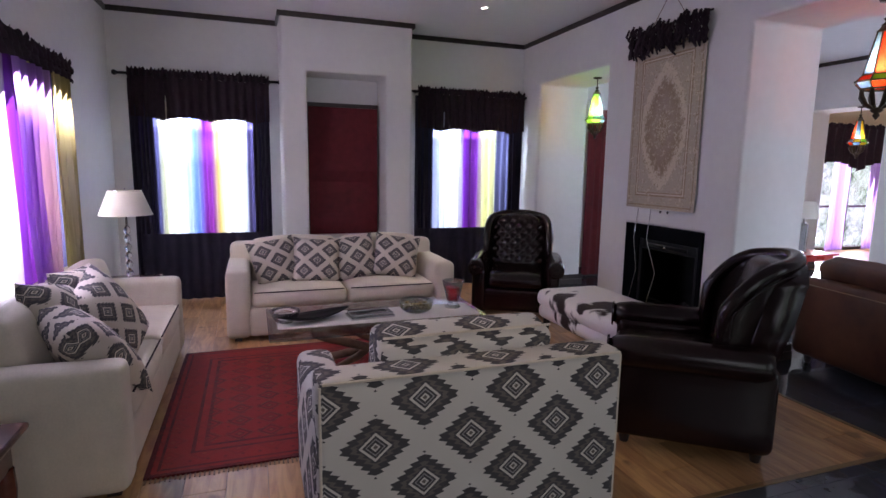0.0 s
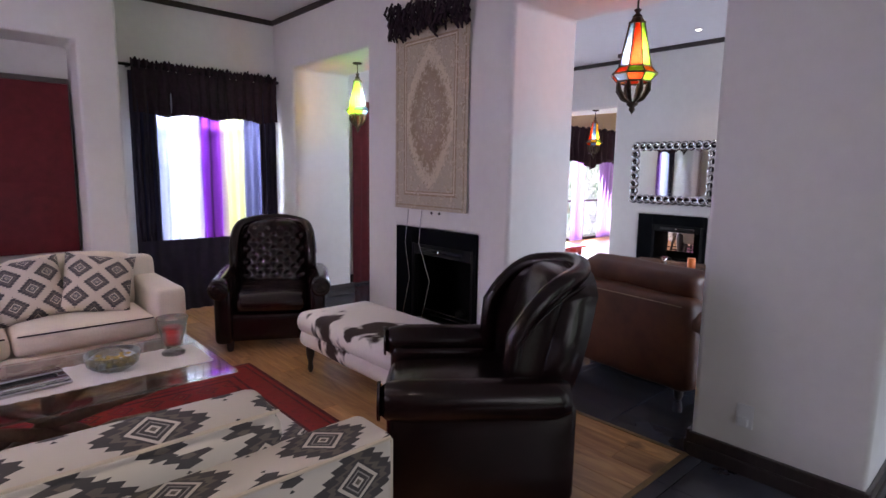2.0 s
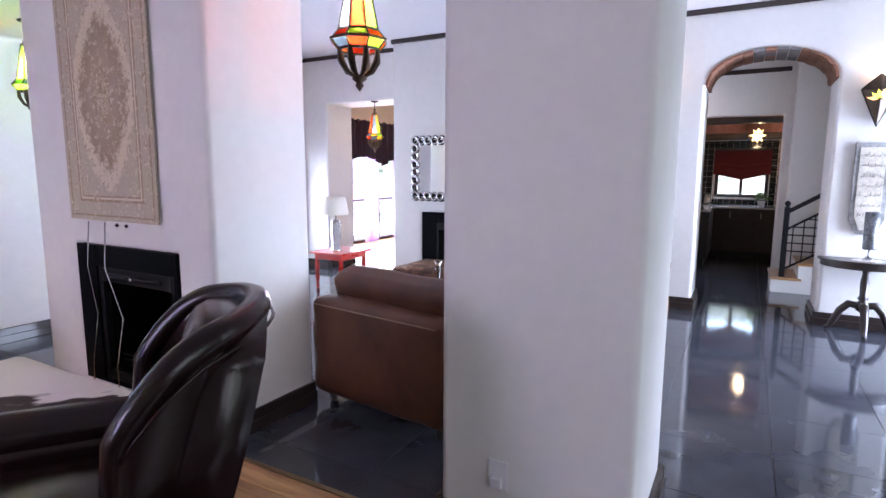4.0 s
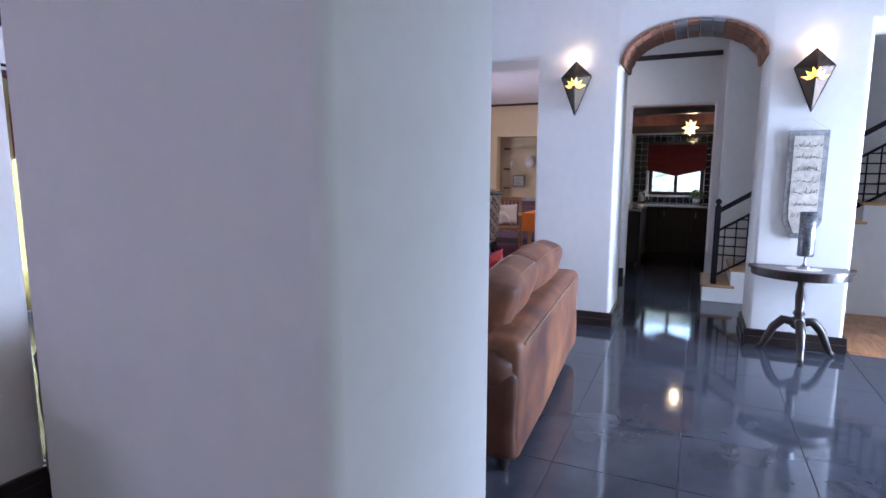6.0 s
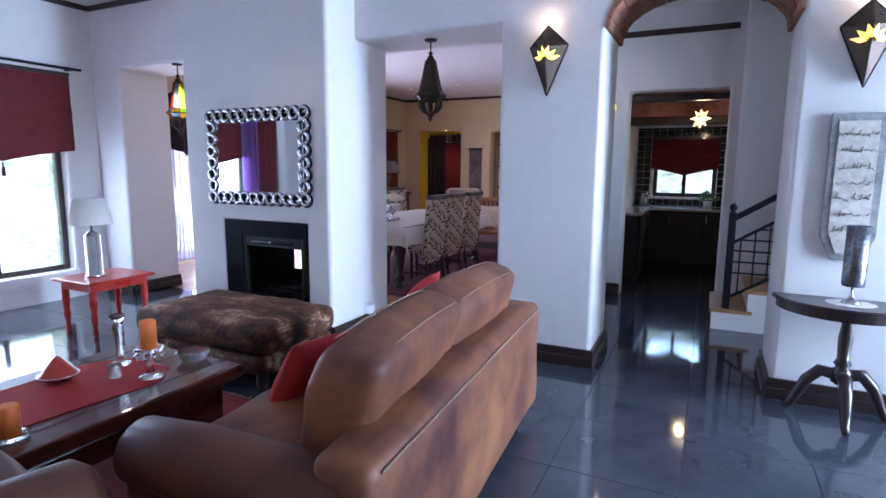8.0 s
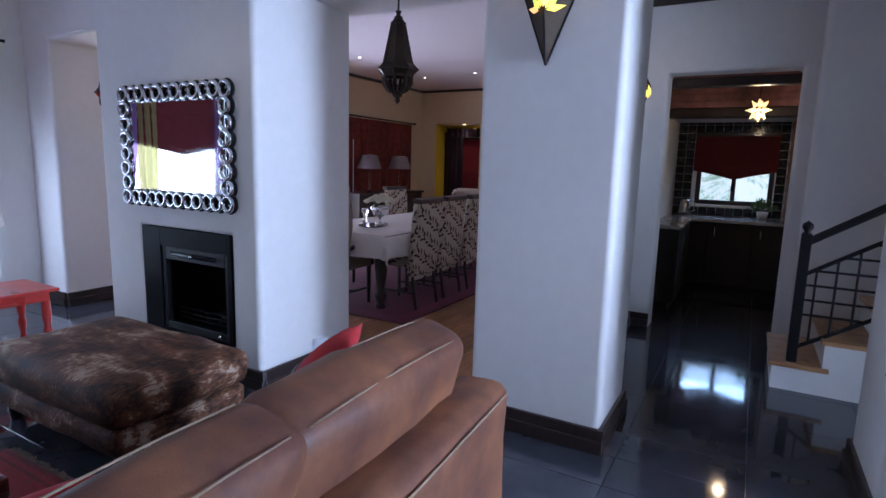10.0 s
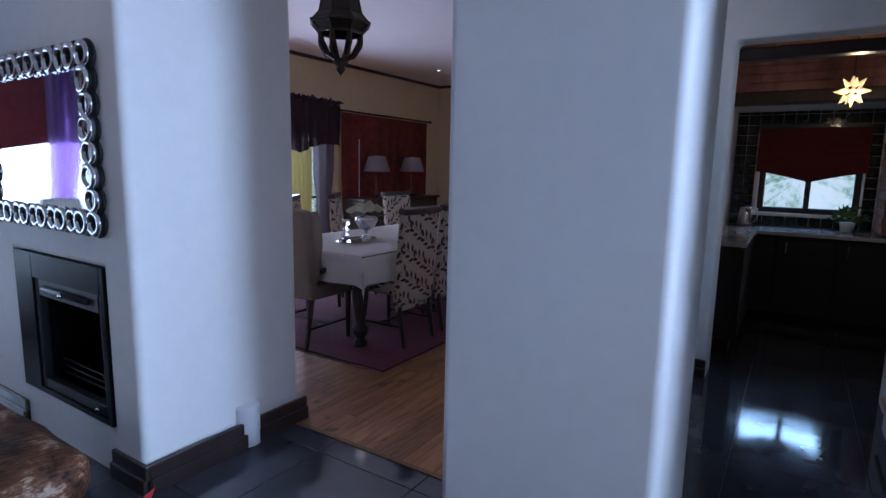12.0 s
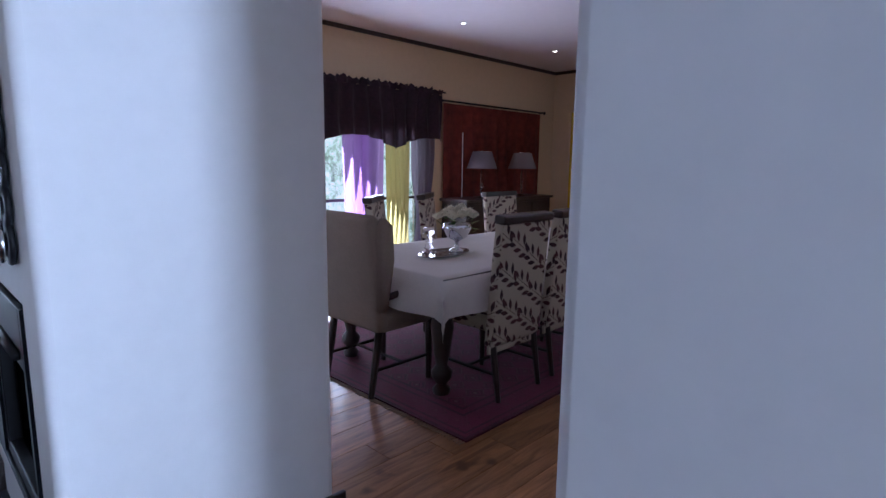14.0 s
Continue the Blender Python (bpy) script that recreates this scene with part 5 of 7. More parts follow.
for i in range(19):
    for j in range(25):
        x, zz = (i / 18 - 0.5) * 0.86, (j / 24 - 0.5) * 1.44
        vs[i, j] = bm.verts.new((x, 0.006 * math.sin(i * 0.7) * (1 - j / 30) - 0.004, zz))
for i in range(18):
    for j in range(24):
        bm.faces.new([vs[i, j], vs[i + 1, j], vs[i + 1, j + 1], vs[i, j + 1]])
thicken(bm, (0, 0.008, 0))
part("cloth", bm, tapestry_material("tapestry_weave", 0.86, 1.44), tap, at=pose(0, 0, 0, 0, 0, -90))
bm = bmesh.new()
for k in range(300):
    a, c = random.uniform(-0.47, 0.47), random.uniform(0, 1)
    drop = 0.12 + random.uniform(-0.03, 0.03)
    p = Vector((-0.02 - random.uniform(0, 0.05), a, 0.9 - 0.2 * c + 0.02 * math.sin(a * 20)))
    tube([p, p + Vector((-0.02, random.uniform(-0.02, 0.02), -drop * 0.5)), p + Vector((0.0, random.uniform(-0.02, 0.02), -drop * 0.75))], [0.009, 0.012, 0.007], 5, bm, True)
tagged(part("wool_fringe", bm, DARK_CLOTH, tap, "thick dark brown woollen fringe", True), kind="stuff")
part("hanging_rod", tube([(-0.012, -0.47, 0.86), (-0.012, 0.47, 0.86)], 0.01, 8), DARKWOOD, tap)
for k in (-0.36, 0.0, 0.36):
    part("tab", box(-0.03, -0.012, k - 0.02, k + 0.02, 0.71, 0.76, 0.004), LINEN, tap, "small pale cloth tab")
part("cord", tube([(-0.015, -0.2, 0.88), (-0.01, 0.0, 1.14), (-0.015, 0.2, 0.88)], 0.003, 6), DRIFT, tap)
for k in (0.05, 0.14):
    part("bead", lathe([(0, -0.014), (0.012, 0), (0, 0.014)], 10, at=(-0.01, -k, -0.74)), DARK_CLOTH, tap, smooth=True)
cab = thing("cable", pose(WX - 0.02, 4.1, 0), "thin grey cables hanging from the tapestry to the floor", "cable")
part("cable", tube([(0, 0.0, 1.17), (-0.01, 0.03, 0.9), (0, -0.02, 0.6), (-0.01, 0.05, 0.3), (-0.02, 0.06, 0.005)], 0.004, 6), SILVER, cab, smooth=True)
part("cable", tube([(0, -0.17, 1.17), (-0.01, -0.15, 0.9), (0, -0.28, 0.6), (-0.01, -0.2, 0.3), (-0.02, -0.22, 0.005)], 0.004, 6), SILVER, cab, smooth=True)

RED_G, GREEN_G, YEL_G, BLUE_G, ORA_G = (stained(n + "_lantern_glass", c) for n, c in (("red", (0.8, 0.05, 0.015)), ("green", (0.2, 0.55, 0.04)), ("yellow", (0.85, 0.55, 0.04)), ("blue", (0.16, 0.32, 0.7)), ("orange", (0.9, 0.2, 0.02))))


def lantern(m, lit, label, scale=1.0, turn=0, drop=0.0, hues=None, tall=None):
    """A Moroccan lantern that hangs below its ceiling plate at the origin."""
    s = thing("hanging_lantern", m, label, "lantern", "hanging lanterns")
    n = 8
    a0 = radians(turn)

    def P(r, z, k):
        return Vector((r * math.cos(a0 + 2 * math.pi * k / n), r * math.sin(a0 + 2 * math.pi * k / n), z))

    zt = -0.14 - drop
    up, mid, low, rim = zt - 0.06, zt - 0.33, zt - 0.375, zt - 0.42
    part("ceiling_plate", lathe([(0, 0), (0.055, 0), (0.05, -0.014), (0.012, -0.02), (0, -0.02)], 20), BRONZE, s, smooth=True)
    part("chain", tube([(0, 0, -0.018), (0, 0, zt + 0.02)], 0.006, 8), BRONZE, s)
    part("hook", lathe([(0.008, 0.03), (0.022, 0.02), (0.01, 0.0), (0.03, -0.02), (0.018, -0.03), (0.045, -0.055), (0.04, -0.065)], 16, at=(0, 0, zt)), BRONZE, s, smooth=True)
    hues = hues or [YEL_G, GREEN_G, YEL_G, BLUE_G, RED_G, GREEN_G, ORA_G, BLUE_G]
    for band, (r0, z0, r1, z1), shift in (("upper_pane", (0.042, up, 0.092, mid), 0), ("waist_pane", (0.094, mid, 0.128, low), 1), ("lower_pane", (0.128, low, 0.092, rim), 0)):
        for k in range(n):
            bm = bmesh.new()
            q = [bm.verts.new(p) for p in (P(r0, z0, k + 0.06), P(r0, z0, k + 0.94), P(r1, z1, k + 0.96), P(r1, z1, k + 0.04))]
            bm.faces.new(q)
            part(band, bm, hues[(k + shift) % n] if lit else BRONZE, s)
    for k in range(n):
        bm = tube([P(0.043, up, k), P(0.094, mid, k), P(0.131, low, k), P(0.094, rim, k)], 0.005, 6)
        part("rib", bm, BRONZE, s)
        bm = tube([P(0.092, rim, k), P(0.088, rim - 0.05, k), P(0.06, rim - 0.1, k), P(0.022, rim - 0.125, k)], [0.01, 0.015, 0.013, 0.008], 6)
        part("bowl_rib", bm, BRONZE, s)
    for r, zz in ((0.046, up), (0.095, mid), (0.132, low), (0.096, rim)):
        part("band", lathe([(r - 0.004, zz - 0.006), (r + 0.005, zz - 0.006), (r + 0.005, zz + 0.006), (r - 0.004, zz + 0.006), (r - 0.004, zz - 0.006)], n, twist=a0), BRONZE, s)
    part("cap", lathe([(0.046, up), (0.03, up + 0.03), (0, up + 0.05)], n, twist=a0), BRONZE, s)
    part("finial", lathe([(0.03, rim - 0.12), (0.034, rim - 0.14), (0.014, rim - 0.155), (0.02, rim - 0.17), (0, rim - 0.2)], 14), BRONZE, s, smooth=True)
    if lit:
        bm = bmesh.new()
        bmesh.ops.create_uvsphere(bm, u_segments=12, v_segments=8, radius=0.024, matrix=pose(0, 0, mid + 0.03))
        part("bulb", bm, WAX_WHITE, s, smooth=True).visible_shadow = False
        lamp = new("lantern_light", bpy.data.lights.new("lantern_light", "POINT"))
        lamp.data.energy, lamp.data.color, lamp.data.shadow_soft_size = lit, (1, 0.86, 0.62), 0.012
        lamp.matrix_basis = m @ pose(0, 0, (mid + 0.07) * (tall or scale))
    s.scale = (scale, scale, tall or scale)
    return s


lantern(pose(3.875, 2.34, 2.6), 6.5, "lit brass lantern with red and blue glass in the wide opening", 1.06, 12, 0.0, [RED_G, ORA_G, RED_G, BLUE_G, RED_G, GREEN_G, ORA_G, RED_G], 0.975)
lantern(pose(3.875, 5.42, 2.57), 14, "lit brass lantern with yellow and green glass in the passage", 0.92, 40, 0.0, [GREEN_G, YEL_G, GREEN_G, GREEN_G, GREEN_G, BLUE_G, BLUE_G, RED_G])
lantern(pose(8.12, 5.33, 2.45), 3, "lit brass lantern with blue and yellow glass before the dining room", 0.95, 5, 0.0, [BLUE_G, YEL_G, GREEN_G, RED_G, BLUE_G, YEL_G, GREEN_G, YEL_G])
lantern(pose(8.3, 2.545, 2.47), 0, "unlit dark bronze lantern hanging in the dining room opening", 0.98, 22, tall=0.87)

# ring-framed mirror
mir = thing("wall_mirror", pose(7.665, 3.85, 1.51), "rectangular mirror framed with linked silvered rings above the fireplace", "mirror")
part("glass", box(-0.02, -0.008, -0.5, 0.5, -0.32, 0.32, 0.004), MIRROR, mir, "clear mirror glass")
part("backing", box(-0.008, -0.001, -0.53, 0.53, -0.35, 0.35, 0.002), BLACK_METAL, mir)
RING_METAL = simple("silvered_ring", (0.6, 0.6, 0.6), 0.2, 1.0, spread=0.12, grain=40, bump=0.05)
ring_me = mesh_of("ring", lathe([(0.03, 0), (0.033, 0.008), (0.044, 0.012), (0.055, 0.008), (0.058, 0), (0.055, -0.004), (0.033, -0.004), (0.03, 0)], 28), RING_METAL, True)
back_me = mesh_of("ring_back", lathe([(0.024, -0.006), (0.028, 0.0), (0.063, 0.0), (0.066, -0.006), (0.063, -0.014), (0.028, -0.014), (0.024, -0.006)], 28), BLACK_METAL, True)
spots = [(-0.51 + 1.02 * k / 11, zz) for zz in (-0.345, 0.345) for k in range(12)] + [(y, -0.345 + 0.69 * k / 7) for y in (-0.51, 0.51) for k in range(1, 7)]
for n, (y, zz) in enumerate(spots):
    for name, me, out in (("ring", ring_me, 0.026 + 0.007 * (n % 2)), ("ring_back", back_me, 0.014)):
        r = new(name, me)
        r.parent, r.matrix_basis = mir, pose(-out, y, zz, 0, -90)

# ---- lounge ----


def leather_sofa(m, width, depth, seats, label, group="brown leather seats", L=TAN_LEATHER):
    """It faces -y; the rolled arms and loose back cushions are worn."""
    s = thing("leather_sofa", m, label, "sofa", group)
    part("base", softbox(width - 0.3, depth - 0.08, 0.3, 0.05, at=(0, 0, 0.23), wrinkle=0.006), L, s, smooth=True)
    part("backrest", softbox(width - 0.08, 0.2, 0.61, 0.06, 0.01, 0.012, n=7, at=(0, depth / 2 - 0.12, 0.385)), L, s, smooth=True)
    part("seam", tube([(-width / 2 + 0.1, depth / 2 - 0.015, 0.655), (width / 2 - 0.1, depth / 2 - 0.015, 0.655)], 0.004, 6), DRIFT, s, "pale stitched seam")
    for side in (-1, 1):
        part("arm", softbox(0.2, depth - 0.06, 0.46, 0.06, at=(side * (width / 2 - 0.12), 0, 0.32), wrinkle=0.008), DEEP_SHADED_LEATHER, s, smooth=True)
        prof = [(0.0, -depth / 2 - 0.01), (0.07, -depth / 2), (0.105, -depth / 2 + 0.04), (0.12, -0.2), (0.118, 0.1), (0.12, depth / 2 - 0.14), (0.08, depth / 2 - 0.06), (0, depth / 2 - 0.05)]
        part("arm_roll", lathe(prof, 22), DEEP_SHADED_LEATHER, s, smooth=True, at=pose(side * (width / 2 - 0.11), 0, 0.53, -90))
    inner = width - 0.48
    for k in range(seats):
        x = -inner / 2 + inner * (k + 0.5) / seats
        part("seat_cushion", softbox(inner / seats - 0.01, depth - 0.28, 0.18, 0.07, 0.04, 0.012, at=(x, -0.1, 0.43), seed=k), L, s, smooth=True)
        part("back_cushion", softbox(inner / seats + (0.05 if seats > 1 else 0.3), 0.22, 0.42 if seats > 1 else 0.36, 0.06 if seats > 1 else 0.06, 0.022 if seats > 1 else 0.0, 0.02 if seats > 1 else 0.01, n=8, seed=k * 3.3), L, s, smooth=True, at=pose(x, depth / 2 - 0.27, 0.71 if seats > 1 else 0.68, -16, 0, (-2, 3)[k % 2]))
        cw = inner / seats / 2 - 0.03
        for yy in ((-0.075, 0.075) if seats > 1 else ()):
            part("stitching", tube([(-cw, yy, 0.206), (-cw / 2, yy, 0.218), (0, yy, 0.222), (cw / 2, yy, 0.218), (cw, yy, 0.206)], 0.0028, 6), DRIFT, s, "pale stitched seam", True, pose(x, depth / 2 - 0.27, 0.71 if seats > 1 else 0.68, -16, 0, (-2, 3)[k % 2]))
    for x in (-1, 1):
        for y in (-1, 1):
            part("foot", lathe([(0.02, 0), (0.03, 0.03), (0.034, 0.09)], 12, at=(x * (width / 2 - 0.14), y * (depth / 2 - 0.12), 0)), DARKWOOD, s, smooth=True)
    return s


leather_sofa(pose(6.12, 1.61, 0, 0, 0, 183.5), 2.02, 0.93, 2, "worn tan leather sofa with loose back cushions, backed to the corridor")
leather_sofa(pose(4.58, 2.42, 0, 0, 0, 82), 1.15, 0.95, 1, "worn brown leather armchair with its back to the living room", L=DEEP_SHADED_LEATHER)
for k, (x, y, zz, tip, turn, c) in enumerate(((5.8, 1.8, 0.6, 64, 176, 5), (6.82, 1.88, 0.65, 55, 198, -9))):
    p = new("red_cushion", mesh_of("red_cushion", pillow(0.38, 0.38, 0.14, k * 5.0), RED_CLOTH, True))
    p.matrix_basis = pose(x, y, zz, tip, 0, turn) @ pose(0, 0, 0, 0, 0, c)
    tagged(p, "plain bright red scatter cushion leaning on the brown sofa", "cushion", "red cushions")

ot = thing("ottoman", pose(6.97, 3.44, 0), "broad low ottoman covered in brindled brown cowhide", "ottoman")
part("pad", softbox(0.78, 1.24, 0.2, 0.08, 0.02, 0.014, n=7, at=(0, 0, 0.33)), BROWN_HIDE, ot, smooth=True)
part("base", softbox(0.73, 1.19, 0.14, 0.05, 0, 0.012, n=7, at=(0, 0, 0.165)), BROWN_HIDE, ot, smooth=True)
for x in (-0.28, 0.28):
    for y in (-0.5, 0.5):
        part("foot", lathe([(0.03, 0), (0.04, 0.05), (0.03, 0.1)], 12, at=(x, y, 0)), DARKWOOD, ot, smooth=True)

rug("rug", 4.9, 6.5, 2.25, 3.6, rug_material("scarlet_rug", 1.6, 1.35, (0.24, 0.015, 0.02), (0.06, 0.008, 0.012), (0.2, 0.1, 0.07)), "red knotted rug under the heavy wooden coffee table", 0.0, "x")
t2 = thing("coffee_table", pose(5.45, 2.85, 0.012), "heavy dark polished wooden block coffee table", "coffee table")
part("top", box(-0.62, 0.62, -0.4, 0.4, 0.37, 0.44, 0.012), WALNUT, t2)
for k in (-0.27, 0.0, 0.27):
    part("board_joint", box(-0.62, 0.62, k - 0.002, k + 0.002, 0.4395, 0.4412), BLACK_METAL, t2)
for x in (-0.45, 0.45):
    part("leg_block", box(x - 0.1, x + 0.1, -0.33, 0.33, 0.0, 0.37, 0.01), WALNUT, t2)
part("stretcher", box(-0.35, 0.35, -0.08, 0.08, 0.1, 0.2, 0.008), WALNUT, t2)
z = 0.4535
solid("table_runner", prism([(5.0, 2.68), (5.72, 2.6), (5.86, 2.72), (5.86, 3.0), (5.72, 3.12), (5.0, 3.1)], z, z + 0.003), RED_CLOTH, label="red pointed cloth runner on the dark coffee table", category="table runner")
z += 0.0035


def candlestick(m, prof, label, candle=None, crystals=False):
    s = thing("candlestick", m, label, "candlestick")
    part("stem", lathe(prof, 18), CRYSTAL, s, "faceted glass stem", True)
    top = prof[-1][1]
    if candle:
        part("candle", lathe([(0, top), (0.034, top), (0.036, top + 0.004), (0.036, top + 0.13), (0.03, top + 0.135), (0, top + 0.13)], 20), candle, s, "smooth wax pillar candle", True)
    if crystals:
        me = mesh_of("crystal_drop", lathe([(0, 0), (0.006, -0.008), (0.003, -0.02), (0.007, -0.034), (0, -0.05)], 6), CRYSTAL)
        for k in range(10):
            a = k * 0.628
            d = new("crystal_drop", me)
            d.parent, d.matrix_basis = s, pose(0.062 * math.cos(a), 0.062 * math.sin(a), top)
        part("bobeche", lathe([(0.0, top - 0.004), (0.066, top - 0.002), (0.066, top + 0.003), (0, top)], 20), CRYSTAL, s, smooth=True)
    return s


stem = [(0, 0), (0.055, 0), (0.056, 0.006), (0.015, 0.014), (0.02, 0.03), (0.008, 0.045), (0.022, 0.065), (0.01, 0.085), (0.018, 0.105), (0.012, 0.12), (0.034, 0.135), (0, 0.135)]
candlestick(pose(5.74, 2.69, z), stem, "cut crystal candlestick with drops and an orange pillar candle", WICK, True)
candlestick(pose(5.78, 2.97, z), [(0, 0), (0.045, 0), (0.046, 0.006), (0.012, 0.02), (0.02, 0.05), (0.014, 0.09), (0.024, 0.19), (0.012, 0.21), (0.036, 0.235), (0.034, 0.25), (0.014, 0.23), (0, 0.23)], "tall tapering crystal candlestick without a candle")
bm = lathe([(0, 0.0), (0.026, 0), (0.03, 0.06), (0.027, 0.06), (0.023, 0.006), (0, 0.006)], 20)
part("cup", bm, CRYSTAL, thing("glass_cup", pose(5.66, 2.83, z), "small clear glass votive cup on the red runner", "cup"), smooth=True)
ash = thing("glass_ashtray", pose(6.0, 2.72, z - 0.0035), "shallow fluted crystal bowl at the table's corner", "bowl")
bm = lathe([(0, 0), (0.055, 0), (0.085, 0.045), (0.078, 0.047), (0.05, 0.01), (0, 0.01)], 32)
for v in bm.verts:
    if v.co.z > 0.02:
        k = 1 + 0.05 * math.cos(16 * math.atan2(v.co.y, v.co.x))
        v.co.x, v.co.y = v.co.x * k, v.co.y * k
part("bowl", bm, CRYSTAL, ash, smooth=True)
rdh = thing("red_dish", pose(5.52, 3.02, z, 0, 0, 30), "pointed red enamel dish with a silver underside", "dish")
part("dish", lathe([(0, 0), (0.05, 0.003), (0.085, 0.028), (0.08, 0.03), (0, 0.012)], 24), SILVER, rdh, smooth=True)
part("cover", lathe([(0.078, 0.028), (0.06, 0.05), (0.02, 0.1), (0, 0.115)], 24), REDPAINT, rdh, "glossy red pointed cover", True)
for k, (x, y) in enumerate(((5.12, 2.6), (5.15, 3.1))):
    c = thing("pillar_candle", pose(x, y, z), "orange pillar candle on a small glass plate", "candle")
    part("plate", lathe([(0, 0), (0.055, 0.002), (0.06, 0.01), (0, 0.006)], 20), CRYSTAL, c, smooth=True)
    part("candle", lathe([(0, 0.008), (0.034, 0.008), (0.034, 0.12), (0.028, 0.125), (0, 0.12)], 18), (WICK, REDWAX)[k], c, smooth=True)

rt = thing("side_table", pose(7.1, 5.15, 0), "small red lacquered side table with turned legs in the corner", "side table")
part("top", box(-0.3, 0.3, -0.26, 0.26, 0.45, 0.475, 0.008), REDPAINT, rt)
part("apron", box(-0.25, 0.25, -0.21, 0.21, 0.38, 0.45, 0.003), REDPAINT, rt)
for x in (-0.23, 0.23):
    for y in (-0.19, 0.19):
        part("leg", lathe([(0.016, 0), (0.026, 0.03), (0.016, 0.07), (0.03, 0.16), (0.02, 0.2), (0.03, 0.26), (0.028, 0.38)], 14, at=(x, y, 0)), REDPAINT, rt, smooth=True)
lm = thing("table_lamp", pose(7.02, 5.15, 0.475), "table lamp with a hammered glass cylinder body and pale shade", "table lamp")
part("body", lathe([(0, 0), (0.075, 0), (0.075, 0.02), (0.062, 0.03), (0.062, 0.36), (0.03, 0.39), (0.01, 0.4), (0.008, 0.52), (0, 0.52)], 24), SILVER, lm, "hammered silvery glass cylinder", True)
part("shade", lathe([(0.17, 0.46), (0.12, 0.68), (0.118, 0.68), (0.167, 0.46)], 28), SHADE, lm, "tapered cream cloth shade", True)

# ---- corridor ----


def sconce(m, label):
    """A kite-shaped wall lamp, -x into the room, apex line down the middle."""
    s = thing("wall_sconce", m, label, "wall lamp", "kite sconces")
    T, B, Lf, R = Vector((-0.03, 0, 0.22)), Vector((-0.02, 0, -0.25)), Vector((0, 0.135, 0.09)), Vector((0, -0.135, 0.09))
    A = Vector((-0.11, 0, 0.07))
    for k, (p, q, r) in enumerate(((T, Lf, A), (T, A, R), (Lf, B, A), (A, B, R))):
        bm = bmesh.new()
        bm.faces.new([bm.verts.new(v) for v in (p, q, r)])
        thicken(bm, (0.003, 0, 0))
        part("panel", bm, BRONZE, s, "perforated dark metal panel")
    for p, q in ((T, A), (A, B), (T, Lf), (T, R), (Lf, B), (R, B)):
        part("edge", tube([p, q], 0.005, 6), BLACK_METAL, s)
    flower = [emitter("yellow_glass_glow", (1, 0.75, 0.08), 2.2), emitter("green_glass_glow", (0.65, 0.8, 0.1), 1.4), emitter("amber_glass_glow", (1, 0.5, 0.15), 1.6)]
    for k in range(6):
        a = radians(-70 + 28 * k)
        for side in ((1,) if k < 3 else (-1,)):
            base = Vector((0, 0.0, -0.02))
            way = Vector((0, math.sin(a), math.cos(a)))
            across = Vector((0, math.cos(a), -math.sin(a)))
            pts = [base + way * 0.02, base + way * 0.05 + across * 0.016, base + way * 0.1, base + way * 0.05 - across * 0.016]
            bm = bmesh.new()
            for p in pts:
                d = 1 - abs(p.y) / 0.135
                p.x = -0.112 * max(0.1, d) - 0.008 + (0.1 * max(0, -p.z) * 0.3)
            bm.faces.new([bm.verts.new(p) for p in pts])
            thicken(bm, (0.002, 0, 0))
            part("petal", bm, flower[k % 3], s, "glowing coloured glass petal")
    me = mesh_of("ring_hole", lathe([(0.008, 0), (0.011, 0.003), (0.014, 0)], 12), BLACK_METAL)
    for y, zz in ((0.04, 0.14), (-0.04, 0.14), (0.085, 0.09), (-0.085, 0.09)):
        r = new("ring_ornament", me)
        r.parent, r.matrix_basis = s, pose(-0.075 + abs(y) * 0.35, y, zz, 0, -90)
    lamp = new("sconce_light", bpy.data.lights.new("sconce_light", "POINT"))
    lamp.data.energy, lamp.data.color, lamp.data.shadow_soft_size = 0.75, (1, 0.7, 0.45), 0.03
    lamp.matrix_basis = m @ pose(-0.09, 0, 0.24)


sconce(pose(EX, 1.485, 2.19), "dark metal kite-shaped wall lamp with a lit coloured glass lotus")
sconce(pose(EX, -0.335, 2.15), "dark metal kite-shaped wall lamp with a lit coloured glass lotus")

sconce(pose(10.12, 1.447, 2.04, 0, 0, 90), "dark metal kite-shaped wall lamp above the hanging in the hall")

scroll = simple("parchment_stone", (0.6, 0.55, 0.47), 0.85, spread=0.3, grain=34, bump=0.6)
wh = thing("wall_hanging", pose(EX - 0.012, -0.34, 1.33), "long grey stone-like wall hanging with rows of carved script", "wall hanging")
outl = [(-0.135, 0.43), (0.135, 0.43), (0.135, -0.28), (0.07, -0.42), (-0.07, -0.42), (-0.135, -0.28)]
M_WALL = Matrix(((0, 0, -1, 0), (-1, 0, 0, 0), (0, 1, 0, 0), (0, 0, 0, 1)))
part("border", prism(outl, 0, 0.015, 0.004), simple("weathered_border", (0.3, 0.29, 0.29), 0.9, spread=0.6, grain=30, bump=0.6), wh, at=M_WALL)
part("field", prism([(x * 0.72, y * 0.9) for x, y in outl], 0.015, 0.02, 0.002), scroll, wh, at=M_WALL)
carved = simple("carved_grey", (0.14, 0.13, 0.13), 0.9, spread=0.4, grain=60)
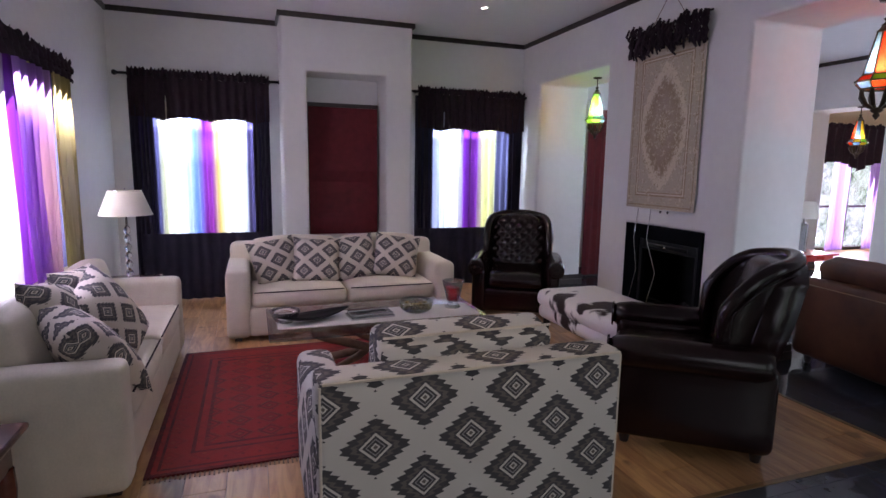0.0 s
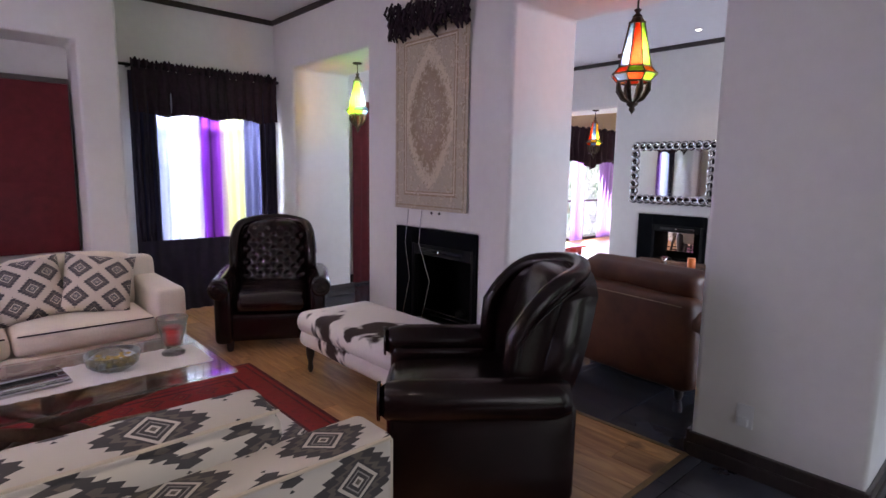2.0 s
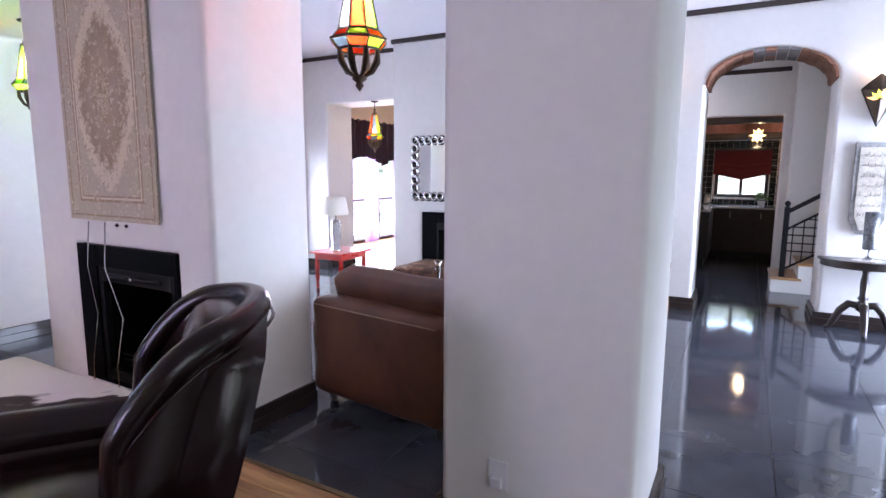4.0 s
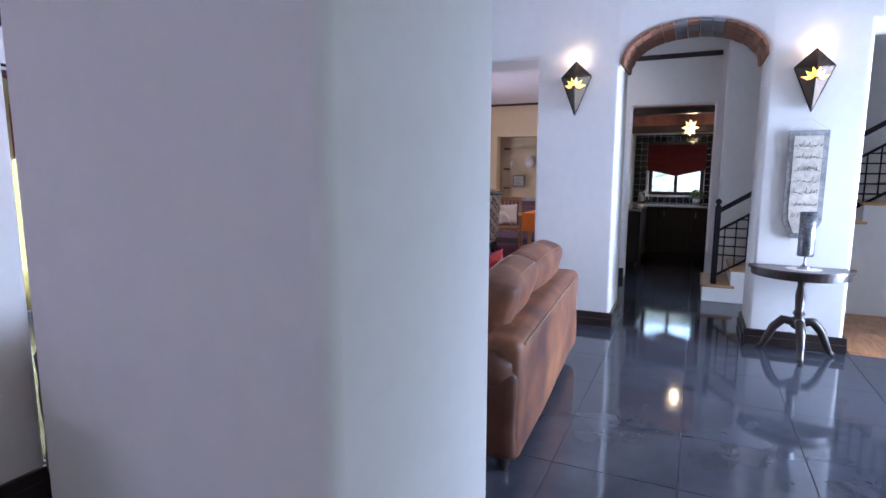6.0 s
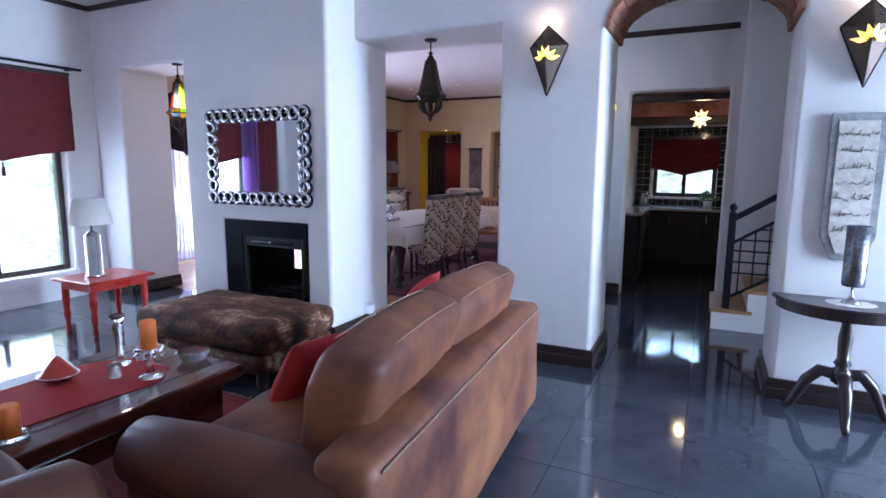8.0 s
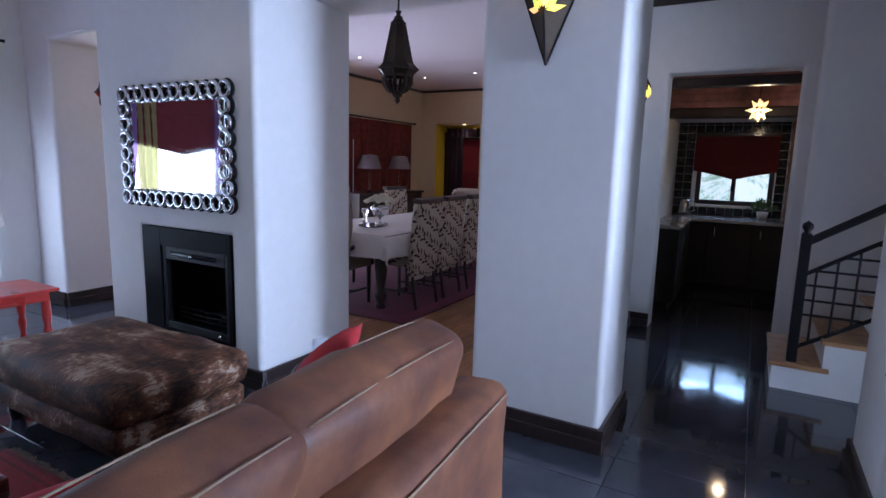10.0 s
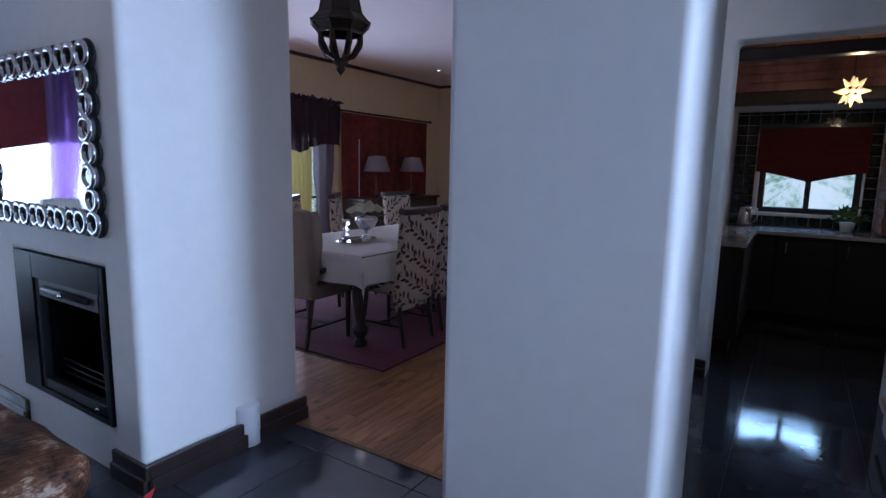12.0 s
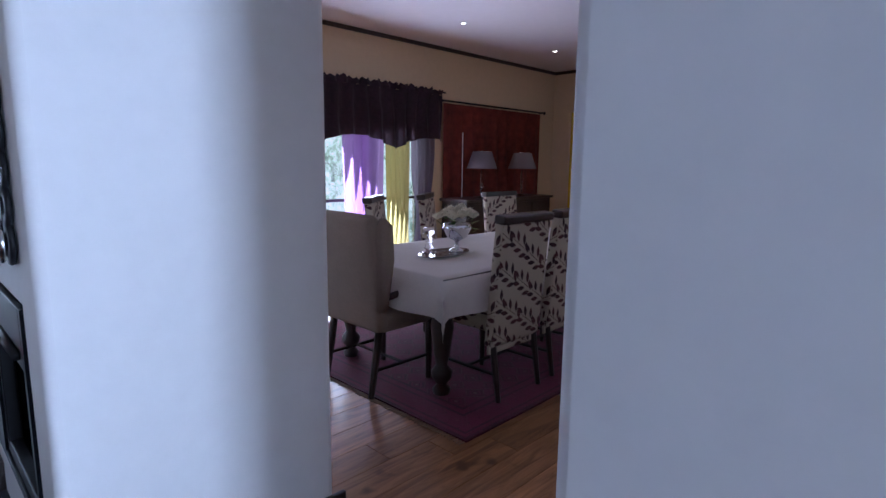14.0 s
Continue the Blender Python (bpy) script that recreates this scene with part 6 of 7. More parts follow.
for row in range(7):
    for k in range(9):
        a = -0.08 + k * 0.02 + random.uniform(-0.006, 0.006)
        zz = 0.31 - row * 0.092 + random.uniform(-0.008, 0.008)
        tall = random.choice((0.03, 0.012, -0.014, 0.005))
        bm = tube([(-0.0215, a - 0.009, zz + tall), (-0.0215, a - 0.002, zz - 0.003), (-0.0215, a + 0.008, zz + random.uniform(-0.006, 0.006))], random.uniform(0.0012, 0.0024), 5)
        part("script_stroke", bm, carved, wh)
part("cord", tube([(-0.01, -0.13, 0.43), (0.0, 0.0, 0.52), (-0.01, 0.13, 0.43)], 0.002, 5), LINEN, wh)
part("nail", lathe([(0, 0), (0.006, 0), (0.004, 0.012)], 8), SOCKET, wh, at=pose(-0.006, 0, 0.52, 0, 90))

hm = thing("half_moon_table", pose(EX - 0.035, -0.36, 0), "black half-moon console table on a turned three-footed pedestal", "console table")
half = [(-0.36 * math.sin(math.pi * k / 24), 0.37 * math.cos(math.pi * k / 24)) for k in range(25)]
part("top", prism([(x, y) for x, y in half], 0.665, 0.69, 0.006), DARKWOOD, hm)
part("apron", prism([(x * 0.93, y * 0.93) for x, y in half], 0.615, 0.665), DARKWOOD, hm)
part("pedestal", lathe([(0.05, 0.615), (0.03, 0.59), (0.026, 0.56), (0.036, 0.48), (0.03, 0.36), (0.045, 0.33), (0.03, 0.31), (0.05, 0.29), (0.05, 0.22), (0.02, 0.2), (0, 0.2)], 18, at=(-0.14, 0, 0)), DARKWOOD, hm, smooth=True)
for a in (180, 62, -62):
    c, sn = math.cos(radians(a)), math.sin(radians(a))
    ext = 0.24 if a == 180 else 0.2
    pts = [(-0.14 + c * r * ext / 0.24 * (1 if a == 180 else 0.45), sn * r * 1.15, zz) for r, zz in ((0.03, 0.26), (0.1, 0.27), (0.16, 0.2), (0.2, 0.1), (0.23, 0.03), (0.26, 0.015))]
    part("leg", tube(pts, [0.036, 0.036, 0.033, 0.028, 0.022, 0.019], 10), DARKWOOD, hm, "curved black leg", True)
dl = thing("doily", pose(EX - 0.2, -0.36, 0.69), "round white crocheted mat", "mat")
part("mat", prism([(0.1 * (1 + 0.05 * math.cos(k * 2.0)) * math.cos(k * math.pi / 20), 0.12 * (1 + 0.05 * math.cos(k * 2.0)) * math.sin(k * math.pi / 20)) for k in range(40)], 0.001, 0.004), LINEN, dl)
hv = thing("hurricane_lamp", pose(EX - 0.2, -0.36, 0.694), "mottled metal mesh cylinder lantern on a small round foot", "candle lantern")
part("foot", lathe([(0, 0), (0.05, 0), (0.045, 0.012), (0.018, 0.03), (0.008, 0.05), (0.007, 0.1), (0, 0.1)], 20), SILVER, hv, smooth=True)
part("cylinder", lathe([(0, 0.1), (0.052, 0.1), (0.056, 0.11), (0.058, 0.44), (0.054, 0.44), (0.05, 0.115)], 28), simple("pierced_metal", (0.2, 0.21, 0.23), 0.3, 0.8, spread=0.8, grain=60, bump=0.8), hv, "mottled pierced metal cylinder", True)
for y, zz, x in ((1.42, 0.3, WX),):
    sk = thing("wall_socket", pose(x, y, zz), "white plastic wall socket with a plug", "socket")
    part("plate", box(-0.008, 0, -0.04, 0.04, -0.06, 0.06, 0.003), SOCKET, sk)
    part("plug", box(-0.03, -0.008, -0.022, 0.022, -0.045, -0.005, 0.004), SOCKET, sk)
dc = thing("duct_cover", pose(8.2, 3.12, 0), "white half-round plastic duct cover at the foot of the wall", "duct cover")
part("cover", lathe([(0, 0), (0.065, 0), (0.065, 0.2), (0.06, 0.21), (0, 0.212)], 16, arc=(math.pi, 2 * math.pi)), SOCKET, dc, smooth=True)


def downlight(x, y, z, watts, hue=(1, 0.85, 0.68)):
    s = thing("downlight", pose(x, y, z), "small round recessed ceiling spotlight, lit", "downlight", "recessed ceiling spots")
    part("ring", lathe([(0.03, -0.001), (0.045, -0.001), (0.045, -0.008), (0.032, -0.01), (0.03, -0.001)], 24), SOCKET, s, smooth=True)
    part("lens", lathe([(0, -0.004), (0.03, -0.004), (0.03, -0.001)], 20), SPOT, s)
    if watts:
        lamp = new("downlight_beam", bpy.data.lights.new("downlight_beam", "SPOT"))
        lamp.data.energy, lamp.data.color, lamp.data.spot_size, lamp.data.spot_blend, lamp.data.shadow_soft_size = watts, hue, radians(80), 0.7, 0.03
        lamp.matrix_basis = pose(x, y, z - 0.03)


# Spots at (0.9, 3.6), (0.6, 0.9) and (12.9, 3.0) are unseen, added fill.
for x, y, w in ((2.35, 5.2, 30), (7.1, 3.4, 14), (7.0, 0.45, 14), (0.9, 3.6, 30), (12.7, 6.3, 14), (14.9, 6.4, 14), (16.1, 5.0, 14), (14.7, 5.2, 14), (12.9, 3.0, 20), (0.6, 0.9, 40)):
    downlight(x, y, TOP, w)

# arch lining
bri = []
N_V = 17
for k in range(N_V):
    a0, a1 = math.pi * (1 - (k + 0.04) / N_V), math.pi * (1 - (k + 0.96) / N_V)

    def on(a, lift, x):
        return Vector((x, ARC_C + (ARC_R - lift) * math.cos(a), 2.36 + (0.33 - lift * 0.9) * max(0.0, math.sin(a)) ** 0.9))

    x = EX - 0.012
    j = 0
    while x < EX2 + 0.005:
        w = min(random.uniform(0.16, 0.26), EX2 + 0.012 - x)
        bm = bmesh.new()
        lift = 0.022 + random.uniform(0, 0.008)
        vs = [bm.verts.new(on(a, l, xx)) for a in (a0, a1) for l in (0.001, lift) for xx in (x + 0.005, x + w - 0.005)]
        for f in ((0, 1, 3, 2), (4, 6, 7, 5), (0, 4, 5, 1), (2, 3, 7, 6), (0, 2, 6, 4), (1, 5, 7, 3)):
            bm.faces.new([vs[i] for i in f])
        bmesh.ops.recalc_face_normals(bm, faces=bm.faces)
        bri.append((bm, BRICKG if 6 <= k <= 9 and random.random() < 0.7 else BRICK))
        x += w
al = thing("arch_lining", pose(0, 0, 0), "curved underside of the arch lined with old brick", "arch", kind="structure")
for bm, mt in bri:
    part("brick", bm, mt, al)

# ---- dining room ----
rug("rug", 9.36, 13.2, 3.16, 5.4, rug_material("plum_rug", 3.84, 2.24, (0.13, 0.012, 0.04), (0.04, 0.008, 0.02), (0.2, 0.09, 0.09)), "plum red knotted rug under the dining table", 0.0, "x")
dt = thing("dining_table", pose(10.85, 4.12, 0.013), "long dark dining table with turned legs under a white cloth", "dining table")
part("tabletop", box(-1.3, 1.3, -0.6, 0.6, 0.7, 0.74, 0.008), DARKWOOD, dt)
part("apron", box(-1.2, 1.2, -0.5, 0.5, 0.6, 0.7, 0.004), DARKWOOD, dt)
for x in (-1.16, 1.16):
    for y in (-0.46, 0.46):
        part("leg", lathe([(0.05, 0), (0.055, 0.03), (0.03, 0.06), (0.06, 0.1), (0.065, 0.14), (0.035, 0.18), (0.05, 0.26), (0.07, 0.42), (0.05, 0.56), (0.06, 0.7)], 16, at=(x, y, 0)), DARKWOOD, dt, "bulbous turned leg", True)
bm = bmesh.new()
n, grid = (52, 24), {}
hw, hh = 1.48, 0.78
for i in range(n[0] + 1):
    for j in range(n[1] + 1):
        x, y = (i / n[0] * 2 - 1) * hw, (j / n[1] * 2 - 1) * hh
        ox, oy = max(0, abs(x) - 1.31), max(0, abs(y) - 0.61)
        px, py = max(-1.31, min(1.31, x)), max(-0.61, min(0.61, y))
        drop = max(ox, oy) + 0.45 * min(ox, oy)
        fold = 0.02 * math.sin((x + y) * 13) * min(1, drop * 8)
        px += math.copysign(0.015 + (0.05 + fold) * min(1, ox * 6), x) if ox else 0
        py += math.copysign(0.015 + (0.05 + fold) * min(1, oy * 6), y) if oy else 0
        if ox and oy:
            px += math.copysign(oy * 0.35, x)
            py += math.copysign(ox * 0.35, y)
        grid[i, j] = bm.verts.new((px, py, 0.747 - drop * 1.25))
for i in range(n[0]):
    for j in range(n[1]):
        bm.faces.new([grid[i, j], grid[i + 1, j], grid[i + 1, j + 1], grid[i, j + 1]])
tc = thing("tablecloth", pose(10.85, 4.12, 0.013), "white tablecloth draped over the dining table, folded at the corners", "tablecloth")
part("cloth", bm, LINEN, tc, smooth=True)


def dining_chair(m):
    s = thing("dining_chair", m, "tall dining chair slip-covered in cream cloth with dark leaf sprigs", "dining chair", "leaf print dining chairs")
    part("seat", softbox(0.46, 0.46, 0.1, 0.035, 0.015, at=(0, -0.02, 0.46)), LEAF, s, smooth=True)
    part("backrest", softbox(0.47, 0.07, 0.74, 0.025, 0.0, 0.002, at=(0, 0, 0)), LEAF, s, smooth=True, at=pose(0, 0.235, 0.69, -5))
    part("top_band", box(-0.24, 0.24, -0.04, 0.04, 0, 0.05, 0.01), DARKWOOD, s, "dark band along the top", at=pose(0, 0.272, 1.05, -5))
    part("skirt", softbox(0.475, 0.02, 0.16, 0.008, at=(0, 0.21, 0.36)), LEAF, s, smooth=True)
    for x in (-0.2, 0.2):
        part("leg", tube([(x, -0.2, 0), (x, -0.2, 0.42)], [0.016, 0.024], 8), DARKWOOD, s)
        part("leg", tube([(x, 0.27, 0), (x, 0.2, 0.44)], [0.016, 0.024], 8), DARKWOOD, s)
        part("stretcher", tube([(x, -0.2, 0.16), (x, 0.24, 0.16)], 0.011, 6), DARKWOOD, s)
    part("stretcher", tube([(-0.2, 0.02, 0.16), (0.2, 0.02, 0.16)], 0.011, 6), DARKWOOD, s)
    return s


c0 = dining_chair(pose(10.03, 3.6, 0.013, 0, 0, 180))
for x, y, r in ((10.6, 3.62, 182), (11.16, 3.6, 179), (10.5, 4.9, 38), (11.15, 4.95, 35), (11.9, 4.75, -2)):
    copy_thing(c0, pose(x, y, 0.013, 0, 0, r))


def host_chair(m):
    s = thing("wing_dining_chair", m, "plain beige wing-backed chair at the head of the dining table", "dining chair")
    part("seat", softbox(0.52, 0.5, 0.12, 0.04, 0.02, at=(0, -0.02, 0.44)), TAUPE, s, smooth=True)
    part("backrest", softbox(0.56, 0.09, 0.7, 0.04, 0.0, 0.004, at=(0, 0, 0)), TAUPE, s, smooth=True, at=pose(0, 0.24, 0.74, -6))
    for k in (-1, 1):
        w = prism([(0, 0), (0.08, 0), (0.13, 0.3), (0.12, 0.5), (0.05, 0.56), (0, 0.5)], -0.025, 0.025, 0.015)
        part("wing", w, TAUPE, s, smooth=True, at=Matrix.Translation((k * 0.27, 0.26, 0.52)) @ Matrix(((0, 0, 1, 0), (-1, 0, 0, 0), (0, 1, 0, 0), (0, 0, 0, 1))))
        part("armrest", tube([(k * 0.27, 0.2, 0.6), (k * 0.28, 0.0, 0.63), (k * 0.28, -0.18, 0.61), (k * 0.27, -0.22, 0.52), (k * 0.25, -0.22, 0.4)], 0.022, 8), DARKWOOD, s, "curved dark armrest", True)
        part("leg", tube([(k * 0.23, -0.2, 0), (k * 0.23, -0.2, 0.4)], [0.018, 0.026], 8), DARKWOOD, s)
        part("leg", tube([(k * 0.23, 0.27, 0), (k * 0.23, 0.2, 0.42)], [0.018, 0.026], 8), DARKWOOD, s)
        part("stretcher", tube([(k * 0.23, -0.2, 0.16), (k * 0.23, 0.24, 0.16)], 0.011, 6), DARKWOOD, s)
    part("stretcher", tube([(-0.23, 0.02, 0.16), (0.23, 0.02, 0.16)], 0.011, 6), DARKWOOD, s)


host_chair(pose(9.6, 4.12, 0.013, 0, 0, 90))
host_chair(pose(12.35, 4.12, 0.013, 0, 0, -90))
tz = 0.762
tr = thing("silver_tray", pose(10.15, 4.1, tz, 0, 0, 10), "oval tarnished silver tray on the white cloth", "tray")
bm = lathe([(0, 0), (0.2, 0), (0.25, 0.012), (0.25, 0.016), (0.19, 0.005), (0, 0.005)], 30)
for v in bm.verts:
    v.co.y *= 0.55
part("tray", bm, SILVER, tr, smooth=True)
candlestick(pose(9.98, 4.08, tz + 0.006), [(0, 0), (0.05, 0), (0.05, 0.03), (0.01, 0.035), (0.035, 0.06), (0.012, 0.09), (0.032, 0.115), (0.01, 0.14), (0.045, 0.16), (0.03, 0.2), (0, 0.2)], "small silver and glass candle holder on the tray")
vs_ = thing("flower_vase", pose(10.3, 4.12, tz + 0.006), "footed silver bowl filled with ivory roses", "vase")
part("bowl", lathe([(0, 0), (0.06, 0), (0.05, 0.012), (0.015, 0.03), (0.015, 0.07), (0.07, 0.1), (0.105, 0.17), (0.1, 0.2), (0.095, 0.2), (0.09, 0.16), (0, 0.1)], 26), CHROME, vs_, smooth=True)
for k in range(15):
    a, rr = k * 2.4, 0.035 + 0.017 * k ** 0.7
    cx, cy, cz = rr * math.cos(a), rr * math.sin(a), 0.33 - rr * 0.7 + random.uniform(-0.01, 0.02)
    bm = bmesh.new()
    for ring, (cnt, r0, up) in enumerate(((3, 0.014, 0.02), (5, 0.026, 0.012), (6, 0.036, 0.0))):
        for q in range(cnt):
            b = q * 2 * math.pi / cnt + ring
            c_, s_ = math.cos(b), math.sin(b)
            p = [Vector((0, 0, -0.02)), Vector((r0 * c_ - 0.018 * s_, r0 * s_ + 0.018 * c_, up)), Vector((r0 * 1.15 * c_, r0 * 1.15 * s_, up + 0.02)), Vector((r0 * c_ + 0.018 * s_, r0 * s_ - 0.018 * c_, up))]
            bm.faces.new([bm.verts.new(v + Vector((cx, cy, cz))) for v in p])
    part("rose", bm, ROSE, vs_, "ivory rose bloom")
bm = bmesh.new()
for k in range(50):
    a, rr = random.uniform(0, 6.28), random.uniform(0.06, 0.15)
    c = Vector((rr * math.cos(a), rr * math.sin(a), 0.28 - rr * 0.7 + random.uniform(-0.03, 0.03)))
    d = Vector((math.cos(a), math.sin(a), random.uniform(-0.5, 0.6))).normalized() * 0.04
    e = d.cross(Vector((0, 0, 1))).normalized() * 0.014
    bm.faces.new([bm.verts.new(p) for p in (c, c + d * 0.5 + e, c + d, c + d * 0.5 - e)])
tagged(part("leaves", bm, LEAFGREEN, vs_, "green rose leaves"), kind="stuff")

sb = thing("sideboard", pose(14.6, 7.15, 0), "long dark sideboard with two doors below the red hangings", "sideboard")
part("body", box(-1.1, 1.1, -0.24, 0.28, 0.08, 0.82, 0.006), DARKWOOD, sb)
part("top", box(-1.14, 1.14, -0.28, 0.3, 0.82, 0.86, 0.008), DARKWOOD, sb)
for k in range(4):
    part("door", box(-1.06 + k * 0.535, -0.55 + k * 0.535, -0.258, -0.24, 0.12, 0.78, 0.006), DARKWOOD, sb)
    part("handle", lathe([(0, 0), (0.012, 0.01), (0.012, 0.02), (0, 0.022)], 10), CHROME, sb, "small round chrome handle", True, pose(-0.6 + k * 0.535, -0.258, 0.5, 90))
for x in (-1.0, 1.0):
    for y in (-0.18, 0.2):
        part("foot", lathe([(0.025, 0), (0.035, 0.08)], 10, at=(x, y, 0)), DARKWOOD, sb)
for x in (14.05, 15.1):
    table_lamp(pose(x, 7.1, 0.86), "tall table lamp with stacked clear balls on the sideboard", balls(0.4, 6, 0.026, 0.06), 0.72, 0.24, 0.26, CRYSTAL, "sideboard lamps")
hung("hanging_cloth", pose(14.8, 7.44, 0), cloth(2.55, 2.3, 0.84, 9, 0.02, 90, 10, seed=9), simple("russet_brocade", (0.14, 0.022, 0.014), 0.9, spread=0.7, grain=9, bump=0.4), "dark russet brocade curtains closed behind the sideboard", "curtain")
# White rod in place of the light that shows between the two cloths.
pc = thing("pull_cord", pose(13.9, 7.38, 0), "thin white rod standing in for the bright slit between the russet curtains", "cord")
part("cord", tube([(0, 0, 0.87), (0, 0, 1.87)], 0.008, 6), SOCKET, pc)
part("weight", lathe([(0, 0.82), (0.018, 0.83), (0.008, 0.87), (0, 0.88)], 12), SOCKET, pc)
rdd = thing("curtain_rod", pose(14.8, 7.42, 2.33), "dark curtain rod with ball finials and wall brackets", "curtain rod", "curtain rods")
part("rod", tube([(-1.35, 0, 0), (1.35, 0, 0)], 0.014, 10), BLACK_METAL, rdd, smooth=True)
for k in (-1.3, 1.3):
    part("bracket", box(k - 0.012, k + 0.012, 0.0, 0.08, -0.015, 0.015), BLACK_METAL, rdd)
    part("finial", lathe([(0, -0.03), (0.02, -0.02), (0.026, 0), (0.02, 0.02), (0, 0.03)], 12, at=(k * 1.05, 0, 0)), BLACK_METAL, rdd, smooth=True)
rdd = thing("curtain_rod", pose(11.4, 7.38, 2.44), "dark curtain rod with ball finials and wall brackets", "curtain rod", "curtain rods")
part("rod", tube([(-2.1, 0, 0), (2.1, 0, 0)], 0.014, 10), BLACK_METAL, rdd, smooth=True)
for k in (-2.0, 0.0, 2.0):
    part("bracket", box(k - 0.012, k + 0.012, 0.0, 0.12, -0.015, 0.015), BLACK_METAL, rdd)
dv = thing("valance", pose(11.4, 7.32, 0), "wide dark plum swagged valance over the dining window", "valance")
part("heading", cloth(4.0, 2.465, 2.38, 24, 0.035, 220, 4, ruffle=0.035, seed=2.2), DARK_CLOTH, dv, smooth=True)
part("skirt", cloth(3.98, 2.385, 1.55, 18, 0.045, 200, 12, scallop=0.2, seed=2.2), DARK_CLOTH, dv, smooth=True)
for x, w, mt, lab, sd in ((9.75, 0.55, LILAC, "grey-lilac sheer curtain tied back low", 1.0), (10.1, 0.35, GOLD, "sheer gold curtain hanging loose", 2.0), (10.9, 0.5, PURPLE, "sheer violet curtain hanging loose", 3.0), (12.0, 0.7, PURPLE, "sheer violet curtain hanging loose", 4.0),
                          (12.6, 0.45, GOLD, "sheer gold curtain hanging loose", 5.0), (13.1, 0.5, LILAC, "grey-lilac sheer curtain tied back low", 6.0)):
    hung("curtain", pose(x, 7.45, 0), cloth(w, 2.4, 0.03, 5, 0.03, 40, 14, 0.55 if mt is LILAC else 0.1, seed=sd), mt, lab + " at the dining window", "curtain")

# far end: recess with yellow top, hanging scroll, shelves, bar
walls("recess_back", "x", 17.15, 17.3, [full(1.4, 7.8)], CREAM)
board("recess_lining", [("x", 17.14, -1, 6.0, 7.14)], 2.1, 2.36, 0.01, YELLOW)
solid("recess_side", box(16.62, 17.13, 7.1, 7.118, 0.0, 2.355), YELLOW, "structure")
roman_blind(pose(17.1, 6.5, 0, 0, 0, -90), 0.95, 2.05, 0.5, "deep red blind hanging in the far recess", 0.0, simple("deep_red_blind", (0.2, 0.012, 0.015), 0.85, spread=0.3, grain=12))
downlight(16.85, 6.5, 2.35, 9)
hung("curtain", pose(17.0, 6.85, 0, 0, 0, -90), cloth(0.5, 2.2, 0.1, 4, 0.03, 30, 8, seed=1.1), DARK_CLOTH, "dark gathered cloth in the far recess", "curtain")
hung("valance", pose(16.95, 6.5, 0, 0, 0, -90), cloth(1.0, 2.28, 2.08, 8, 0.03, 60, 6, ruffle=0.05, seed=4.2), DARK_CLOTH, "short dark ruffled valance in the yellow recess", "valance")
sc = thing("wall_scroll", pose(16.58, 5.57, 1.4), "narrow dark painted scroll on two wooden rods", "scroll")
part("paper", box(-0.008, 0, -0.16, 0.16, -0.5, 0.5), simple("scroll_painting", (0.13, 0.11, 0.1), 0.8, spread=0.8, grain=9), sc)
for zz in (-0.5, 0.5):
    part("rod", tube([(-0.012, -0.19, zz), (-0.012, 0.19, zz)], 0.016, 8), DARKWOOD, sc)
for zz in (1.0, 1.5, 2.02):
    sh = thing("glass_shelf", pose(16.95, 4.55, zz), "glass shelf on dark brackets in the wall niche", "shelf", "niche shelves")
    part("shelf", box(-0.17, 0.17, -0.54, 0.54, 0, 0.012), GLASS, sh)
    part("bracket", box(-0.1, 0.16, 0.44, 0.54, -0.04, 0.0, 0.003), DARKWOOD, sh)
    part("bracket", box(-0.1, 0.16, -0.54, -0.5, -0.03, 0.0, 0.003), DARKWOOD, sh)
pt = thing("pot", pose(16.93, 4.4, 1.512), "round cream pottery urn on the glass shelf", "pot")
part("body", lathe([(0, 0), (0.06, 0), (0.14, 0.12), (0.12, 0.24), (0.06, 0.28), (0.07, 0.31), (0, 0.31)], 20), LINEN, pt, smooth=True)
pt = thing("bottle", pose(16.93, 4.9, 1.512), "small white ceramic bottle on the glass shelf", "bottle")
part("body", lathe([(0, 0), (0.05, 0), (0.055, 0.12), (0.02, 0.16), (0.02, 0.2), (0, 0.2)], 16), LINEN, pt, smooth=True)
pf = thing("picture_frame", pose(16.93, 4.7, 1.012), "small dark framed picture standing on the shelf", "picture")
part("frame", box(-0.015, 0.015, -0.17, 0.17, 0, 0.32, 0.006), DARKWOOD, pf)
part("picture", box(-0.019, -0.015, -0.13, 0.13, 0.04, 0.28), simple("small_picture", (0.3, 0.26, 0.2), 0.6, spread=0.8, grain=14), pf)
bar = thing("bar_counter", pose(13.3, 3.0, 0), "plum brick bar with a pale stone top", "counter")
part("front", box(0.0, 0.2, -1.2, 1.35, 0, 0.86), PURPLEBRICK, bar)
part("skirting", box(-0.02, 0.0, -1.2, 1.35, 0, 0.12), DARKWOOD, bar)
part("counter_top", box(-0.12, 0.42, -1.25, 1.42, 0.86, 0.9, 0.006), GRANITE, bar)
br_me = {}
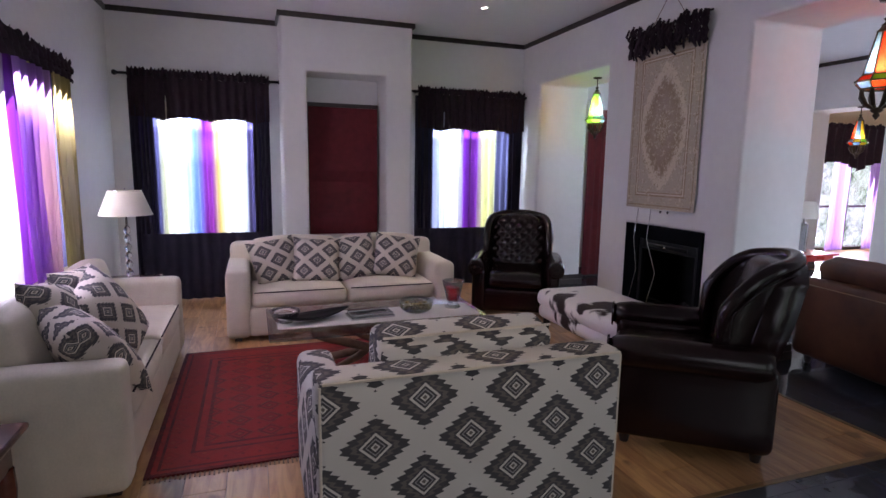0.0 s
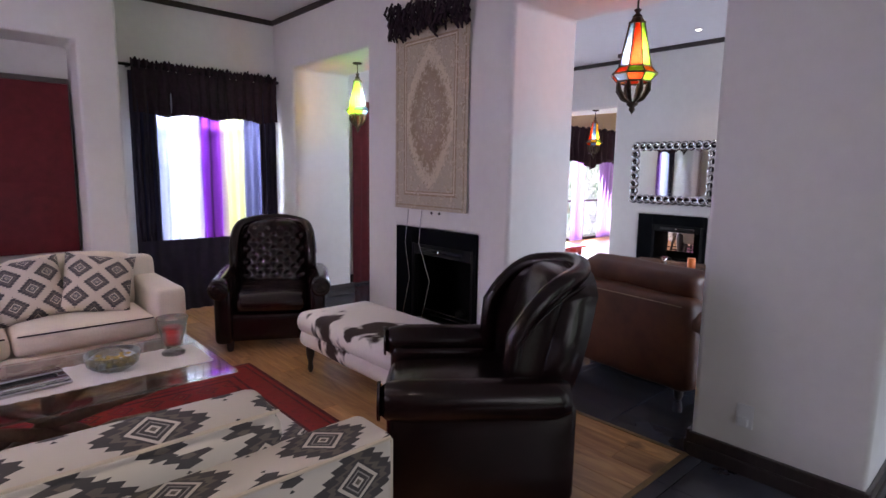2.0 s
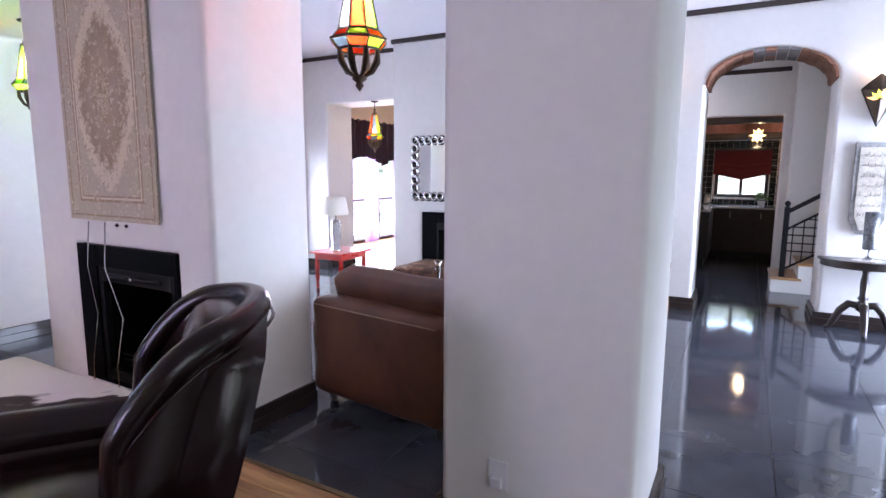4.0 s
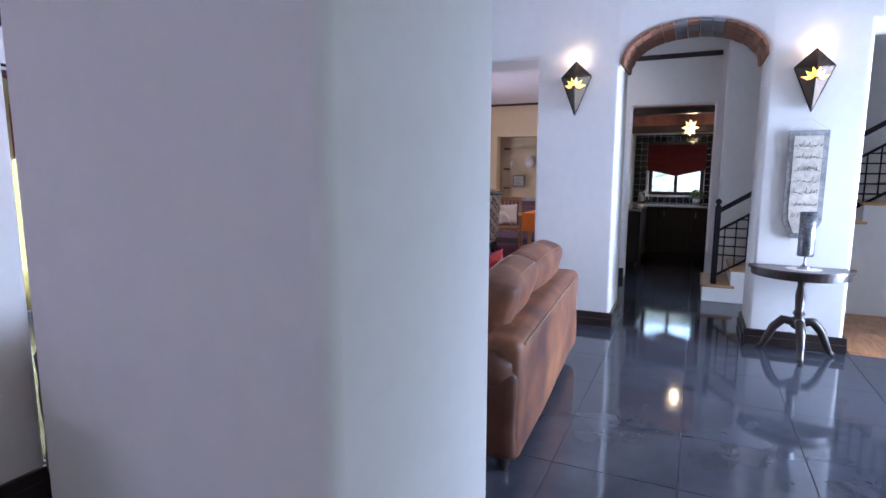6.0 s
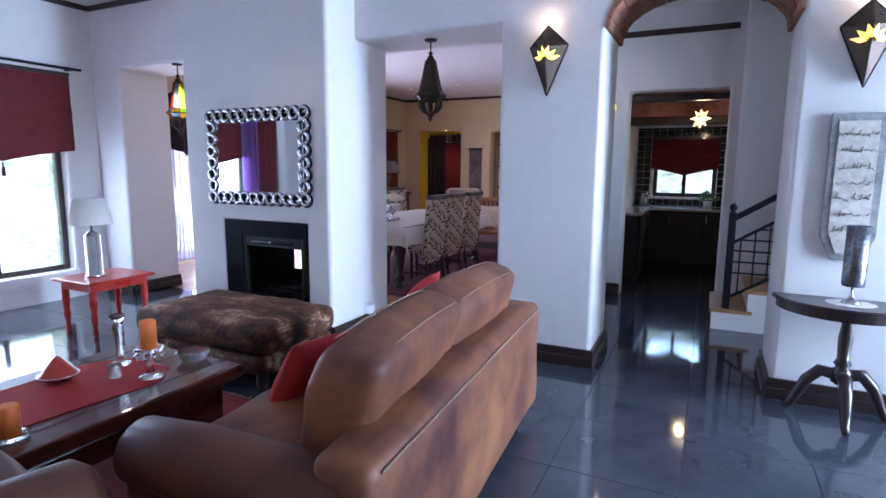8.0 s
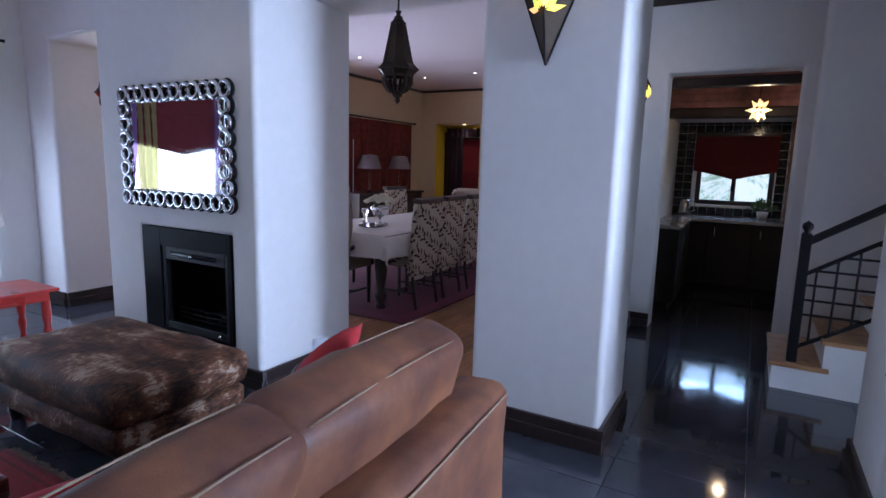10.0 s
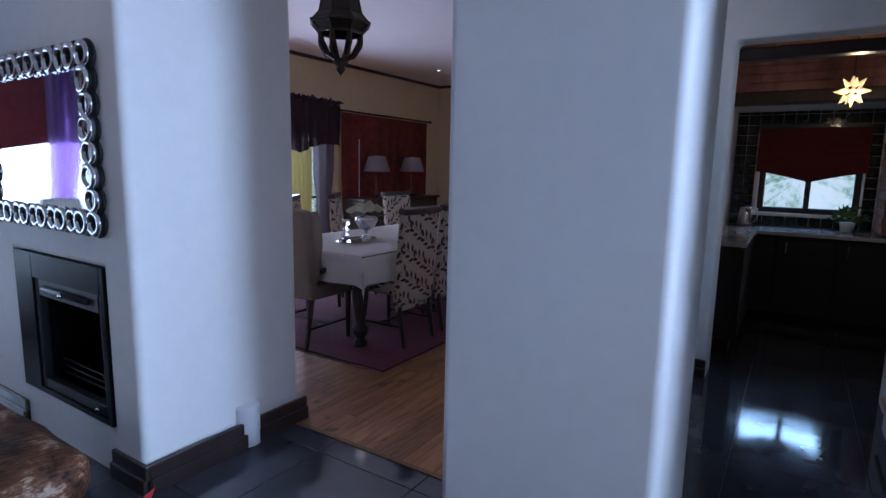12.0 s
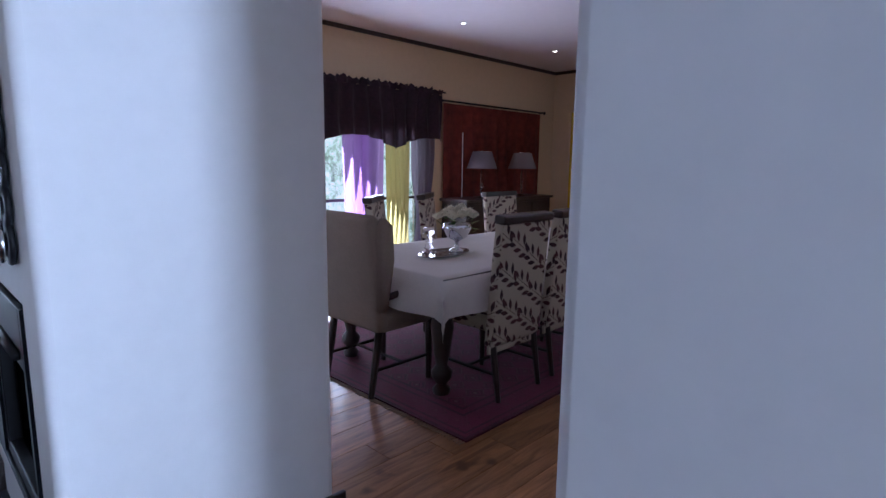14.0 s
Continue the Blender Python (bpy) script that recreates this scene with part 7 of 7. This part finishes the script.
for row in range(9):
    for col in range(10):
        y0 = -1.2 + col * 0.25 + (0.125 if row % 2 else 0)
        if y0 + 0.235 > 1.35:
            continue
        if "b" not in br_me:
            br_me["b"] = mesh_of("brick", box(-0.014, 0.0, 0, 0.235, 0, 0.07, 0.004, 1), PURPLEBRICK)
        b = new("brick", br_me["b"])
        b.parent, b.matrix_basis = bar, pose(0.0, y0, 0.13 + row * 0.08)


def slat_chair(m):
    s = thing("wooden_armchair", m, "honey-coloured slatted wooden armchair with a cream cushion", "chair")
    for x in (-0.26, 0.26):
        for y in (-0.25, 0.25):
            part("leg", box(x - 0.025, x + 0.025, y - 0.025, y + 0.025, 0, 0.62 if y < 0 else 0.95, 0.004), OAKFURN, s)
        part("armrest", box(x - 0.04, x + 0.04, -0.3, 0.27, 0.62, 0.65, 0.006), OAKFURN, s)
        for k in range(6):
            part("slat", box(x - 0.008, x + 0.008, -0.19 + k * 0.07, -0.16 + k * 0.07, 0.3, 0.62), OAKFURN, s)
    part("seat", box(-0.26, 0.26, -0.26, 0.26, 0.38, 0.42, 0.005), OAKFURN, s)
    part("rail", box(-0.24, 0.24, 0.23, 0.27, 0.88, 0.95, 0.005), OAKFURN, s)
    for k in range(6):
        part("slat", box(-0.19 + k * 0.07, -0.16 + k * 0.07, 0.24, 0.255, 0.42, 0.88), OAKFURN, s)
    c = new("scatter_cushion", mesh_of("scatter_cushion", pillow(0.4, 0.4, 0.14, 2), WHITE_CLOTH, True))
    c.matrix_basis = m @ pose(0, 0.13, 0.63, 68)
    tagged(c, "small cream cushion on the wooden armchair", "cushion")


slat_chair(pose(12.6, 3.6, 0, 0, 0, -70))
ot2 = thing("small_table", pose(12.25, 2.62, 0), "small wooden table under an orange cloth", "table")
part("tabletop", box(-0.4, 0.4, -0.4, 0.4, 0.7, 0.73, 0.005), OAKFURN, ot2)
for x in (-0.34, 0.34):
    for y in (-0.34, 0.34):
        part("leg", box(x - 0.03, x + 0.03, y - 0.03, y + 0.03, 0, 0.7, 0.004), OAKFURN, ot2)
oc = thing("tablecloth", pose(12.25, 2.62, 0.732), "plain orange cloth hanging over the small table", "tablecloth")
part("cloth", box(-0.45, 0.45, -0.45, 0.45, 0, 0.006, 0.002), simple("orange_cloth", (0.75, 0.2, 0.03), 0.85, grain=50), oc)
for a in ((-0.46, -0.455, -0.45, 0.45), (-0.45, 0.45, 0.455, 0.46), (0.455, 0.46, -0.45, 0.45)):
    part("drop", box(a[0], a[1], a[2], a[3], -0.3, 0.003), bpy.data.materials["orange_cloth"], oc)

# ---- hall, stairs, kitchen ----
hg = thing("wall_hanging", pose(10.15, 1.42, 1.25), "narrow patterned cloth hanging on a wooden rod in the hall", "wall hanging")
part("cloth", box(-0.14, 0.14, 0.0, 0.015, -0.45, 0.4, 0.002), bpy.data.materials["parchment_stone"], hg)
part("rod", tube([(-0.18, 0.0, 0.41), (0.18, 0.0, 0.41)], 0.015, 8), DARKWOOD, hg)
for k in range(6):
    part("motif", box(-0.1, 0.1, -0.004, 0.0, -0.36 + k * 0.12, -0.3 + k * 0.12), BRONZE, hg)
walls("hall_pier", "x", 10.35, 10.6, [full(-2.7, 0.18)])

sta = thing("staircase", pose(0, 0, 0), "wooden treads and white risers climbing beside the hall", "staircase", kind="structure")
X0, X1 = 9.58, 10.35
for i in range(9):
    yf = 0.31 - 0.28 * i
    zz = 0.19 * (i + 1)
    part("tread", box(X0 - 0.02, X1, yf - 0.32, yf + 0.02, zz - 0.03, zz, 0.006), OAK, sta, "oak stair tread")
    part("riser", box(X0, X1, yf - 0.28, yf, 0 if i == 0 else zz - 0.19 - 0.0, zz - 0.03), PLASTER, sta, "white plastered riser")
    if i:
        part("stringer", box(X0, X0 + 0.1, yf - 0.28, yf, 0.0, zz - 0.19), PLASTER, sta, "white plastered stair side")
nw = thing("stair_railing", pose(X0 + 0.06, 0, 0), "black iron stair railing with a lattice panel and ball-topped post", "railing")
part("newel", box(-0.03, 0.03, 0.17, 0.23, 0.19, 1.06, 0.004), BLACK_METAL, nw)
part("newel_ball", lathe([(0.03, 1.06), (0.018, 1.075), (0.034, 1.1), (0.03, 1.125), (0.008, 1.14), (0, 1.15)], 14, at=(0, 0.2, 0)), BLACK_METAL, nw, smooth=True)
SL = 0.65


def along(y, up):
    return 1.0 + up + (0.2 - y) * SL


for name, up, r in (("handrail", 0.0, 0.026), ("upper_rail", -0.22, 0.014), ("lower_rail", -0.72, 0.014)):
    part(name, tube([(0, 0.2, along(0.2, up)), (0, -2.1, along(-2.1, up))], r, 8), BLACK_METAL, nw)
y = 0.12
while y > -2.1:
    part("upright", tube([(0, y, along(y, -0.72)), (0, y, along(y, -0.22))], 0.008, 6), BLACK_METAL, nw)
    y -= 0.11
for k in range(1, 26):
    zz = 0.42 + 0.1 * k
    y_hi = 0.2 - (zz + 0.22 - 1.0) / SL
    y_lo = 0.2 - (zz + 0.72 - 1.0) / SL
    a, b = min(0.17, max(y_lo, y_hi)), min(0.17, min(y_lo, y_hi))
    a, b = max(-2.1, a), max(-2.1, b)
    if a - b > 0.03:
        part("crossbar", tube([(0, a, zz), (0, b, zz)], 0.008, 6), BLACK_METAL, nw)

BRICK_OLD = simple("plum_red_brick", (0.27, 0.125, 0.13), 0.8, spread=0.5, grain=9, bump=0.6)
solid("kitchen_beam", box(12.08, 12.3, -0.45, 1.45, 2.03, 2.13, 0.01), DARKWOOD, "structure")
bm = box(12.12, 12.28, -0.45, 1.45, 2.13, 2.5)
for i in range(5):
    for j in range(9):
        y0 = -0.44 + j * 0.22 - (0.11 if i % 2 else 0)
        if y0 > -0.45 and y0 + 0.2 < 1.45:
            box(12.1 + 0.008 * ((i * 7 + j * 3) % 3) / 2, 12.12, y0, y0 + 0.208, 2.135 + i * 0.072, 2.2 + i * 0.072, bm=bm)
solid("brick_header", bm, BRICK_OLD, "structure")
solid("door_lintel", box(10.86, 10.98, 0.2, 1.3, 2.19, 2.27, 0.01), DARKWOOD, "structure")
solid("kitchen_ceiling", box(12.3, 13.1, -0.45, 1.45, 2.05, 2.5), CEILING, "structure")
bm = box(10.86, 12.1, -0.45, 1.45, 2.5, 2.56)
rnd = random.Random(4)
for i in range(16):
    for j in range(9):
        x0, y0 = 10.87 + i * 0.077, -0.44 + j * 0.24 - (0.12 if i % 2 else 0)
        if y0 > -0.45 and y0 + 0.23 < 1.45:
            d = rnd.uniform(0, 0.01)
            box(x0, x0 + 0.068, y0, y0 + 0.226, 2.482 + d, 2.5, bm=bm)
solid("brick_ceiling", bm, BRICK, "structure")
solid("kitchen_side_pier", box(12.45, 13.1, -0.45, 0.2, 0.92, 2.046), BRICK, "structure")
pier = bpy.data.objects["kitchen_side_pier"]
me = mesh_of("brick", box(0, 0.2, 0, 0.012, 0, 0.065, 0.003, 1), BRICK)
me2 = mesh_of("brick", box(-0.012, 0, 0, 0.2, 0, 0.065, 0.003, 1), BRICK)
for row in range(15):
    for col in range(3):
        x0 = 12.46 + col * 0.213 + (0.05 if row % 2 else 0)
        if x0 + 0.2 < 13.1:
            b = new("brick", me)
            b.parent, b.matrix_basis = pier, pose(x0, 0.2, 0.93 + row * 0.074)
        y0 = -0.43 + col * 0.213
        b = new("brick", me2)
        b.parent, b.matrix_basis = pier, pose(12.45, y0, 0.93 + row * 0.074)
BLACKWOOD = simple("black_stained_wood", (0.011, 0.007, 0.007), 0.6, spread=0.4, grain=40, bump=0.1, stretch=(1, 1, 0.15))
kc = thing("kitchen_cabinet", pose(12.5, 0, 0), "black kitchen base cabinets with panelled doors below the window", "cabinet")
part("body", box(0.02, 0.6, -0.44, 1.44, 0.1, 0.86), BLACKWOOD, kc)
for k in range(4):
    part("door", box(0.0, 0.02, -0.43 + k * 0.47, 0.02 + k * 0.47, 0.12, 0.84, 0.004), BLACKWOOD, kc)
    part("handle", tube([(-0.02, -0.05 + k * 0.47, 0.7), (-0.02, -0.05 + k * 0.47, 0.8)], 0.006, 6), CHROME, kc)
part("plinth", box(0.05, 0.6, -0.44, 1.44, 0, 0.1), BLACK_METAL, kc)
wt = thing("worktop", pose(12.5, 0, 0.86), "pale polished stone worktop along the window wall", "worktop")
part("slab", box(-0.03, 0.6, -0.44, 1.44, 0, 0.035, 0.005), GRANITE, wt)
kc2 = thing("kitchen_cabinet", pose(11.3, 1.15, 0), "black kitchen base cabinet beside the doorway", "cabinet")
part("body", box(0, 1.15, 0.02, 0.3, 0.1, 0.86), BLACKWOOD, kc2)
part("plinth", box(0, 1.15, 0.05, 0.3, 0, 0.1), BLACK_METAL, kc2)
for k in range(2):
    part("door", box(0.02 + k * 0.57, 0.56 + k * 0.57, 0.0, 0.02, 0.12, 0.84, 0.004), BLACKWOOD, kc2)
part("worktop", box(-0.02, 1.17, -0.02, 0.3, 0.86, 0.895, 0.005), GRANITE, kc2, "pale polished stone worktop")
kt = thing("kettle", pose(12.95, 1.28, 0.895), "shiny steel kettle on the pale worktop", "kettle")
part("body", lathe([(0, 0), (0.07, 0), (0.075, 0.02), (0.055, 0.18), (0.03, 0.2), (0, 0.205)], 20), CHROME, kt, smooth=True)
part("handle", tube([(0, -0.05, 0.18), (0, -0.11, 0.17), (0, -0.11, 0.06), (0, -0.07, 0.04)], 0.009, 8), CHROME, kt, smooth=True)
pl = thing("potted_plant", pose(12.95, 0.42, 0.895), "small leafy green plant in a white pot by the window", "plant")
part("pot", lathe([(0, 0), (0.05, 0), (0.065, 0.09), (0.06, 0.09), (0, 0.075)], 18), SOCKET, pl, "small white flower pot", True)
bm = bmesh.new()
for k in range(170):
    a, e = random.uniform(0, 6.28), random.uniform(0.1, 1.4)
    d = Vector((math.cos(a) * math.cos(e), math.sin(a) * math.cos(e), math.sin(e)))
    c = Vector((0, 0, 0.08)) + d * random.uniform(0.04, 0.16)
    t_ = d.cross(Vector(noise.random_unit_vector())).normalized() * 0.013
    bm.faces.new([bm.verts.new(p) for p in (c, c + d * 0.02 + t_, c + d * 0.045 - Vector((0, 0, 0.01)), c + d * 0.02 - t_)])
tagged(part("leaves", bm, LEAFGREEN, pl, "small bright green leaves"), kind="stuff")
roman_blind(pose(13.06, 0.77, 0, 0, 0, -90), 0.92, 1.89, 1.45, "dark red kitchen blind with a pointed hem", 0.1)
star = thing("star_lantern", pose(11.85, 0.57, 2.07), "lit many-pointed glass star lantern hanging before the beam", "lantern")
me_s = mesh_of("star_point", lathe([(0.027, 0), (0, 0.075)], 4), emitter("star_glass", (1, 0.74, 0.34), 1.1))
for v in [Vector((math.cos(a) * math.cos(e), math.sin(a) * math.cos(e), math.sin(e))) for e, cnt in ((0, 8), (0.85, 5), (-0.85, 5), (1.57, 1), (-1.57, 1)) for a in [2 * math.pi * k / cnt + e for k in range(cnt)]]:
    p = new("star_point", me_s)
    p.parent = star
    p.matrix_basis = Matrix.Translation(v * 0.05) @ v.to_track_quat("Z", "Y").to_matrix().to_4x4()
part("core", lathe([(0, -0.055), (0.04, -0.035), (0.055, 0), (0.04, 0.035), (0, 0.055)], 10), BRONZE, star)
part("chain", tube([(0, 0, 0.1), (0, 0, 0.44)], 0.004, 6), BRONZE, star)
lamp = new("star_light", bpy.data.lights.new("star_light", "POINT"))
lamp.data.energy, lamp.data.color, lamp.data.shadow_soft_size = 5, (1, 0.75, 0.45), 0.05
lamp.matrix_basis = pose(11.7, 0.55, 2.0)

# ---- outside ----


def outlook(name, m, w, h, strength):
    """A bright plain view of garden and sky outside a window."""
    mt, nt, b = nodes_of(name)
    v = coords(nt, "Object")
    n1, n2 = noise_of(nt, v, 1.6, 6, 0.7), noise_of(nt, v, 9, 4, 0.7)
    mixn = calc(nt, "ADD", calc(nt, "MULTIPLY", n1, 0.6), calc(nt, "MULTIPLY", n2, 0.4))
    c = ramp(nt, mixn, [(0.42, (0.05, 0.11, 0.05)), (0.47, (0.35, 0.5, 0.4)), (0.53, (0.9, 0.96, 1.0))])
    b.inputs["Base Color"].default_value = (0, 0, 0, 1)
    nt.links.new(c, b.inputs["Emission Color"])
    b.inputs["Emission Strength"].default_value = strength
    bm = bmesh.new()
    bm.faces.new([bm.verts.new(p) for p in ((-w / 2, 0, -h / 2), (w / 2, 0, -h / 2), (w / 2, 0, h / 2), (-w / 2, 0, h / 2))])
    ob = solid("backdrop", bm, mt, "structure")
    ob.matrix_basis = m
    ob.visible_shadow = False
    return ob


outlook("garden_north", pose(2.5, 9.3, 1.0), 16, 7, 3.0)
outlook("garden_north_east", pose(13.5, 9.6, 1.0), 9, 7, 1.5)
outlook("garden_west", pose(-3.4, 3.9, 1.0, 0, 0, 90), 9, 7, 1.6)
outlook("garden_east", pose(15.1, 0.8, 1.4, 0, 0, 90), 2.4, 3.2, 1.3)
# Never in view; glows to light the rooms through the south openings.
outlook("garden_south", pose(4.5, -5.0, 1.0), 16, 7, 1.5)

# ---- floors, piece by piece ----
floor_base = bpy.data.objects["floor"]
T = 0.58


def lay(me_cache, x0, x1, y0, y1, material, name):
    key = (round(x1 - x0, 3), round(y1 - y0, 3), material.name)
    if key not in me_cache:
        me_cache[key] = mesh_of(name, box(0, x1 - x0, 0, y1 - y0, -0.012, 0, 0.0015, 1), material)
    b = new(name, me_cache[key])
    b.parent, b.matrix_basis = floor_base, pose(x0, y0, 0)


cache = {}
WOOD = ((-1.6, 3.48, 1.68, 6.9), (8.49, 17.15, 1.6, 7.8), (8.05, 10.35, -2.9, -0.76))


def pieces(a0, a1, step, start):
    k = math.floor((a0 - start) / step)
    while start + k * step < a1 - 1e-6:
        lo, hi = max(a0, start + k * step), min(a1, start + (k + 1) * step)
        if hi - lo > 0.02:
            yield lo, hi
        k += 1


for rx0, rx1, ry0, ry1 in ((-2.8, 8.05, -2.9, 1.68), (3.48, 8.49, 1.68, 6.9), (8.05, 13.1, -0.76, 1.68)):
    for xa, xb in pieces(rx0, rx1, T, 6.02):
        for ya, yb in pieces(ry0, ry1, T, -0.15):
            lay(cache, xa + 0.0015, xb - 0.0015, ya + 0.0015, yb - 0.0015, TILE, "tile")
rnd = random.Random(7)
PW, PL = 0.19, 1.25
for n, (x0, x1, y0, y1) in enumerate(WOOD):
    across_x = n != 1
    a0, a1, l0, l1 = (x0, x1, y0, y1) if across_x else (y0, y1, x0, x1)
    for a, b in pieces(a0, a1, PW, a0):
        for c, d in pieces(l0, l1, PL, l0 - rnd.choice((0, 0.25, 0.5, 0.75, 1.0))):
            q = (a + 0.0008, b - 0.0008, c + 0.0008, d - 0.0008) if across_x else (c + 0.0008, d - 0.0008, a + 0.0008, b - 0.0008)
            lay(cache, *q, OAK if n == 0 else OAKD, "plank")
for a in ((-1.6, 3.5, 1.665, 1.695), (3.465, 3.495, 1.68, 6.58), (8.475, 8.505, 1.83, 3.1)):
    solid("floor_strip", box(*a, 0.0, 0.006, 0.002), simple("brass_strip", (0.2, 0.12, 0.05), 0.35, 0.3), "structure")

# black wall tiles round the kitchen window
kw = bpy.data.objects["wall_kitchen_east"]
me = mesh_of("tile", box(-0.01, 0, 0, 0.098, 0, 0.098, 0.002, 1), DARKTILE)
for i in range(13):
    for j in range(15):
        y0, z0 = 0.22 + i * 0.102, 0.9 + j * 0.102
        if y0 + 0.09 > 1.44 or (0.3 < y0 + 0.05 < 1.22 and 1.02 < z0 + 0.05 < 1.96):
            continue
        b = new("tile", me)
        b.parent, b.matrix_basis = kw, pose(13.1, y0, z0)
